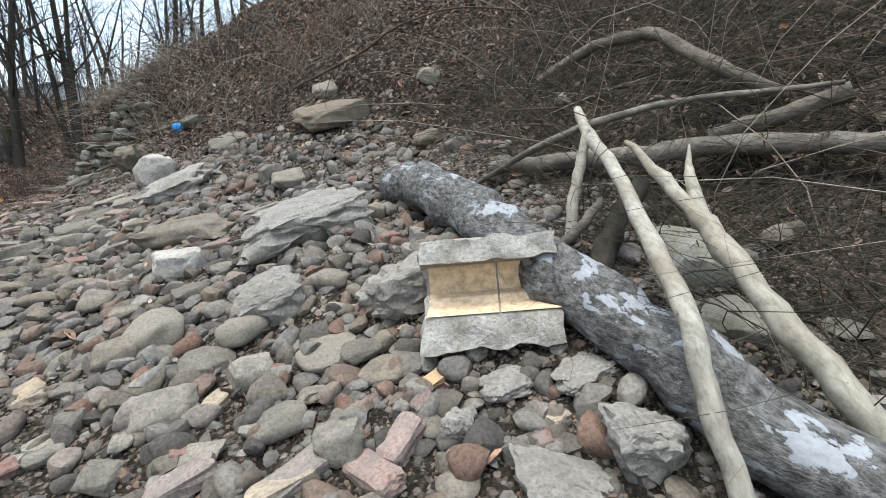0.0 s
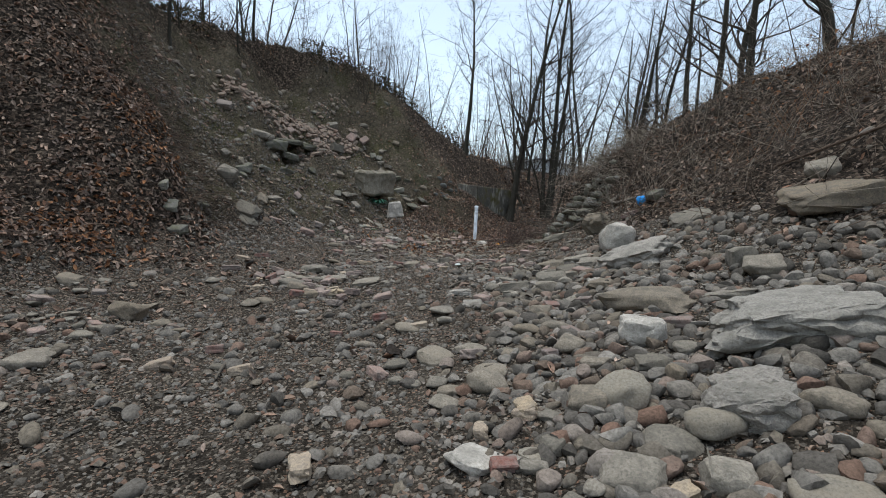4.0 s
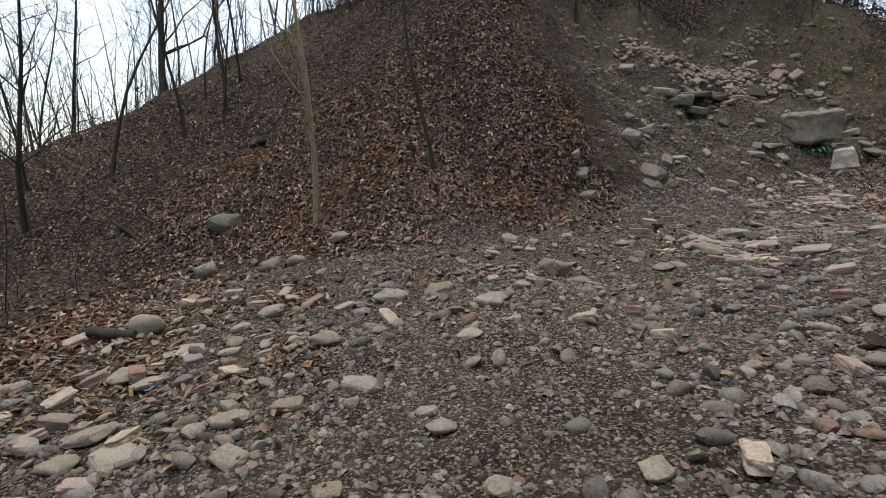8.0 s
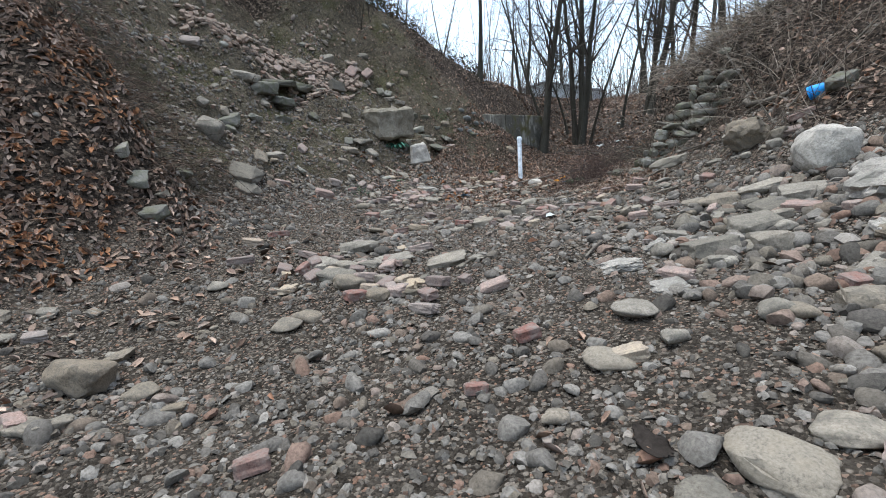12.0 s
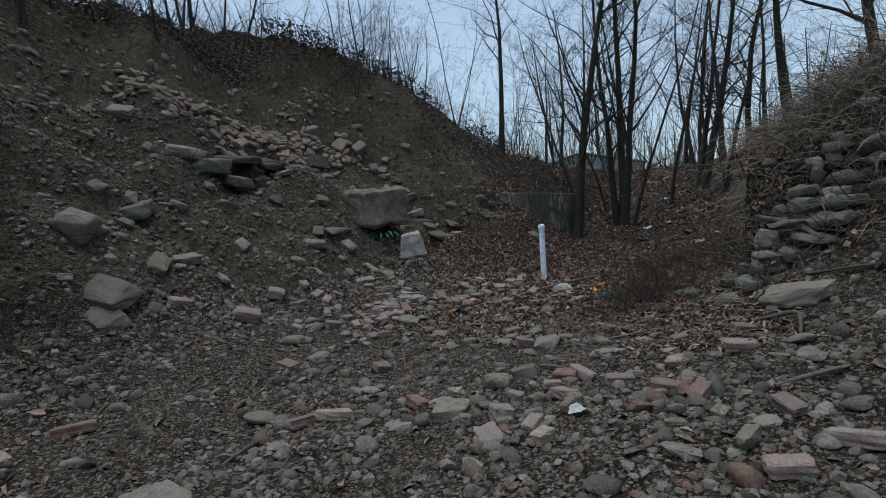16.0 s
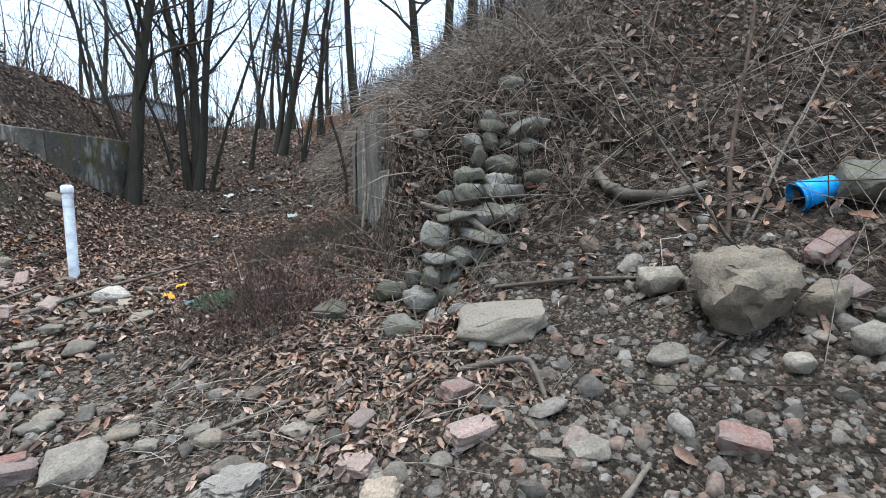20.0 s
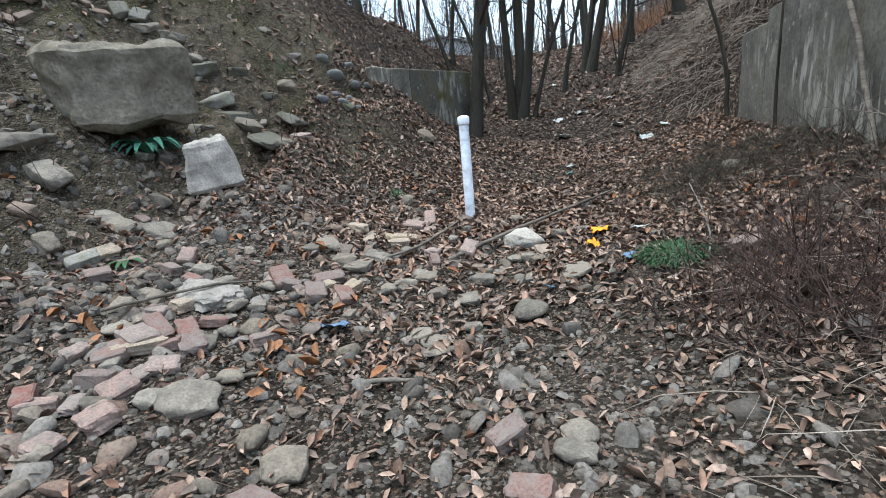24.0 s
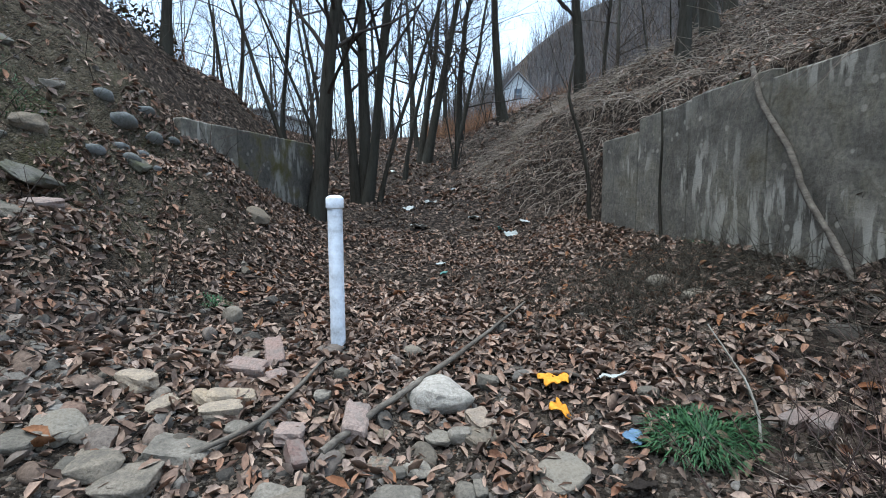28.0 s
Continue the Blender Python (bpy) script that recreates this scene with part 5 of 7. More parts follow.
# cloth and plastic litter
def sheet(name, label, category, x, y, size, crumple, seed, material, lift=0.02):
    bm = bmesh.new()
    bmesh.ops.create_grid(bm, x_segments=12, y_segments=10, size=0.5)
    shift = Vector((seed, seed * 2, 0))
    for v in list(bm.verts):
        edge = 0.5 * (0.72 + 0.35 * noise.noise(v.co.normalized() * 1.7 + shift))
        v.co *= min(1, edge / max(v.co.length, 1e-3)) if v.co.length > edge else 1
        v.co.x, v.co.y = v.co.x * size[0], v.co.y * size[1]
        v.co.z = crumple * (0.5 + noise.fractal(v.co * 7 + shift, 1.0, 2.0, 3))
    me = from_bm(bm, name, material, True)
    ob = tagged(new(name, me), label, category)
    ob.matrix_world = pose(x, y, ground(x, y) + lift, 0, 0, seed * 37)
    thick = ob.modifiers.new("thickness", "SOLIDIFY")
    thick.thickness = 0.004
    return ob


sheet("cloth", "crumpled orange cloth lying in the leaves", "cloth", 1.22, -0.72, (0.26, 0.16), 0.06, 3, ORANGE)
sheet("cloth", "crumpled orange cloth beside the first rag", "cloth", 1.18, -0.98, (0.16, 0.12), 0.055, 4, ORANGE)
sheet("rag", "dirty pale rag twisted on the leaves", "cloth", 1.5, -0.78, (0.2, 0.1), 0.05, 5, RAG)
sheet("plastic_scrap", "dark blue plastic scrap on the rubble", "litter", -0.32, -2.22, (0.24, 0.16), 0.05, 6, SCRAP_BLUE)
sheet("plastic_scrap", "small faded blue plastic scrap", "litter", 0.9, -1.58, (0.09, 0.07), 0.025, 7, SCRAP_BLUE)
sheet("plastic_scrap", "faded blue plastic scrap by the grass", "litter", 1.4, -1.25, (0.13, 0.11), 0.03, 8, SCRAP_BLUE)
sheet("plastic_scrap", "thin pale green plastic on the path", "litter", 0.86, 2.7, (0.16, 0.1), 0.04, 9, RAG)
sheet("plastic_scrap", "crumpled pale plastic on the path", "litter", 2.0, 3.9, (0.26, 0.18), 0.07, 10, RAG)
sheet("plastic_scrap", "crumpled pale plastic under the trees", "litter", 0.5, 6.2, (0.4, 0.2), 0.08, 11, RAG)
sheet("plastic_scrap", "blue-grey plastic scrap on the rubble", "litter", 1.75, -13.3, (0.2, 0.14), 0.05, 12, SCRAP_BLUE)
sheet("plastic_scrap", "blue plastic scrap among the stones", "litter", 2.2, -13.5, (0.14, 0.07), 0.04, 13, SCRAP_BLUE)
sheet("plastic_scrap", "black scrap of sheeting on the gravel", "litter", 3.95, -8.95, (0.22, 0.16), 0.04, 14, HOLLOW)
sheet("plastic_scrap", "black scrap of rubber at the pipe's foot", "litter", 1.3, -1.5, (0.2, 0.1), 0.06, 15, HOLLOW)
sheet("plastic_scrap", "blue-white wrapper between the bricks", "litter", 2.3, -5.0, (0.16, 0.1), 0.04, 16, RAG)
SEA = surface("sea_green_plastic", [(0.12, 0.3, 0.26)], grain=30, stain=8, rough_=0.5, relief=0.2, depth=0.003)
sheet("plastic_scrap", "dirty pale plastic bag on the path", "litter", 0.95, 7.05, (0.4, 0.24), 0.06, 20, RAG)
sheet("plastic_scrap", "crumpled white plastic on the path", "litter", 0.06, 11.95, (0.5, 0.22), 0.06, 21, RAG)
sheet("plastic_scrap", "small white scrap on the straw", "litter", 1.56, 8.42, (0.3, 0.16), 0.06, 22, RAG)
sheet("plastic_scrap", "torn pale plastic bag on the straw", "litter", 1.60, 5.04, (0.34, 0.2), 0.06, 23, RAG)
sheet("plastic_scrap", "torn pale plastic bag by the wall", "litter", 2.33, 4.42, (0.24, 0.16), 0.06, 24, RAG)
sheet("plastic_scrap", "grey torn sheeting beside the path", "litter", 0.64, 4.63, (0.4, 0.3), 0.06, 25, RAG)
sheet("plastic_scrap", "scrap of sea-green plastic on the straw", "litter", 1.88, 4.14, (0.14, 0.1), 0.06, 26, SEA)
sheet("plastic_scrap", "scrap of sea-green plastic on the leaves", "litter", 0.87, 2.30, (0.16, 0.1), 0.06, 27, SEA)
rod("edging_strip", "grey metal strip lying on the rubble", "litter", [(6.72, -11.25, ground(6.72, -11.25) + 0.06), (6.95, -11.18, ground(6.95, -11.18) + 0.09), (7.1, -11.2, ground(7.1, -11.2) + 0.06)], [0.014, 0.02, 0.01], SCRAP_BLUE, 5)


# buildings beyond the valley
SIDING = surface("white_siding", [(0.6, 0.62, 0.64), (0.66, 0.68, 0.7)], by="world", grain=20, stain=1, relief=0.2, depth=0.01)
ROOF = surface("grey_roof", [(0.2, 0.2, 0.21), (0.26, 0.26, 0.27)], by="world", grain=20, stain=1, relief=0.3, depth=0.01)
PANE = surface("window_glass", [(0.1, 0.13, 0.17)], grain=2, stain=1, rough_=0.1, relief=0.0, depth=0.001)


def house(x, y, z, turn, wide, deep, eave, ridge, label, windows):
    h = base("house", (x, y, z), label, "house")
    h.rotation_euler = (0, 0, radians(turn))
    bm = bmesh.new()
    a = [(-wide / 2, 0), (wide / 2, 0), (wide / 2, eave), (0, ridge), (-wide / 2, eave)]
    f, b = [bm.verts.new((p, 0, q)) for p, q in a], [bm.verts.new((p, deep, q)) for p, q in a]
    bm.faces.new(f)
    bm.faces.new(b[::-1])
    for i in range(5):
        bm.faces.new((f[i], f[(i + 1) % 5], b[(i + 1) % 5], b[i]))
    part("wall", from_bm(bm, "wall", SIDING), h)
    pitch = math.atan2(ridge - eave, wide / 2)
    run = math.hypot(wide / 2, ridge - eave) + 0.35
    for side in (-1, 1):
        part("roof", block("roof", ROOF, (run, deep + 0.6, 0.14), 1, 0.01, 0, 0), h, "grey shingle roof", pose(side * (wide / 4 + 0.12), deep / 2, (ridge + eave) / 2 + 0.02, 0, math.degrees(pitch) * side, 0))
    for wx, wz in windows:
        w = part("window", block("window", SIDING, (1.0, 0.1, 1.4), 1, 0.01, 0, 0), h, "", pose(wx, -0.03, wz))
        for k in (-1, 1):
            part("pane", block("pane", PANE, (0.8, 0.04, 0.56), 1, 0.005, 0, 0), w, "dark window pane", pose(0, -0.06, 0.31 * k))
    return h


house(12.75, 50, ground(12.75, 50) - 0.1, -14, 5.6, 8, 3.2, 6.3, "white gabled house on the hill behind the trees", ((0.0, 4.1), (1.5, 1.7), (-1.5, 1.7)))
house(-9.0, 29.5, 2.6, 18, 9, 6, 3.3, 4.4, "low pale building beyond the rim of the valley", ((-2, 1.8), (2, 1.8)))


# ---- rubble: stones and bricks, one by one ----
MOULDS = {
    "cobble": ([cobble("stone", STONE, 200 + i, (1, 1, 1), 0.17) if i % 2 else chunk("stone", STONE, 210 + i, (1, 1, 1), 30, 1, 0.03, 0.12) for i in range(8)], "stone", "rounded grey stone lying in the rubble"),
    "tan": ([cobble("stone", TAN_STONE, 220 + i, (1, 1, 1), 0.17) if i % 2 else chunk("stone", TAN_STONE, 225 + i, (1, 1, 1), 30, 1, 0.03, 0.12) for i in range(4)], "stone", "rounded tan stone lying in the rubble"),
    "sandstone": ([chunk("stone", TAN_STONE, 347, (1, 1, 1), 16, 2, 0.03, 0.25)], "stone", "flat-topped greenish sandstone boulder with worn edges"),
    "mossy": ([chunk("stone", MOSS_STONE, 230 + i, (1, 1, 1), 12) for i in range(3)], "stone", "mossy broken stone among the leaves"),
    "angular": ([chunk("stone", STONE, 240 + i, (1, 1, 1), 11, 2, 0.025, 0.3) for i in range(8)], "stone", "broken grey stone with sharp edges"),
    "lump": ([chunk("concrete_lump", CONCRETE, 260 + i, (1, 1, 1), 18, 3, 0.07, 0.3) for i in range(6)], "concrete", "rough lump of broken grey concrete"),
    "pale": ([chunk("stone", PALE_CONCRETE, 280 + i, (1, 1, 1), 26, 2, 0.035, 0.25) for i in range(4)], "stone", "pale squared boulder with worn edges"),
    "boulder": ([chunk("stone", STONE, 285, (1, 1, 1), 40, 3, 0.05, 0.1)], "stone", "rounded grey boulder with a rough chipped face"),
    "flat": ([chunk("slab", STONE, 290 + i, (1, 1, 1), 12, 2, 0.035, 0.45) for i in range(6)], "stone", "flat grey slab of stone"),
    "brick": ([block("brick", BRICK, (1, 1, 1), 300 + i, 0.09, 0.07, 0.25, 2.6) for i in range(4)], "brick", "weathered red brick lying loose"),
    "dusty": ([block("brick", surface("dusty_brick", [(0.26, 0.18, 0.15), (0.3, 0.225, 0.19), (0.23, 0.19, 0.165)], grain=80, stain=15, by="piece", spots=(0.16, 0.145, 0.13), dust=0.7), (1, 1, 1), 310 + i, 0.1, 0.09, 0.25, 2.6) for i in range(4)], "brick", "dusty grey-pink brick caked with mortar"),
    "tanbrick": ([block("brick", TAN_BRICK, (1, 1, 1), 320 + i, 0.1, 0.11, 0.25, 2.6) for i in range(4)], "brick", "broken tan brick lying loose"),
    "board": ([block("wood_piece", RAW_WOOD, (1, 1, 1), 330 + i, 0.04, 0.05, 0.3, 3.0) for i in range(2)], "wood", "short piece of weathered brown wood"),
}


def rest(kind, x, y, long, deep, tall, turn, lift=0.0, loose=None):
    """Sets one stone or brick on the ground."""
    moulds, category, label = MOULDS[kind]
    rng = random.Random(int(x * 131 + y * 977))
    me = rng.choice(moulds)
    n = lean(x, y)
    lay = Vector((0, 0, 1)).rotation_difference(n.lerp(Vector((0, 0, 1)), 0.3)).to_matrix().to_4x4()
    wobble = 16 if category == "brick" else 9
    stand = tall * 0.5 - tall * (0.2 if category == "brick" else 0.28)
    at = Matrix.Translation((x, y, ground(x, y) + stand + 0.006 + lift)) @ lay @ pose(0, 0, 0, rng.uniform(-wobble, wobble), rng.uniform(-wobble, wobble), turn) @ Matrix.Diagonal((long * 1.05, deep * 1.05, tall * 1.05, 1))
    if loose is not None:
        piece = me.copy()
        piece.transform(at)
        loose.from_mesh(piece)
        bpy.data.meshes.remove(piece)
        return None
    size = "large " if long > 0.45 else "small " if long < 0.12 else ""
    ob = tagged(new(me.name.split(".")[0], me), size + label, category, "loose " + {"stone": "stones", "brick": "bricks", "concrete": "concrete lumps", "wood": "wood"}[category])
    ob.matrix_world = at
    return ob


TUMBLED = surface("tumbled_brick", [(0.2, 0.125, 0.098), (0.24, 0.175, 0.14), (0.17, 0.142, 0.118), (0.27, 0.2, 0.145), (0.21, 0.18, 0.155), (0.23, 0.145, 0.11)], by="island", grain=80, stain=14, spots=(0.1, 0.085, 0.07), dust=0.4)
SMALL_STONE = surface("small_stones", [(0.112, 0.0969, 0.0772), (0.165, 0.144, 0.117), (0.224, 0.198, 0.162), (0.187, 0.149, 0.107), (0.202, 0.132, 0.0978), (0.269, 0.235, 0.193), (0.142, 0.125, 0.101)], by="island", grain=80, stain=14, relief=0.8, depth=0.01)


# the broad lumps of the heap, the white boulder and the slabs beside it
rest("lump", 6.62, -8.55, 0.9, 0.6, 0.27, 15, 0.02)
rest("pale", 4.92, -5.25, 0.46, 0.4, 0.42, 20, 0.03)
rest("lump", 5.25, -6.15, 0.85, 0.6, 0.3, -20)
rest("mossy", 8.35, -10.25, 0.5, 0.36, 0.28, 60, -0.08)
rest("mossy", 8.25, -10.65, 0.34, 0.26, 0.16, 20, -0.06)
rest("mossy", 5.2, -3.95, 0.3, 0.22, 0.18, 40)

# rubble heap below the fallen log
rest("angular", 6.65, -10.49, 0.19, 0.15, 0.16, -20)
rest("angular", 6.15, -10.29, 0.19, 0.15, 0.05, -18)
rest("angular", 5.83, -10.25, 0.16, 0.13, 0.07, -17)
rest("dusty", 6.50, -10.55, 0.24, 0.10, 0.07, 30)
rest("dusty", 6.12, -10.39, 0.23, 0.10, 0.07, 11)
rest("dusty", 6.75, -10.63, 0.21, 0.10, 0.07, -60)
rest("dusty", 6.87, -10.53, 0.17, 0.10, 0.07, 42)
rest("tanbrick", 6.46, -10.57, 0.20, 0.10, 0.07, 23)
rest("cobble", 6.99, -10.79, 0.15, 0.12, 0.04, 4)
rest("lump", 7.29, -10.92, 0.31, 0.23, 0.09, -22)
rest("lump", 7.08, -10.59, 0.14, 0.11, 0.13, -25)
rest("lump", 7.56, -10.94, 0.25, 0.19, 0.22, -22)
rest("cobble", 6.99, -10.51, 0.12, 0.10, 0.05, -20)
rest("tanbrick", 7.39, -10.72, 0.08, 0.05, 0.04, 19)
rest("brick", 7.29, -10.77, 0.08, 0.05, 0.04, -6)
rest("brick", 6.10, -10.25, 0.08, 0.05, 0.04, 9)
rest("brick", 5.22, -8.81, 0.15, 0.09, 0.07, -52)
rest("tanbrick", 5.37, -9.63, 0.13, 0.08, 0.06, -1)
rest("angular", 5.47, -9.60, 0.16, 0.12, 0.05, -19)
rest("tan", 5.53, -9.95, 0.13, 0.11, 0.04, -19)
rest("angular", 6.35, -6.86, 0.29, 0.23, 0.25, 5)

# heap and its foot
rest("lump", 7.04, -9.76, 0.39, 0.29, 0.28, 9)
rest("flat", 5.68, -7.71, 0.77, 0.50, 0.19, -19)
rest("pale", 5.79, -8.46, 0.36, 0.25, 0.23, 10)
rest("tan", 5.82, -9.36, 0.30, 0.24, 0.25, 12)
rest("angular", 5.67, -9.45, 0.25, 0.20, 0.14, 10)
rest("lump", 6.39, -9.42, 0.44, 0.33, 0.24, 2)
rest("tan", 6.25, -9.56, 0.25, 0.20, 0.16, 7)
rest("angular", 6.10, -9.69, 0.28, 0.23, 0.09, -15)
rest("cobble", 6.33, -9.93, 0.20, 0.16, 0.15, 6)
rest("angular", 5.99, -9.99, 0.28, 0.23, 0.13, 2)
rest("cobble", 6.44, -10.25, 0.24, 0.19, 0.09, 12)
rest("cobble", 6.71, -9.41, 0.24, 0.19, 0.11, -13)
rest("tan", 6.68, -9.93, 0.28, 0.23, 0.08, -18)
rest("angular", 6.81, -9.99, 0.20, 0.16, 0.09, -3)
rest("cobble", 6.90, -9.98, 0.13, 0.10, 0.08, 14)
rest("cobble", 7.01, -10.12, 0.21, 0.17, 0.06, -17)
rest("cobble", 6.87, -10.15, 0.22, 0.18, 0.06, -25)
rest("board", 7.07, -10.32, 0.20, 0.06, 0.03, 21)
rest("lump", 7.27, -10.49, 0.20, 0.15, 0.08, -10)
rest("lump", 7.55, -10.60, 0.26, 0.19, 0.07, 10)
rest("cobble", 6.70, -10.34, 0.18, 0.14, 0.06, 17)
rest("brick", 6.98, -10.41, 0.09, 0.05, 0.05, 28)
rest("brick", 5.45, -10.09, 0.12, 0.07, 0.06, 40)
rest("pale", 5.28, -10.07, 0.28, 0.20, 0.08, -4)
rest("tanbrick", 5.20, -9.83, 0.12, 0.07, 0.06, -63)
rest("cobble", 4.96, -9.28, 0.29, 0.23, 0.16, 3)
rest("tan", 4.33, -8.94, 0.32, 0.26, 0.11, -11)
rest("tanbrick", 6.18, -10.02, 0.11, 0.07, 0.05, 38)
rest("cobble", 6.57, -10.16, 0.14, 0.11, 0.05, -8)
rest("flat", 5.82, -5.09, 0.61, 0.40, 0.15, 4)
rest("flat", 7.12, -6.07, 0.99, 0.64, 0.25, 8)
rest("angular", 7.08, -5.28, 0.36, 0.29, 0.26, 6)
rest("angular", 7.91, -7.28, 0.28, 0.23, 0.17, 9)
rest("tan", 8.26, -6.20, 0.28, 0.22, 0.24, -6)
rest("angular", 8.02, -7.76, 0.21, 0.16, 0.15, -10)
rest("brick", 8.23, -8.12, 0.21, 0.10, 0.07, -31)
rest("cobble", 7.14, -8.53, 0.16, 0.13, 0.14, -7)
rest("flat", 6.97, -7.91, 0.30, 0.19, 0.07, 8)
rest("flat", 6.29, -7.58, 0.37, 0.24, 0.09, 17)
rest("angular", 6.52, -7.07, 0.35, 0.28, 0.19, 12)
rest("brick", 5.98, -8.20, 0.18, 0.10, 0.07, -4)
rest("brick", 5.24, -8.32, 0.20, 0.10, 0.07, -41)
rest("brick", 4.77, -7.44, 0.16, 0.10, 0.07, 50)
rest("cobble", 4.49, -7.83, 0.20, 0.16, 0.08, 2)
rest("cobble", 4.76, -7.74, 0.23, 0.18, 0.15, -5)
rest("flat", 4.12, -5.41, 0.42, 0.28, 0.11, -1)
rest("flat", 5.12, -6.83, 0.37, 0.24, 0.09, -26)
rest("brick", 7.14, -9.05, 0.14, 0.09, 0.07, 36)
rest("cobble", 6.05, -9.04, 0.12, 0.10, 0.11, -20)
rest("angular", 5.89, -8.88, 0.26, 0.21, 0.10, 10)
rest("cobble", 6.07, -8.65, 0.16, 0.13, 0.08, 20)
rest("angular", 5.56, -8.94, 0.18, 0.15, 0.09, -3)
rest("cobble", 5.31, -8.65, 0.24, 0.19, 0.14, -6)
rest("cobble", 4.82, -8.25, 0.27, 0.21, 0.11, -10)
rest("cobble", 3.70, -7.80, 0.29, 0.24, 0.08, -12)
rest("tan", 3.66, -8.37, 0.25, 0.20, 0.09, -8)
rest("tanbrick", 5.35, -9.57, 0.18, 0.10, 0.07, -53)
rest("cobble", 4.79, -9.54, 0.21, 0.16, 0.06, 10)
rest("cobble", 5.60, -9.86, 0.13, 0.10, 0.08, -25)
rest("cobble", 5.86, -10.12, 0.10, 0.08, 0.06, -1)
rest("angular", 5.57, -10.03, 0.14, 0.11, 0.06, 11)
rest("cobble", 7.17, -10.43, 0.08, 0.06, 0.07, -18)

# floor of the valley
rest("angular", 0.89, -9.52, 0.40, 0.32, 0.23, 8)
rest("cobble", 1.54, -10.52, 0.27, 0.21, 0.07, 10)
rest("dusty", 4.09, -9.34, 0.21, 0.10, 0.07, -32)
rest("tanbrick", 3.76, -8.31, 0.16, 0.10, 0.07, 26)
rest("dusty", 4.65, -8.91, 0.17, 0.10, 0.07, 78)
rest("brick", 3.12, -8.76, 0.11, 0.06, 0.05, 43)
rest("brick", 2.44, -9.56, 0.14, 0.09, 0.07, 55)
rest("tanbrick", 2.47, -10.05, 0.18, 0.10, 0.07, 42)
rest("cobble", 2.83, -9.79, 0.12, 0.10, 0.05, 45)
rest("tanbrick", 3.04, -9.73, 0.16, 0.10, 0.07, 38)
rest("angular", 3.92, -9.48, 0.12, 0.09, 0.05, 13)
rest("cobble", 4.11, -9.14, 0.19, 0.15, 0.05, 43)
rest("cobble", 3.78, -9.69, 0.13, 0.11, 0.04, 54)
rest("cobble", 4.62, -9.36, 0.16, 0.13, 0.07, 26)
rest("cobble", 4.75, -9.41, 0.16, 0.13, 0.05, 21)
rest("cobble", 4.55, -8.75, 0.25, 0.20, 0.07, 24)
rest("angular", 4.07, -6.75, 0.41, 0.33, 0.14, 27)
rest("flat", 4.91, -7.19, 0.23, 0.15, 0.06, 50)
rest("brick", 5.06, -7.32, 0.15, 0.09, 0.07, -13)
rest("cobble", 4.40, -7.84, 0.20, 0.16, 0.11, 45)
rest("cobble", 5.03, -8.13, 0.23, 0.19, 0.10, 28)
rest("cobble", 4.92, -8.82, 0.16, 0.13, 0.06, 21)
rest("cobble", 4.84, -8.76, 0.15, 0.12, 0.05, 17)
rest("tan", 4.91, -9.12, 0.23, 0.18, 0.08, 28)
rest("angular", -2.88, -5.87, 0.44, 0.35, 0.32, 43)
rest("angular", -0.53, -9.52, 0.30, 0.24, 0.14, 24)
rest("cobble", 0.30, -8.20, 0.20, 0.16, 0.08, 57)
rest("flat", 0.76, -7.38, 0.38, 0.25, 0.09, 9)
rest("flat", 1.15, -7.55, 0.41, 0.27, 0.10, 19)
rest("tanbrick", -0.56, -7.12, 0.24, 0.10, 0.07, 8)
rest("brick", -0.04, -7.69, 0.24, 0.10, 0.07, 49)
rest("dusty", 2.32, -7.97, 0.24, 0.10, 0.07, -16)
rest("brick", 3.17, -8.17, 0.14, 0.09, 0.07, 50)
rest("cobble", 1.48, -8.49, 0.24, 0.19, 0.08, 15)
rest("cobble", 1.53, -8.34, 0.22, 0.18, 0.08, 25)
rest("cobble", 3.95, -8.16, 0.16, 0.13, 0.07, 57)
rest("cobble", 3.55, -8.86, 0.13, 0.10, 0.05, 36)
rest("cobble", 1.28, -9.41, 0.20, 0.16, 0.07, 47)
rest("cobble", 1.14, -9.91, 0.18, 0.15, 0.06, 25)
rest("cobble", 4.34, -9.44, 0.11, 0.08, 0.05, 43)
rest("angular", 1.48, -5.20, 0.28, 0.22, 0.10, 9)
rest("cobble", 4.46, -9.41, 0.12, 0.10, 0.03, 16)
rest("angular", 4.43, -6.68, 0.33, 0.26, 0.17, 7)
rest("flat", 4.51, -5.85, 0.41, 0.26, 0.10, 46)
rest("cobble", 3.74, -6.68, 0.18, 0.14, 0.11, 34)

# foot of the leafy slope
rest("tan", 0.41, -14.09, 0.33, 0.27, 0.29, 95)
rest("mossy", -3.25, -13.87, 0.55, 0.44, 0.36, 52, -0.06)
rest("cobble", -1.40, -11.97, 0.30, 0.24, 0.15, 98)
rest("cobble", -2.02, -13.99, 0.35, 0.28, 0.22, 97)
rest("cobble", 1.91, -13.75, 0.31, 0.25, 0.11, 68)
rest("cobble", 2.03, -12.22, 0.26, 0.21, 0.12, 71)
rest("cobble", 3.01, -12.81, 0.26, 0.21, 0.07, 54)
rest("angular", 3.51, -12.72, 0.20, 0.16, 0.06, 57)
rest("tan", 3.22, -13.36, 0.29, 0.23, 0.09, 52)
rest("dusty", 1.14, -12.01, 0.24, 0.10, 0.07, 136)
rest("brick", 0.79, -12.33, 0.24, 0.10, 0.07, 115)
rest("tanbrick", 1.62, -11.62, 0.24, 0.10, 0.07, 17)
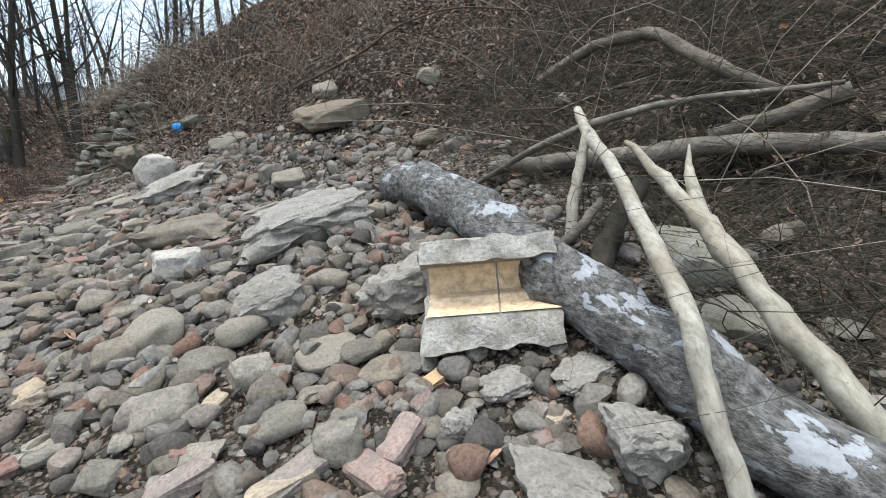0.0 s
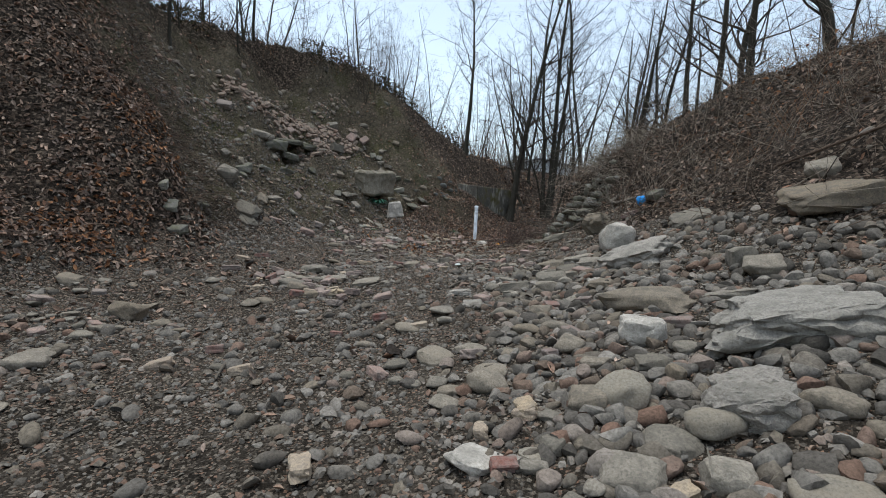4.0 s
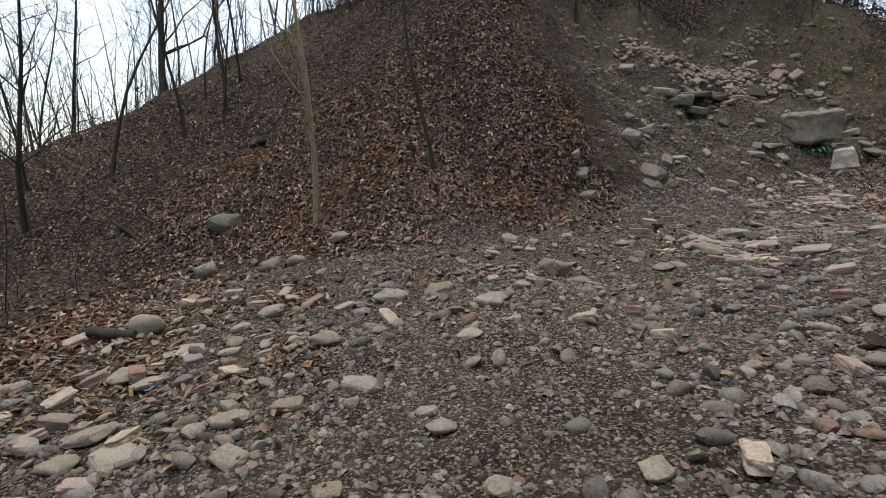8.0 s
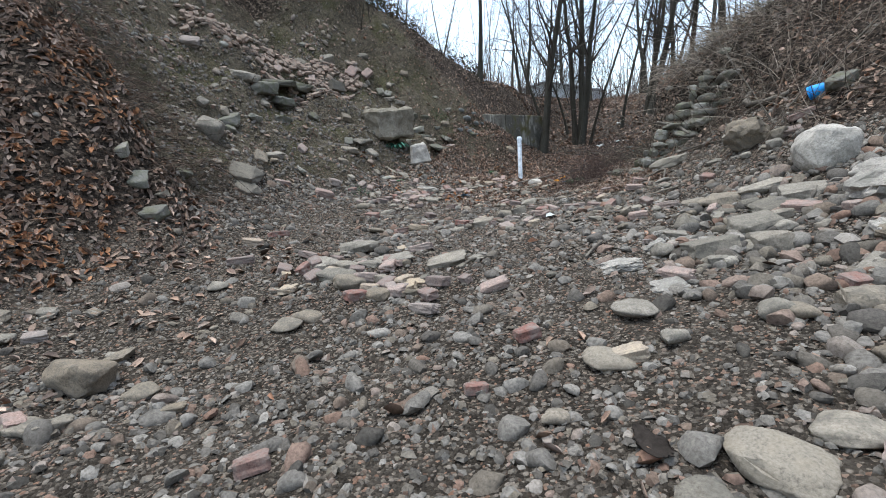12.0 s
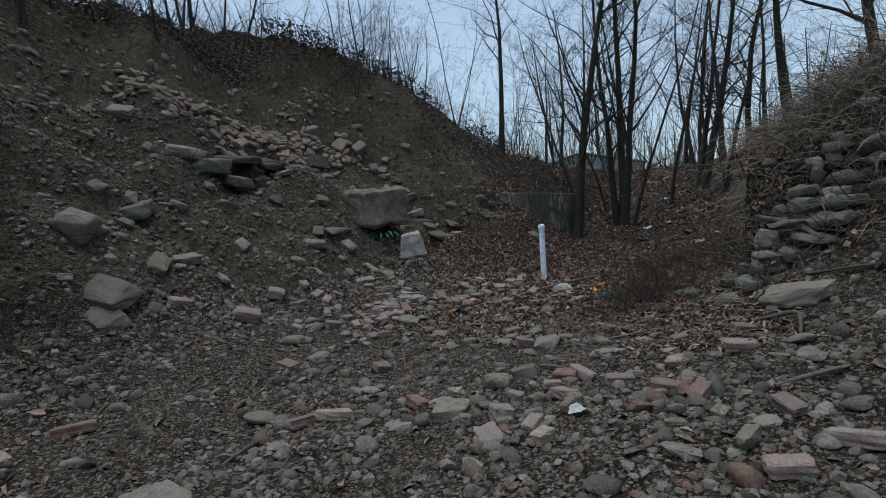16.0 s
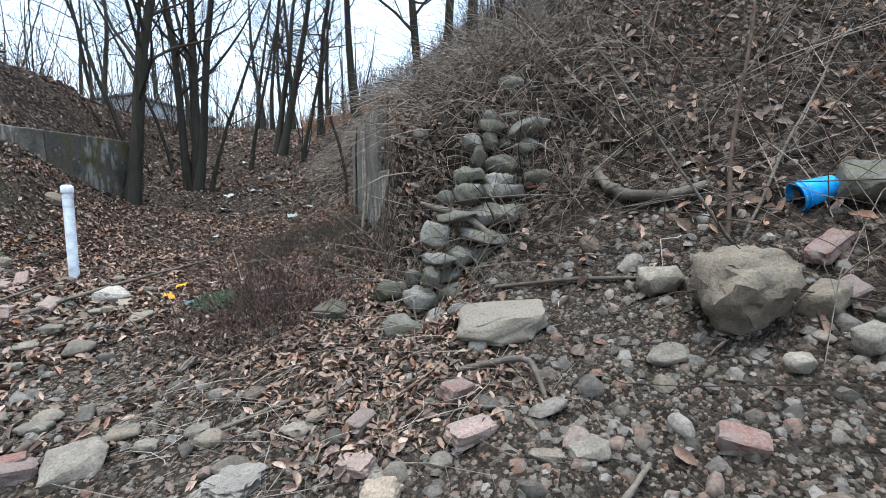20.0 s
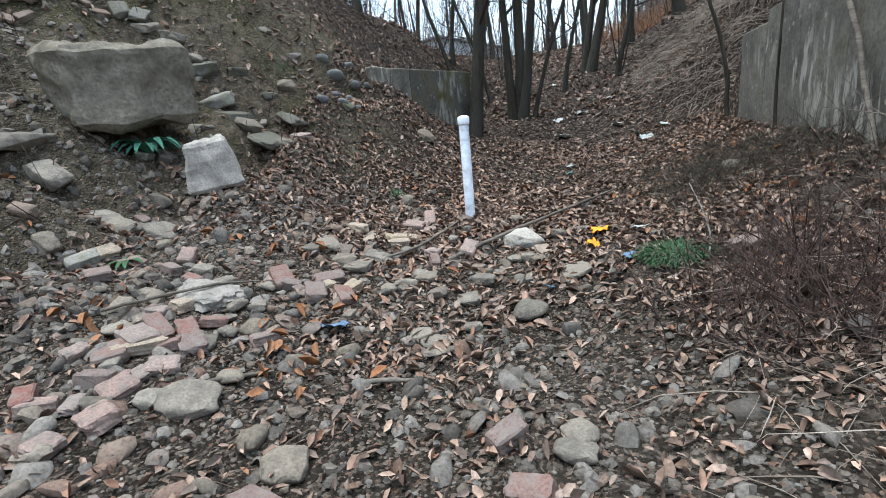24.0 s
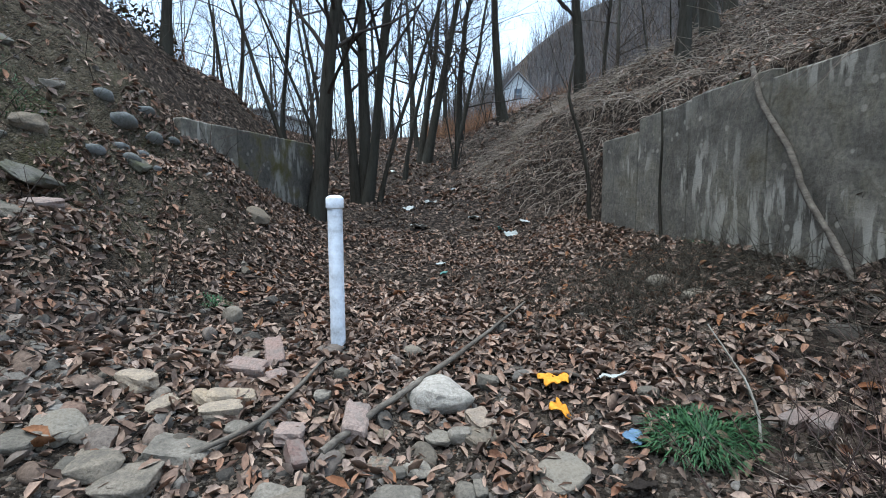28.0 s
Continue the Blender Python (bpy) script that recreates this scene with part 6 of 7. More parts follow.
rest("angular", 3.02, -12.46, 0.21, 0.17, 0.08, 80)
rest("cobble", 3.45, -11.66, 0.13, 0.11, 0.04, 60)
rest("angular", 4.22, -11.50, 0.15, 0.12, 0.05, 69)
rest("angular", 4.40, -10.86, 0.15, 0.12, 0.06, 92)
rest("tanbrick", 4.50, -10.44, 0.24, 0.10, 0.07, 139)
rest("cobble", 0.83, -12.76, 0.27, 0.21, 0.10, 76)
rest("flat", 1.04, -11.00, 0.37, 0.24, 0.09, 89)
rest("flat", 1.12, -11.54, 0.36, 0.23, 0.09, 71)
rest("cobble", 1.63, -10.62, 0.31, 0.25, 0.09, 66)
rest("cobble", 3.17, -13.65, 0.21, 0.17, 0.07, 80)
rest("tan", 2.09, -13.55, 0.26, 0.21, 0.07, 72)
rest("cobble", 2.88, -13.61, 0.31, 0.25, 0.09, 62)
rest("cobble", 3.96, -12.23, 0.15, 0.12, 0.04, 84)
rest("flat", 2.91, -11.99, 0.27, 0.17, 0.07, 60)
rest("cobble", -1.24, -12.59, 0.29, 0.23, 0.15, 100)
rest("cobble", -1.42, -12.96, 0.34, 0.27, 0.17, 58)
rest("cobble", 3.68, -11.63, 0.18, 0.15, 0.06, 81)
rest("cobble", 2.38, -11.06, 0.21, 0.17, 0.06, 86)

# middle of the floor
rest("flat", 0.78, -6.79, 0.48, 0.31, 0.12, 0)
rest("flat", 1.21, -7.19, 0.20, 0.13, 0.05, 11)
rest("flat", 1.37, -7.01, 0.39, 0.25, 0.10, 35)
rest("flat", 1.93, -6.94, 0.37, 0.24, 0.09, 29)
rest("brick", 2.35, -7.38, 0.12, 0.07, 0.06, -35)
rest("dusty", 2.64, -7.45, 0.21, 0.10, 0.07, 33)
rest("brick", 2.18, -7.70, 0.20, 0.10, 0.07, -34)
rest("dusty", 1.87, -7.74, 0.14, 0.08, 0.07, -37)
rest("cobble", 1.81, -7.85, 0.21, 0.17, 0.09, 0)
rest("brick", 1.68, -7.96, 0.17, 0.10, 0.07, 74)
rest("angular", 1.36, -7.66, 0.28, 0.23, 0.14, 41)
rest("brick", -0.60, -6.70, 0.24, 0.10, 0.07, 82)
rest("flat", -2.24, -5.83, 0.61, 0.40, 0.15, 27)
rest("flat", -2.06, -5.94, 0.48, 0.31, 0.12, 6)
rest("dusty", 3.88, -7.22, 0.22, 0.10, 0.07, -30)
rest("lump", 3.85, -7.39, 0.25, 0.19, 0.07, 20)
rest("angular", 4.36, -6.28, 0.38, 0.31, 0.16, 33)
rest("cobble", 3.87, -6.13, 0.20, 0.16, 0.12, 19)
rest("cobble", 4.32, -6.71, 0.18, 0.14, 0.06, 8)
rest("cobble", 4.19, -7.02, 0.11, 0.09, 0.07, 23)
rest("cobble", 4.06, -7.03, 0.13, 0.10, 0.04, 4)
rest("lump", 3.48, -7.06, 0.30, 0.23, 0.08, 41)
rest("dusty", 4.68, -6.04, 0.24, 0.10, 0.07, -28)
rest("angular", 4.72, -5.72, 0.40, 0.32, 0.11, -1)
rest("flat", 4.46, -5.39, 0.42, 0.27, 0.10, 25)
rest("angular", 4.63, -4.24, 0.20, 0.16, 0.18, 20)
rest("cobble", 4.34, -5.62, 0.18, 0.15, 0.09, -1)
rest("cobble", 3.02, -7.22, 0.09, 0.07, 0.05, 23)
rest("cobble", 2.18, -6.84, 0.15, 0.12, 0.06, 19)
rest("dusty", 4.06, -5.58, 0.11, 0.07, 0.06, 78)
rest("cobble", 1.02, -7.30, 0.24, 0.19, 0.07, 16)
rest("cobble", 1.01, -7.48, 0.21, 0.16, 0.06, 40)
rest("cobble", 0.27, -5.86, 0.26, 0.21, 0.07, 25)
rest("dusty", 1.47, -6.67, 0.23, 0.10, 0.07, 13)

# brick strewn stretch
rest("cobble", 1.51, -4.58, 0.22, 0.17, 0.13, 24)
rest("angular", 1.65, -4.38, 0.23, 0.19, 0.12, 34)
rest("brick", 1.69, -3.95, 0.10, 0.06, 0.05, -36)
rest("brick", 1.98, -4.33, 0.17, 0.10, 0.07, 2)
rest("dusty", 2.10, -4.28, 0.19, 0.10, 0.07, -21)
rest("brick", 2.42, -4.44, 0.18, 0.10, 0.07, 28)
rest("brick", 2.75, -4.54, 0.20, 0.10, 0.07, 12)
rest("brick", 2.95, -4.61, 0.16, 0.10, 0.07, 63)
rest("dusty", 2.12, -4.73, 0.18, 0.10, 0.07, -23)
rest("brick", 2.23, -4.94, 0.12, 0.07, 0.06, 80)
rest("brick", 1.14, -5.14, 0.21, 0.10, 0.07, -27)
rest("brick", 0.33, -4.62, 0.17, 0.10, 0.07, 81)
rest("brick", 1.66, -5.30, 0.11, 0.07, 0.06, -53)
rest("tanbrick", 1.32, -4.88, 0.12, 0.07, 0.06, -18)
rest("tanbrick", 0.73, -5.58, 0.24, 0.10, 0.07, 44)
rest("brick", 0.58, -5.71, 0.24, 0.10, 0.07, 79)
rest("dusty", 3.63, -5.11, 0.22, 0.10, 0.07, -29)
rest("tan", 3.29, -4.96, 0.12, 0.10, 0.04, 14)
rest("brick", 3.38, -4.83, 0.14, 0.09, 0.07, -48)
rest("angular", 3.86, -5.15, 0.21, 0.17, 0.06, -2)
rest("angular", 3.90, -5.32, 0.14, 0.11, 0.06, -2)
rest("tanbrick", 3.99, -5.34, 0.08, 0.05, 0.04, 68)
rest("dusty", 3.37, -5.36, 0.17, 0.10, 0.07, 17)
rest("flat", 2.94, -5.32, 0.20, 0.13, 0.05, -4)
rest("flat", 1.25, -5.45, 0.20, 0.13, 0.05, 39)
rest("tanbrick", 2.21, -5.33, 0.13, 0.08, 0.07, 75)
rest("cobble", -0.98, -4.60, 0.27, 0.21, 0.11, 35)
rest("angular", -0.39, -4.75, 0.23, 0.18, 0.10, -3)
rest("tanbrick", 2.74, -4.14, 0.13, 0.08, 0.07, -29)
rest("flat", 1.95, -5.52, 0.20, 0.13, 0.05, -6)
rest("cobble", 3.52, -5.11, 0.12, 0.10, 0.06, 10)
rest("brick", -0.41, -5.09, 0.24, 0.10, 0.07, -8)
rest("cobble", 0.62, -5.07, 0.17, 0.14, 0.06, 5)

# by the dry stone wall
rest("sandstone", 3.47, -3.42, 0.5, 0.38, 0.15, -28, 0.0)
rest("boulder", 4.35, -4.05, 0.42, 0.38, 0.42, -10)
rest("brick", 4.85, -4.07, 0.24, 0.10, 0.07, 15)
rest("brick", 4.72, -4.24, 0.24, 0.10, 0.07, 9)
rest("angular", 4.21, -3.73, 0.22, 0.17, 0.16, -17)
rest("dusty", 3.13, -4.00, 0.20, 0.10, 0.07, 22)
rest("angular", 3.50, -4.25, 0.19, 0.16, 0.05, -15)
rest("flat", 3.35, -4.24, 0.13, 0.08, 0.04, -24)
rest("brick", 3.98, -4.49, 0.15, 0.09, 0.07, -43)
rest("brick", 2.70, -3.73, 0.13, 0.08, 0.06, 47)
rest("brick", 3.14, -3.74, 0.16, 0.09, 0.07, 38)
rest("cobble", 2.02, -3.48, 0.14, 0.12, 0.07, 1)
rest("lump", 2.18, -3.86, 0.27, 0.20, 0.08, -30)
rest("cobble", 0.79, -1.83, 0.23, 0.18, 0.12, 7)
rest("angular", 1.45, -3.46, 0.32, 0.26, 0.09, 4)
rest("brick", 1.23, -3.47, 0.17, 0.10, 0.07, 28)
rest("flat", 2.42, -3.63, 0.15, 0.10, 0.04, -31)
rest("flat", 2.51, -3.59, 0.12, 0.08, 0.04, 8)
rest("mossy", 2.61, -2.44, 0.24, 0.19, 0.13, -30)
rest("cobble", 4.34, -4.38, 0.11, 0.09, 0.07, -7)
rest("cobble", 4.02, -4.04, 0.18, 0.14, 0.05, -25)
rest("cobble", 4.51, -4.34, 0.09, 0.07, 0.04, -5)
rest("angular", 4.59, -4.46, 0.15, 0.12, 0.14, 2)
rest("cobble", 2.98, -4.07, 0.10, 0.08, 0.04, -1)
rest("cobble", 1.10, -3.02, 0.17, 0.14, 0.05, -2)

# before the pipe
rest("brick", 0.84, -2.96, 0.15, 0.09, 0.07, 49)
rest("brick", 1.19, -3.42, 0.14, 0.08, 0.07, 18)
rest("brick", 0.96, -3.22, 0.15, 0.09, 0.07, -10)
rest("tan", 0.28, -2.18, 0.16, 0.13, 0.05, 17)
rest("cobble", 1.59, -3.29, 0.17, 0.13, 0.05, 37)
rest("cobble", -0.61, -3.05, 0.29, 0.23, 0.08, 32)
rest("tan", -0.57, -2.83, 0.14, 0.11, 0.07, -6)
rest("cobble", -0.77, -3.10, 0.16, 0.13, 0.06, 35)
rest("cobble", 0.96, -3.43, 0.22, 0.17, 0.06, 21)
rest("cobble", 0.58, -3.48, 0.15, 0.12, 0.07, 34)
rest("cobble", 1.95, -3.38, 0.13, 0.10, 0.05, 9)
rest("cobble", 1.74, -3.42, 0.11, 0.09, 0.05, 4)
rest("cobble", 1.11, -2.92, 0.15, 0.12, 0.06, 11)
rest("brick", 0.05, -3.46, 0.23, 0.10, 0.07, -23)
rest("cobble", 0.02, -3.25, 0.20, 0.16, 0.08, 17)

# bank by the block
rest("lump", -1.25, -2.16, 0.44, 0.33, 0.12, 14)
rest("tanbrick", -1.30, -2.32, 0.17, 0.10, 0.07, 83)
rest("brick", -1.26, -2.59, 0.22, 0.10, 0.07, -25)
rest("brick", -1.07, -2.56, 0.23, 0.10, 0.07, -36)
rest("tanbrick", -1.21, -2.76, 0.24, 0.10, 0.07, 54)
rest("brick", -0.64, -2.45, 0.15, 0.09, 0.07, 56)
rest("cobble", -0.81, -2.33, 0.20, 0.16, 0.07, 5)
rest("cobble", -0.98, -2.60, 0.22, 0.17, 0.06, 22)
rest("brick", -0.71, -1.59, 0.21, 0.10, 0.07, 39)
rest("tan", 0.20, -2.14, 0.15, 0.12, 0.07, 38)
rest("brick", 0.55, -1.65, 0.09, 0.05, 0.05, 59)
rest("angular", 0.36, -1.63, 0.17, 0.14, 0.06, 31)
rest("cobble", 0.48, -2.00, 0.11, 0.09, 0.05, 31)
rest("tan", 0.89, -1.92, 0.10, 0.08, 0.03, 5)
rest("tan", 1.05, -1.37, 0.22, 0.18, 0.06, 37)
rest("tanbrick", -2.23, -2.10, 0.24, 0.10, 0.07, 81)
rest("cobble", -2.04, -2.10, 0.11, 0.09, 0.10, -3)
rest("cobble", -2.03, -1.98, 0.15, 0.12, 0.10, 20)
rest("cobble", -2.28, -1.51, 0.35, 0.28, 0.10, 11)
rest("cobble", -2.57, -1.72, 0.29, 0.24, 0.08, 34)
rest("tan", -2.50, -1.74, 0.29, 0.23, 0.11, 32)
rest("brick", -2.40, -1.56, 0.11, 0.07, 0.06, -9)
rest("cobble", -1.57, -1.87, 0.15, 0.12, 0.09, 30)
rest("brick", -1.76, -1.97, 0.15, 0.09, 0.07, -17)
rest("cobble", -1.07, -1.82, 0.13, 0.10, 0.05, 12)
rest("flat", -0.46, -1.52, 0.10, 0.07, 0.04, -3)
rest("cobble", 0.78, -1.03, 0.16, 0.13, 0.05, 24)
rest("cobble", 0.32, -2.29, 0.14, 0.11, 0.04, 10)
rest("cobble", -1.48, -2.67, 0.17, 0.14, 0.05, 35)

# round the pipe
rest("dusty", -0.44, -0.43, 0.22, 0.10, 0.07, -19)
rest("dusty", -0.34, -0.25, 0.23, 0.10, 0.07, -69)
rest("dusty", -0.27, -0.48, 0.11, 0.07, 0.05, 47)
rest("tanbrick", -0.86, -0.75, 0.18, 0.10, 0.07, -23)
rest("tanbrick", -0.42, -0.87, 0.17, 0.10, 0.07, 17)
rest("tanbrick", -0.42, -0.74, 0.21, 0.10, 0.07, 7)
rest("tanbrick", -0.54, -0.76, 0.14, 0.08, 0.07, -38)
rest("tanbrick", -0.68, -0.88, 0.12, 0.07, 0.06, 47)
rest("angular", -0.76, -1.25, 0.24, 0.19, 0.08, 0)
rest("angular", -0.60, -1.32, 0.23, 0.19, 0.07, 0)
rest("angular", -0.50, -1.15, 0.26, 0.20, 0.07, -4)
rest("pale", 0.62, -0.72, 0.34, 0.24, 0.15, 0)
rest("cobble", 0.77, -0.85, 0.13, 0.10, 0.04, -14)
rest("angular", 0.89, -0.57, 0.13, 0.10, 0.11, -16)
rest("tan", 0.59, -1.02, 0.13, 0.10, 0.04, -14)
rest("cobble", 0.69, -1.02, 0.12, 0.09, 0.07, 19)
rest("cobble", 0.49, -1.20, 0.13, 0.10, 0.05, -21)
rest("brick", -0.01, -1.18, 0.12, 0.07, 0.06, -65)
rest("tan", -0.78, 0.30, 0.14, 0.11, 0.13, -19)
rest("brick", 2.02, -1.36, 0.11, 0.07, 0.06, 5)
rest("brick", 2.07, -1.43, 0.12, 0.07, 0.06, 33)
rest("cobble", 1.60, -0.97, 0.10, 0.08, 0.06, 16)
rest("tan", 2.36, 0.38, 0.17, 0.14, 0.15, -22)
rest("tan", 2.44, 0.04, 0.16, 0.13, 0.07, -13)
rest("tan", -0.98, -1.11, 0.21, 0.17, 0.08, -27)
rest("angular", -1.05, -1.23, 0.17, 0.14, 0.06, -1)
rest("angular", -1.21, 2.37, 0.31, 0.25, 0.12, -29)
rest("tan", 0.48, -0.18, 0.12, 0.10, 0.08, -8)
rest("cobble", -0.84, -1.27, 0.11, 0.09, 0.05, -2)
rest("cobble", -0.31, -0.99, 0.11, 0.09, 0.05, 1)
rest("cobble", 0.09, -0.49, 0.09, 0.08, 0.07, -16)
rest("cobble", 0.02, -0.72, 0.09, 0.07, 0.05, 7)

# bricks tumbled down the high ledge of the scar
rng = random.Random(17)
fan, bank, small = bmesh.new(), bmesh.new(), bmesh.new()
for i in range(340):
    u, v = rng.random(), rng.random() ** 1.4
    x, y = -6.0 + 1.35 * u ** 0.8 + 1.0 * v * (1 - abs(2 * u - 1) * 0.6), -4.25 + 4.1 * u + rng.uniform(-0.2, 0.2)
    k = rng.uniform(0.75, 1.15)
    rest(rng.choice(("dusty", "dusty", "brick", "tanbrick", "dusty", "angular")), x, y, 0.17 * k, 0.1 * k, 0.07 * k, rng.uniform(0, 180), rng.uniform(0, 0.05), fan)
# stones left standing out of the bare bank
for i in range(140):
    x, y = rng.uniform(-5.4, -1.9), rng.uniform(-6.6, 1.8)
    l = 0.07 + 0.26 * rng.random() ** 2
    rest(rng.choice(("angular", "flat", "mossy", "mossy", "dusty")), x, y, l, l * 0.75, l * 0.45, rng.uniform(0, 180), 0, None if l > 0.18 else bank)
# bricks and soil lumps left on top of the great block
for i in range(9):
    u, v = rng.uniform(-0.5, 0.5), rng.uniform(-0.3, 0.1)
    ob = tagged(new("brick", rng.choice(MOULDS["dusty"][0])), "broken brick lying on top of the concrete block", "brick", "loose bricks")
    ob.matrix_world = pose(-3.06 + 0.29 * u - 0.95 * v, -0.85 + 0.95 * u + 0.29 * v, 1.83, rng.uniform(-8, 8), rng.uniform(-8, 8), rng.uniform(0, 180)) @ Matrix.Diagonal((0.2, 0.1, rng.uniform(0.05, 0.08), 1))

# drifts of broken stones and bricks, each piece loose
for cx, cy, rx, ry, count, kinds in (
        (1.4, -13.6, 2.3, 1.2, 120, ("tan", "dusty", "flat", "cobble", "angular", "tanbrick", "tan", "brick")), (1.3, -7.35, 1.05, 0.75, 60, ("dusty", "flat", "angular", "brick", "flat", "cobble", "tanbrick")),
        (-1.15, -2.15, 0.9, 0.8, 44, ("brick", "dusty", "cobble", "tan", "angular", "tanbrick", "brick")), (-1.3, -3.6, 0.9, 0.8, 45, ("dusty", "flat", "brick", "angular")), (2.2, -4.7, 1.3, 0.8, 45, ("angular", "cobble", "dusty", "flat")),
        (0.4, -1.35, 0.8, 0.5, 22, ("dusty", "tan", "cobble", "angular", "tanbrick")), (0.6, -9.6, 1.2, 1.0, 40, ("angular", "flat", "cobble", "dusty")), (4.4, -6.3, 0.9, 0.8, 50, ("angular", "lump", "flat", "cobble", "dusty"))):
    for i in range(count):
        a, r = rng.uniform(0, 6.283), rng.random() ** 0.6
        l = 0.05 + 0.15 * rng.random() ** 2
        kind = rng.choice(kinds)
        if kind in ("brick", "dusty", "tanbrick"):
            l = rng.uniform(0.08, 0.2)
        rest(kind, cx + rx * r * math.cos(a), cy + ry * r * math.sin(a), l, l * rng.uniform(0.5, 0.85), l * rng.uniform(0.3, 0.55), rng.uniform(0, 180), 0, small if l < 0.1 else None)
tagged(new("tumbled_bricks", from_bm(fan, "tumbled_bricks", TUMBLED)), "fan of dusty broken bricks tumbled down the high ledge", "bricks", kind="stuff")
tagged(new("bank_rubble", from_bm(bank, "bank_rubble", SMALL_STONE)), "small broken stones standing out of the bare bank", "rubble", kind="stuff")
tagged(new("small_rubble", from_bm(small, "small_rubble", SMALL_STONE)), "small broken stones and brick bits lying loose", "rubble", kind="stuff")


# ---- loose cover: grit, leaves, straw, brush ----
def pick(rng, n, x0, x1, y0, y1, chance):
    x, y = rng.uniform(x0, x1, n), rng.uniform(y0, y1, n)
    keep = rng.uniform(0, 1, n) < chance(x, y)
    return x[keep], y[keep]


def sharpened(me, degrees):
    """Keeps the edges that turn by more than this."""
    me.set_sharp_from_angle(angle=radians(degrees))
    return me


def small_pebble(seed):
    v = np.array([(math.cos(a), math.sin(a), 0) for a in np.arange(6) * 1.047]) * 0.5
    v = np.concatenate([v * [1, 1, 0] + [0, 0, -0.12], v * 0.72 + [0, 0, 0.34], [[0, 0, 0.46]]])
    v = v + np.random.default_rng(seed).uniform(-0.13, 0.13, v.shape)
    f = [(i, (i + 1) % 6, 6 + (i + 1) % 6) for i in range(6)] + [(i, 6 + (i + 1) % 6, 6 + i) for i in range(6)] + [(6 + i, 6 + (i + 1) % 6, 12) for i in range(6)]
    return v, f


def big_pebble(seed):
    """A stone with a few broken faces, its middle at the origin."""
    bm = bmesh.new()
    bmesh.ops.create_icosphere(bm, subdivisions=2, radius=0.5)
    rng, shift = random.Random(seed), Vector((seed * 1.7, seed * 0.9, seed * 2.3))
    cuts = [(Vector((rng.gauss(0, 1), rng.gauss(0, 1), rng.gauss(0, 1))).normalized(), rng.uniform(0.24, 0.42)) for _ in range(7)]
    for v in bm.verts:
        p = v.co * (1 + 0.25 * noise.noise(v.co * 2.2 + shift))
        for way, out in cuts:
            over = p.dot(way) - out
            if over > 0:
                p -= way * over * 0.85
        v.co = p + Vector((0, 0, 0.12))
    v, f = np.array([q.co[:] for q in bm.verts]), [tuple(q.index for q in face.verts) for face in bm.faces]
    bm.free()
    return v, f


def pebbles(name, label, seed, n, x0, x1, y0, y1, sizes, chance, material, sunk=0.25, flat=(0.4, 0.8)):
    """Small stones in a few shapes, too many to count."""
    rng = np.random.default_rng(seed)
    x, y = pick(rng, n, x0, x1, y0, y1, chance)
    s = Soup()
    kind = rng.integers(0, 6, len(x))
    nrm = slope_at(x, y)
    z = height(x, y)
    for k in range(6):
        m = kind == k
        v, f = big_pebble(seed * 9 + k) if sizes[1] > 0.12 else small_pebble(seed * 9 + k)
        size = np.exp(rng.uniform(np.log(sizes[0]), np.log(sizes[1]), m.sum()))
        dims = np.stack([size, size * rng.uniform(0.6, 0.95, len(size)), size * rng.uniform(*flat, len(size))], 1)
        at = np.stack([x[m], y[m], z[m] + dims[:, 2] * (0.16 - sunk * 0.5)], 1)
        scatter(s, v, f, at, turns(rng, m.sum(), 0.3, nrm[m]), dims)
    return tagged(new(name, sharpened(s.mesh(name, material), 42)), label, "gravel", kind="stuff")


def bare(x, y):
    clump = step(-0.45, 0.35, value_noise(x * 1.3, y * 1.3, 31) + 0.5 * value_noise(x * 3.1, y * 3.1, 32))
    return (1 - 0.9 * litter(x, y)) * (0.5 + 0.5 * clump)


def lanes(x, y):
    """Coarser stones lie in drifts."""
    heap = step(0.2, 1.6, x - EAST_X(y) + 1.6) * step(-3.5, -5, y)
    return np.clip(bare(x, y) * (0.35 + 0.75 * step(-0.1, 0.45, value_noise(x * 0.8, y * 0.8, 33)) + heap), 0, 1)


pebbles("gravel", "grey and brown gravel with bits of brick", 1, 36000, -2, 8.5, -14.6, 0.3, (0.016, 0.05), bare, PEBBLE, 0.3)
pebbles("coarse_gravel", "rounded and broken grey stones lying loose", 2, 41000, -2.5, 8.5, -15, 0.8, (0.032, 0.09), lanes, PEBBLE, 0.28, flat=(0.35, 0.75))
pebbles("large_gravel", "fist-sized grey stones lying loose", 7, 2600, -2.5, 9.0, -15, 0.8, (0.1, 0.19), lanes, PEBBLE, flat=(0.35, 0.7))
pebbles("heap_stones", "stones piled on the rubble heap", 10, 2600, 3.8, 7.6, -12.2, -5.0, (0.08, 0.2), lambda x, y: step(-0.2, 0.8, x - EAST_X(y) + 0.9) * (1 - litter(x, y)), PEBBLE, flat=(0.4, 0.75))
pebbles("scree", "pale rubble on the eroded bank", 3, 28000, -7.2, -1, -7.5, 3, (0.025, 0.115), lambda x, y: 0.9 * (1 - litter(x, y)) * step(0, 0.4, WEST_X(y) - x), PEBBLE)
SCREE_BRICK = surface("tumbled_bricks", [(0.176, 0.112, 0.084), (0.216, 0.16, 0.124), (0.16, 0.136, 0.116), (0.24, 0.2, 0.156), (0.2, 0.188, 0.168)], by="island", grain=60, stain=9)
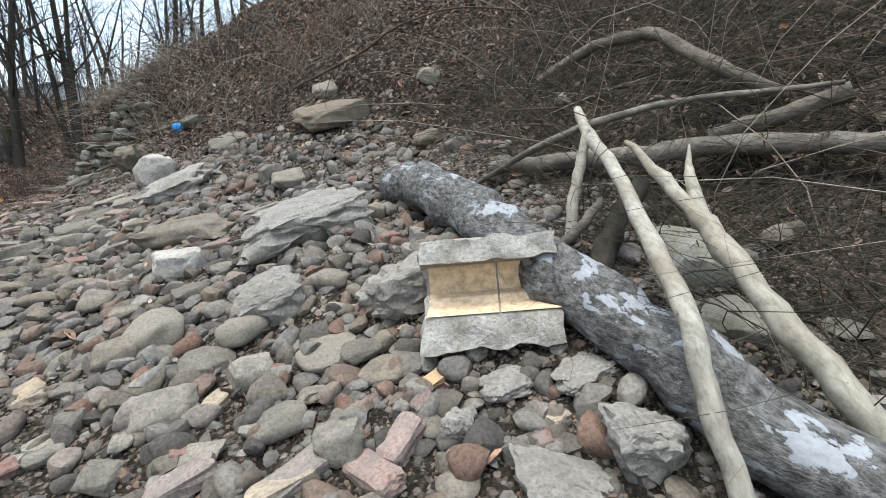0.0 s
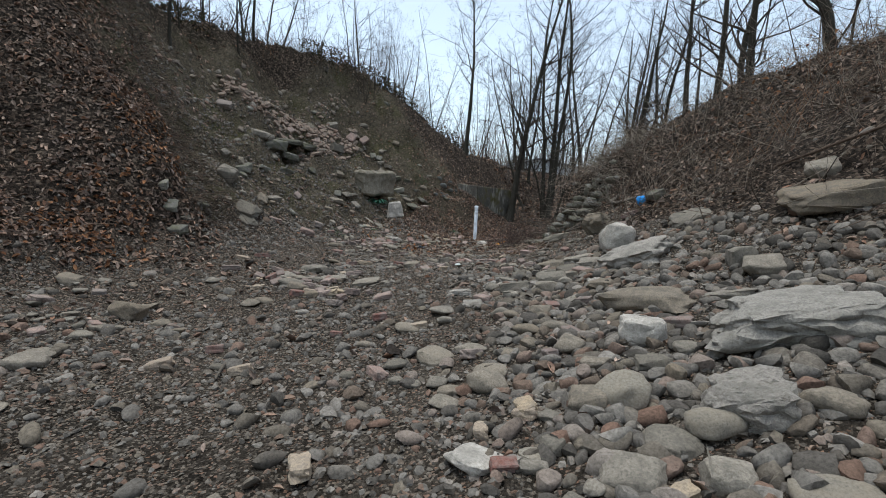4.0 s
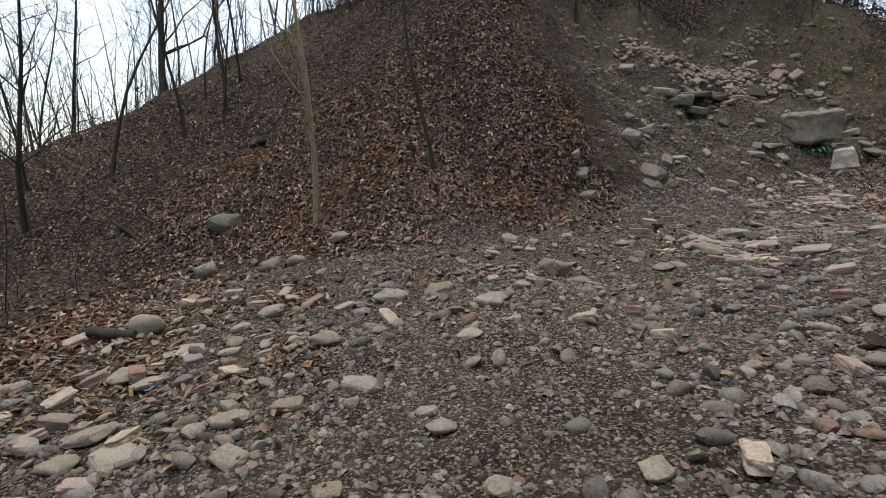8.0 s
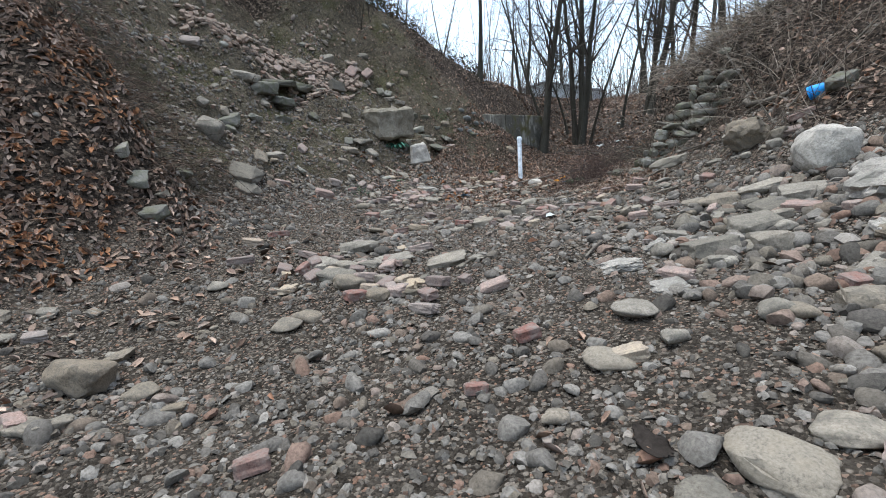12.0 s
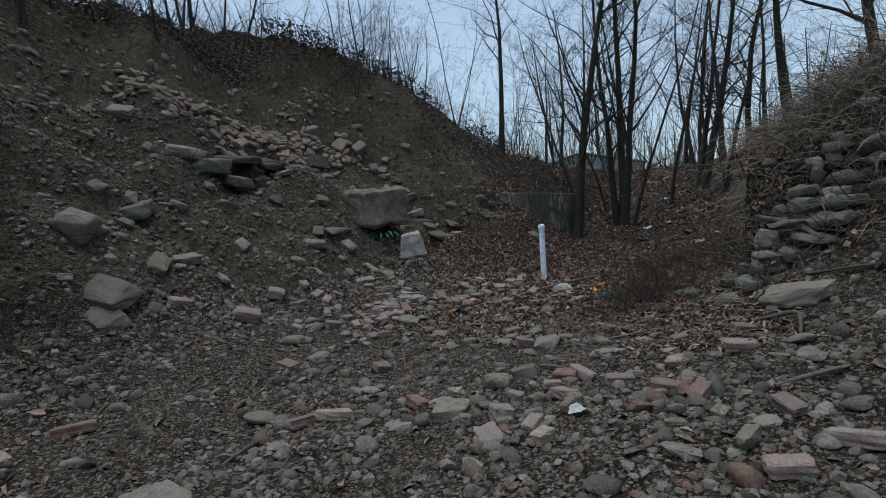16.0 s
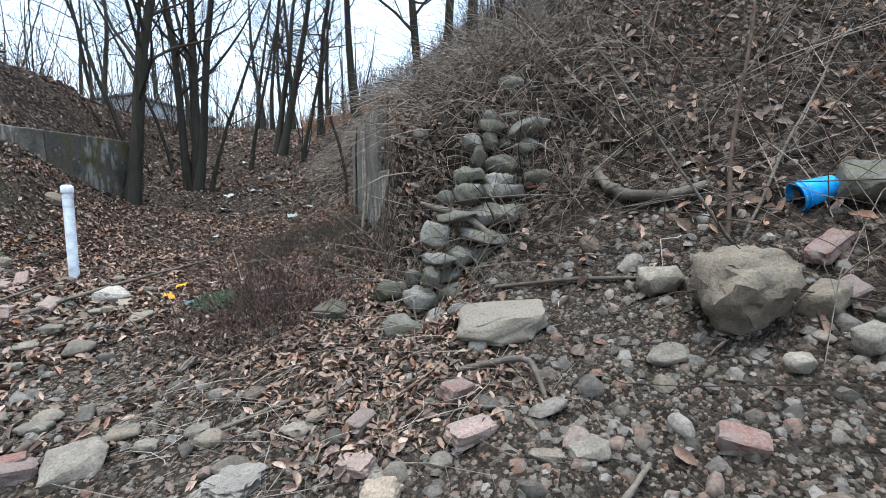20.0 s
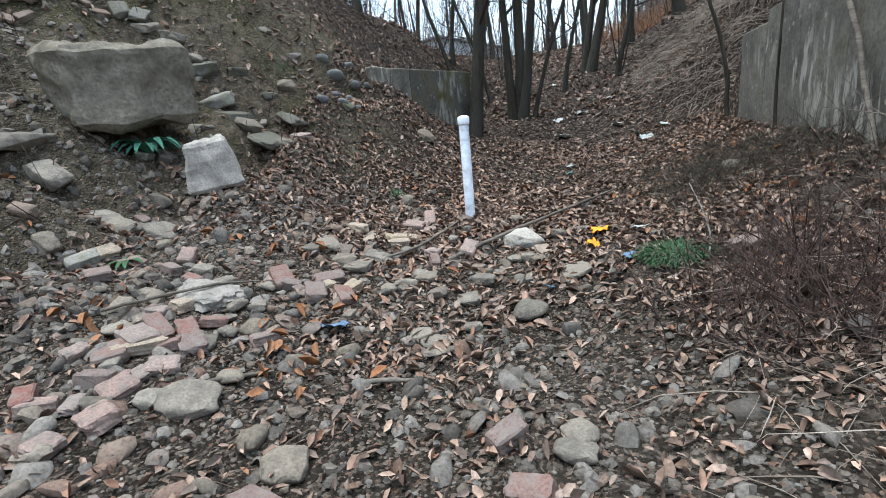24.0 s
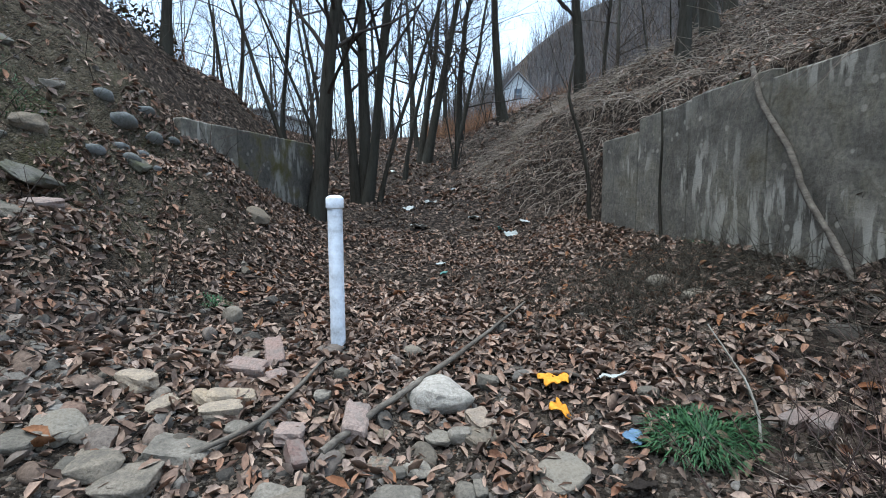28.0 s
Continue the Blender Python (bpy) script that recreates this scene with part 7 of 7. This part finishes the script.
pebbles("brick_scree", "tumbled bricks and stones on the high ledge", 8, 420, -8.5, -4.2, -6.5, 0.5, (0.1, 0.24), lambda x, y: step(2.4, 2.9, height(x, y)) * (1 - step(4.3, 5.0, height(x, y))), SCREE_BRICK, flat=(0.35, 0.6))
pebbles("brick_rubble", "broken bricks strewn before the pipe", 9, 380, -2.6, 1.2, -4.6, 0.4, (0.07, 0.18), lambda x, y: step(-0.3, 0.3, value_noise(x * 1.4, y * 1.4, 41)) * step(0.2, 1.2, 1.0 - x), SCREE_BRICK, flat=(0.35, 0.6))

LEAF_V = np.array([(-0.5, 0, 0.02), (-0.2, -0.26, 0.12), (0.22, -0.22, 0.1), (0.5, 0, 0.0), (0.15, 0.25, 0.14), (-0.26, 0.2, 0.1), (0, 0, -0.05)])
LEAF_F = np.array([(i, (i + 1) % 6, 6) for i in range(6)])


def leaves(name, label, seed, n, x0, x1, y0, y1, sizes, chance, up=0.025, material=None):
    rng = np.random.default_rng(seed)
    x, y = pick(rng, n, x0, x1, y0, y1, chance)
    s = Soup()
    size = rng.uniform(*sizes, len(x))
    dims = np.stack([size, size * rng.uniform(0.5, 1.0, len(x)), size * rng.uniform(0.4, 2.6, len(x))], 1)
    at = np.stack([x, y, height(x, y) + 0.006 + rng.uniform(0, up, len(x))], 1)
    scatter(s, LEAF_V, LEAF_F, at, turns(rng, len(x), 0.45, slope_at(x, y)), dims)
    return tagged(new(name, s.mesh(name, material or LEAF)), label, "leaves", kind="stuff")


def covered(x, y):
    high = 1 - 0.55 * step(1.8, 4.5, height(x, y)) * step(0.5, 1.5, WEST_X(y) - x)
    high = high * (1 - 0.75 * step(8.0, 8.6, x) * step(-6.0, -7.0, y))
    return high * (0.05 + litter(x, y)) * (0.5 + 0.5 * step(-0.4, 0.2, value_noise(x * 0.55, y * 0.55, 56))) * (0.35 + 0.65 * step(-0.45, 0.35, value_noise(x * 1.7, y * 1.7, 51) + 0.5 * value_noise(x * 4.1, y * 4.1, 53)))


leaves("leaf_litter", "brown fallen leaves lying thick on the slopes", 4, 62000, -9, 10, -19, 9, (0.05, 0.12), covered)
leaves("leaf_litter", "brown leaves along the path up the valley", 14, 9000, -6, 9, 7, 30, (0.1, 0.22), lambda x, y: 1 + 0 * x)
leaves("leaf_litter", "brown fallen leaves round the white pipe", 5, 40000, -2.4, 3.3, -3.4, 4.5, (0.035, 0.09), covered)
leaves("leaf_litter", "brown fallen leaves at the foot of the western slope", 6, 44000, -5.0, 1.0, -15.5, -7.0, (0.05, 0.13), covered)
RUST = surface("rust_leaves", [(0.26, 0.12, 0.06), (0.32, 0.17, 0.09), (0.22, 0.1, 0.055)], by="island", grain=40, stain=12)
leaves("rust_leaves", "rust-coloured leaves in patches on the litter", 12, 1300, -3, 3, -3, 3, (0.05, 0.1), lambda x, y: litter(x, y) * step(0.3, 0.6, value_noise(x * 2.2, y * 2.2, 52)), 0.04, RUST)


def strands(name, label, category, seed, n, x0, x1, y0, y1, chance, length, radius, rise, droop, material, bow=0.3, sides=3, down=False):
    """Thin bent stems: brambles, dead stalks, straw."""
    rng = np.random.default_rng(seed)
    x, y = pick(rng, n, x0, x1, y0, y1, chance)
    z = height(x, y)
    nrm = slope_at(x, y)
    m = len(x)
    k = 5
    l = rng.uniform(*length, m)
    a = rng.uniform(0, 2 * np.pi, m)
    if down:
        a = np.arctan2(nrm[:, 1], nrm[:, 0]) + rng.normal(0, 0.85, m)
    r = rng.uniform(*radius, m)
    lean = rng.uniform(*rise, m)
    d = np.stack([np.cos(a), np.sin(a), np.zeros(m)], 1)
    u = np.linspace(0, 1, k)
    flat = l[:, None] * np.sin(u[None] * (np.pi / 2)) * np.cos(lean)[:, None]
    up = l[:, None] * (u[None] * np.sin(lean)[:, None] - droop * u[None] ** 2 * np.cos(lean)[:, None])
    side = np.stack([-np.sin(a), np.cos(a), np.zeros(m)], 1) * (rng.normal(0, bow, m) * l)[:, None]
    p = np.stack([x, y, z - 0.02], 1)[:, None, :] + flat[..., None] * d[:, None, :] + up[..., None] * np.array([0, 0, 1.0]) + (u * u)[None, :, None] * side[:, None, :]
    p += rng.normal(0, 0.018, p.shape) * l[:, None, None] * u[None, :, None]
    floor_ = height(p[..., 0], p[..., 1]) + 0.008
    p[..., 2] = np.maximum(p[..., 2], floor_ - 0.03 * (u[None] == 0))
    ang = np.arange(sides) * 2 * np.pi / sides
    tz = np.array([0, 0, 1.0])
    s1 = np.stack([-np.sin(a), np.cos(a), np.zeros(m)], 1)
    taper = (1 - 0.7 * u)[None, :, None, None] * r[:, None, None, None]
    ring = p[:, :, None, :] + taper * (np.cos(ang)[None, None, :, None] * s1[:, None, None, :] + np.sin(ang)[None, None, :, None] * tz)
    i, j = np.meshgrid(np.arange(k - 1), np.arange(sides), indexing="ij")
    q = (j + 1) % sides
    f = np.stack([i * sides + j, i * sides + q, (i + 1) * sides + q, (i + 1) * sides + j], -1).reshape(-1, 4)
    s = Soup()
    s.add(ring.reshape(-1, 3), (f[None] + (np.arange(m) * k * sides)[:, None, None]).reshape(-1, 4))
    return tagged(new(name, s.mesh(name, material)), label, category, kind="stuff")


def hillside(x, y):
    return litter(x, y) * step(0.3, 1.2, x - EAST_X(y))


def rim(x, y):
    """The top of the western bank."""
    return step(0.8, 0.93, (land(x, y) - WEST_Z(y)) / (WEST_CREST(y) + 0.2)) * step(1.0, 2.5, WEST_X(y) - x)


def edge(x, y):
    """The brink of the western bank, before the level ground behind it."""
    return rim(x, y) * (1 - step(0.985, 1.003, (land(x, y) - WEST_Z(y)) / (WEST_CREST(y) + 0.2)))


def ridge(x, y):
    return step(0.3, 0.9, hillside(x, y)) * step(-7, -3, y)


RUSSET = surface("russet_twigs", [(0.06, 0.0403, 0.0343), (0.09, 0.062, 0.0528), (0.12, 0.0868, 0.0759)], by="island", grain=30, stain=4)
strands("brambles", "tangled bare bramble stems on the eastern slope", "brush", 21, 4200, 3.6, 12, -13, 2, hillside, (0.4, 1.5), (0.002, 0.006), (0.2, 1.3), 0.45, TWIG, 0.55)
strands("brambles", "pale bowed vines over the eastern slope", "brush", 22, 420, 3.6, 11, -9, 3, hillside, (0.6, 1.8), (0.003, 0.007), (0.3, 1.2), 0.5, STRAW, 0.5)
strands("dead_stalks", "upright dark stems standing close on the eastern slope", "brush", 51, 2600, 4.6, 12.5, -10, 3, lambda x, y: hillside(x, y) * step(-0.4, 0.3, value_noise(x * 0.5, y * 0.5, 78)), (0.5, 1.9), (0.002, 0.006), (1.0, 1.56), 0.2, DARK_TWIG, 0.25)
strands("brush", "dense low brush in the hollow behind the log", "brush", 23, 6200, 8.1, 11.5, -13, -6.5, lambda x, y: 1 + 0 * x, (0.3, 1.1), (0.0015, 0.0045), (0.0, 1.2), 0.35, DARK_TWIG, 0.7)
strands("straw", "flattened straw hanging over the bank and wall", "grass", 24, 3200, 2.0, 8, 4.0, 15, lambda x, y: step(0.1, 0.6, x - EAST_X(y)), (0.25, 0.8), (0.003, 0.01), (-0.4, 0.6), 0.6, STRAW, 0.6, down=True)
strands("dead_grass", "dead grass and stalks on the eastern slope", "grass", 25, 3000, 3.6, 11, -10, 4, ridge, (0.15, 0.5), (0.0015, 0.004), (0.2, 1.5), 0.5, STRAW)
strands("dead_stalks", "upright dead stalks along the western crest", "brush", 26, 5200, -11, -3.2, -17, 9, rim, (0.5, 1.5), (0.002, 0.006), (0.9, 1.55), 0.25, TWIG)
strands("dead_stalks", "dead stalks on the leafy western slope", "brush", 27, 2600, -8, -1.0, -16, 3, lambda x, y: litter(x, y) * 0.8, (0.3, 1.1), (0.002, 0.006), (0.5, 1.5), 0.3, TWIG)
strands("twigs", "small broken twigs lying on the ground", "twigs", 28, 3600, -7, 9, -15, 4, lambda x, y: 0.25 + 0.75 * litter(x, y), (0.08, 0.4), (0.0015, 0.005), (-0.05, 0.2), 0.2, TWIG, 0.15)
strands("twigs", "small twigs and stems round the pipe", "twigs", 29, 2600, -2.5, 3, -3.5, 4, lambda x, y: 0.2 + litter(x, y), (0.06, 0.35), (0.001, 0.0035), (-0.05, 0.35), 0.2, TWIG, 0.2)
strands("bush", "fine reddish brown bush at the foot of the wall", "bush", 30, 4200, 1.4, 3.0, -3.2, -1.0, lambda x, y: np.exp(-((x - 2.2) ** 2 + (y + 2.1) ** 2) * 6), (0.2, 0.95), (0.0018, 0.005), (0.7, 1.55), 0.25, RUSSET, 0.4)
strands("bush", "dark withered weeds before the concrete wall", "bush", 31, 9000, 1.3, 3.0, -1.2, 2.2, lambda x, y: np.exp(-((x - 2.3) ** 2 * 1.5 + (y - 0.4) ** 2) * 1.6), (0.1, 0.42), (0.0015, 0.004), (0.2, 1.5), 0.4, DARK_TWIG, 0.5)
strands("brush", "bare brush under the trees at the valley's head", "brush", 32, 2600, -12, 14, 8, 34, lambda x, y: step(1.2, 3.0, np.abs(x - 0.8 - 0.02 * y)) * (1 - open_way(x, y)), (0.8, 2.6), (0.004, 0.011), (0.7, 1.5), 0.3, TWIG, 0.3)
RED_GRASS = surface("russet_grass", [(0.24, 0.12, 0.064), (0.288, 0.16, 0.088), (0.2, 0.104, 0.064)], by="island", grain=20, stain=4)
strands("russet_grass", "tall russet dead grass at the head of the path", "grass", 33, 2300, 1.5, 12, 24, 36, lambda x, y: 1 + 0 * x, (0.8, 1.7), (0.008, 0.02), (1.1, 1.55), 0.2, RED_GRASS)
strands("russet_grass", "russet dead grass along the rim", "grass", 34, 1800, -9, -2.6, -9, 9, lambda x, y: rim(x, y) * step(0.2, 0.5, value_noise(x * 0.7, y * 0.7, 61)), (0.4, 0.9), (0.003, 0.008), (1.0, 1.55), 0.25, RED_GRASS)
strands("russet_grass", "russet dead weeds on the eastern ridge", "grass", 35, 1100, 5, 11, -9, 1, lambda x, y: hillside(x, y) * step(0.15, 0.5, value_noise(x * 0.8, y * 0.8, 62)), (0.3, 0.9), (0.002, 0.006), (0.8, 1.55), 0.3, RED_GRASS)
FAR_WOOD = surface("distant_woods", [(0.13, 0.12, 0.12), (0.18, 0.165, 0.16), (0.15, 0.13, 0.12)], by="island", grain=4, stain=1)
strands("far_woods", "distant bare woods on the hills", "woods", 36, 4200, -60, 80, 40, 140, lambda x, y: 1 - open_way(x, y), (4, 12), (0.03, 0.11), (1.2, 1.57), 0.12, FAR_WOOD, 0.16)
strands("far_woods", "bare woods west of the valley", "woods", 37, 2200, -60, -11, -60, -8, lambda x, y: 1 + 0 * x, (2.5, 7), (0.015, 0.05), (1.2, 1.57), 0.15, FAR_WOOD, 0.15)
strands("brush", "low bare brush in the hollow below the slope", "brush", 38, 1300, -14, 1.2, -27, -15.6, lambda x, y: 1 + 0 * x, (0.5, 2.2), (0.004, 0.01), (0.5, 1.5), 0.3, DARK_TWIG, 0.4)
strands("hanging_grass", "dead grass hanging over the stacked stones", "grass", 39, 800, 3.3, 4.9, -2.4, 0.4, lambda x, y: step(0.9, 1.5, height(x, y)), (0.3, 0.9), (0.002, 0.006), (-0.2, 0.9), 0.6, STRAW, 0.4, down=True)
strands("brambles", "thin bare vines over the stacked stones", "brush", 40, 260, 2.9, 4.6, -3.2, -1.6, lambda x, y: 1 + 0 * x, (0.5, 1.5), (0.003, 0.006), (0.3, 1.4), 0.4, DRIFT, 0.5)

strands("brambles", "pale tangled vines over the hollow behind the log", "brush", 41, 240, 8.4, 11.0, -12.6, -6.4, lambda x, y: 1 + 0 * x, (0.6, 1.8), (0.002, 0.006), (0.3, 1.4), 0.5, STRAW, 0.8)
strands("brush", "dark low thicket on the western crest", "brush", 43, 9000, -11, -3.5, -15, 6, lambda x, y: edge(x, y) * step(-0.35, 0.3, value_noise(x * 0.6, y * 0.6, 63)), (0.4, 1.3), (0.005, 0.014), (0.5, 1.5), 0.35, DARK_TWIG, 0.5)
leaves("rust_leaves", "orange brown leaves strewn among the broken bricks", 15, 2600, -2.6, 1.6, -3.6, -0.4, (0.03, 0.085), lambda x, y: step(-0.2, 0.4, value_noise(x * 1.6, y * 1.6, 54)), 0.03)
strands("straw", "matted straw hanging down over the concrete wall", "grass", 44, 700, 3.35, 4.8, -1.6, 3.8, lambda x, y: step(0.2, 0.4, x - EAST_X(y)) * step(-0.3, 0.2, value_noise(x * 1.6, y * 1.6, 77)), (0.15, 0.45), (0.002, 0.006), (-0.2, 0.9), 1.2, STRAW, 0.45, down=True)
strands("brush", "dark bare scrub in the plain below the hill", "brush", 45, 1500, -42, 3, -48, -16, lambda x, y: 1 + 0 * x, (1.0, 4.0), (0.006, 0.016), (0.7, 1.5), 0.3, TWIG, 0.35)
strands("roots", "bare roots hanging from the eroded brow of the bank", "roots", 46, 900, -6, -1.6, -7.6, -6.2, lambda x, y: 0.9 + 0 * x, (0.2, 0.8), (0.002, 0.007), (-0.3, 0.9), 0.8, TWIG, 0.5, down=True)
strands("bush", "dark withered weeds at the foot of the concrete wall", "bush", 47, 1500, 1.9, 3.05, -1.8, 0.6, lambda x, y: step(-0.2, 0.3, value_noise(x * 1.7, y * 1.7, 79)), (0.15, 0.5), (0.0015, 0.004), (0.3, 1.5), 0.4, DARK_TWIG, 0.4)
leaves("leaf_litter", "brown fallen leaves under the stacked stones", 16, 6000, 1.0, 3.5, -4.0, -1.6, (0.03, 0.075), lambda x, y: step(-0.3, 0.5, x - 1.9 + 0.35 * (y + 3) + 0.5 * value_noise(x * 1.5, y * 1.5, 55)), 0.03)
strands("straw", "loose dead stems fallen under the stacked stones", "grass", 48, 500, 1.8, 3.4, -4.0, -1.6, lambda x, y: 1 + 0 * x, (0.2, 0.7), (0.0015, 0.004), (-0.05, 0.5), 0.3, STRAW, 0.3)
strands("brambles", "bare bramble stems over the leafy western slope", "brush", 49, 700, -7.5, -1.2, -16, -7.2, lambda x, y: litter(x, y), (0.5, 1.6), (0.0025, 0.006), (0.1, 1.3), 0.5, TWIG, 0.6)
leaves("leaf_litter", "tawny leaves among the stones at the rubble's edge", 17, 3600, -1.5, 4.2, -15.2, -12.2, (0.04, 0.1), lambda x, y: 0.15 + 0.85 * step(-0.1, 0.4, value_noise(x * 1.3, y * 1.3, 57)), 0.03, surface("tawny_leaves", [(0.2, 0.115, 0.065), (0.24, 0.165, 0.105), (0.15, 0.095, 0.06), (0.27, 0.205, 0.145)], by="island", grain=40, stain=12))
leaves("rust_leaves", "dry russet leaves clinging to the stems of the eastern slope", 19, 2600, 6, 12, -10, 2, (0.04, 0.09), lambda x, y: hillside(x, y) * step(0.1, 0.5, value_noise(x * 0.6, y * 0.6, 62)), 1.1, RUST)
leaves("rust_leaves", "rust-brown leaves drifted on the western slope", 22, 9000, -5.0, 0.6, -15.2, -7.2, (0.05, 0.12), lambda x, y: litter(x, y) * step(0.15, 0.55, value_noise(x * 0.8, y * 0.8, 82)), 0.03, RUST)
leaves("rust_leaves", "large curled maple leaves among the bricks", 18, 130, -1.9, 0.4, -3.0, -1.2, (0.08, 0.14), lambda x, y: step(-0.2, 0.3, value_noise(x * 2, y * 2, 58)), 0.05, RUST)
strands("straw", "long pale straw matted on the bank beside the path", "grass", 50, 2600, 2.2, 7.5, 4.3, 12, lambda x, y: step(0.1, 0.5, x - EAST_X(y)) * step(-0.3, 0.2, value_noise(x * 1.2, y * 1.2, 76)), (0.4, 1.1), (0.004, 0.01), (-0.4, 0.3), 0.7, STRAW, 0.35, down=True)
strands("brambles", "pale crooked stems leaning over the leafy eastern slope", "brush", 54, 700, 3.9, 8.5, -5, 2, hillside, (0.5, 1.7), (0.002, 0.0065), (0.5, 1.45), 0.3, STRAW, 0.5)
leaves("leaf_litter", "brown leaves strewn over the rubble before the pipe", 20, 7000, -2.4, 2.4, -3.4, -0.1, (0.035, 0.095), lambda x, y: step(-0.5, 0.5, value_noise(x * 1.3, y * 1.3, 81) + 0.6 * (y + 1.6)), 0.04)
SCRUB = surface("scrub_leaves", [(0.04, 0.036, 0.02), (0.06, 0.05, 0.03), (0.05, 0.054, 0.026), (0.09, 0.068, 0.042), (0.14, 0.085, 0.045)], by="island", grain=40, stain=10)
leaves("scrub", "dark withered thicket on the hump of the western bank", 21, 52000, -9.0, -3.2, -12.6, -6.0, (0.03, 0.085), lambda x, y: edge(x, y) * step(-0.4, 0.2, value_noise(x * 0.8, y * 0.8, 63)), 1.0, SCRUB)
leaves("scrub", "low brown scrub along the crest of the western bank", 23, 30000, -9.5, -2.6, -6.4, 7, (0.05, 0.13), lambda x, y: edge(x, y) * step(-0.2, 0.4, value_noise(x * 0.7, y * 0.7, 83)), 0.5, SCRUB)
strands("far_woods", "bare woods on the hillside behind the white house", "woods", 55, 5000, 8, 75, 56, 128, lambda x, y: 1 - open_way(x, y), (5, 11), (0.05, 0.13), (1.2, 1.57), 0.12, FAR_WOOD, 0.16)
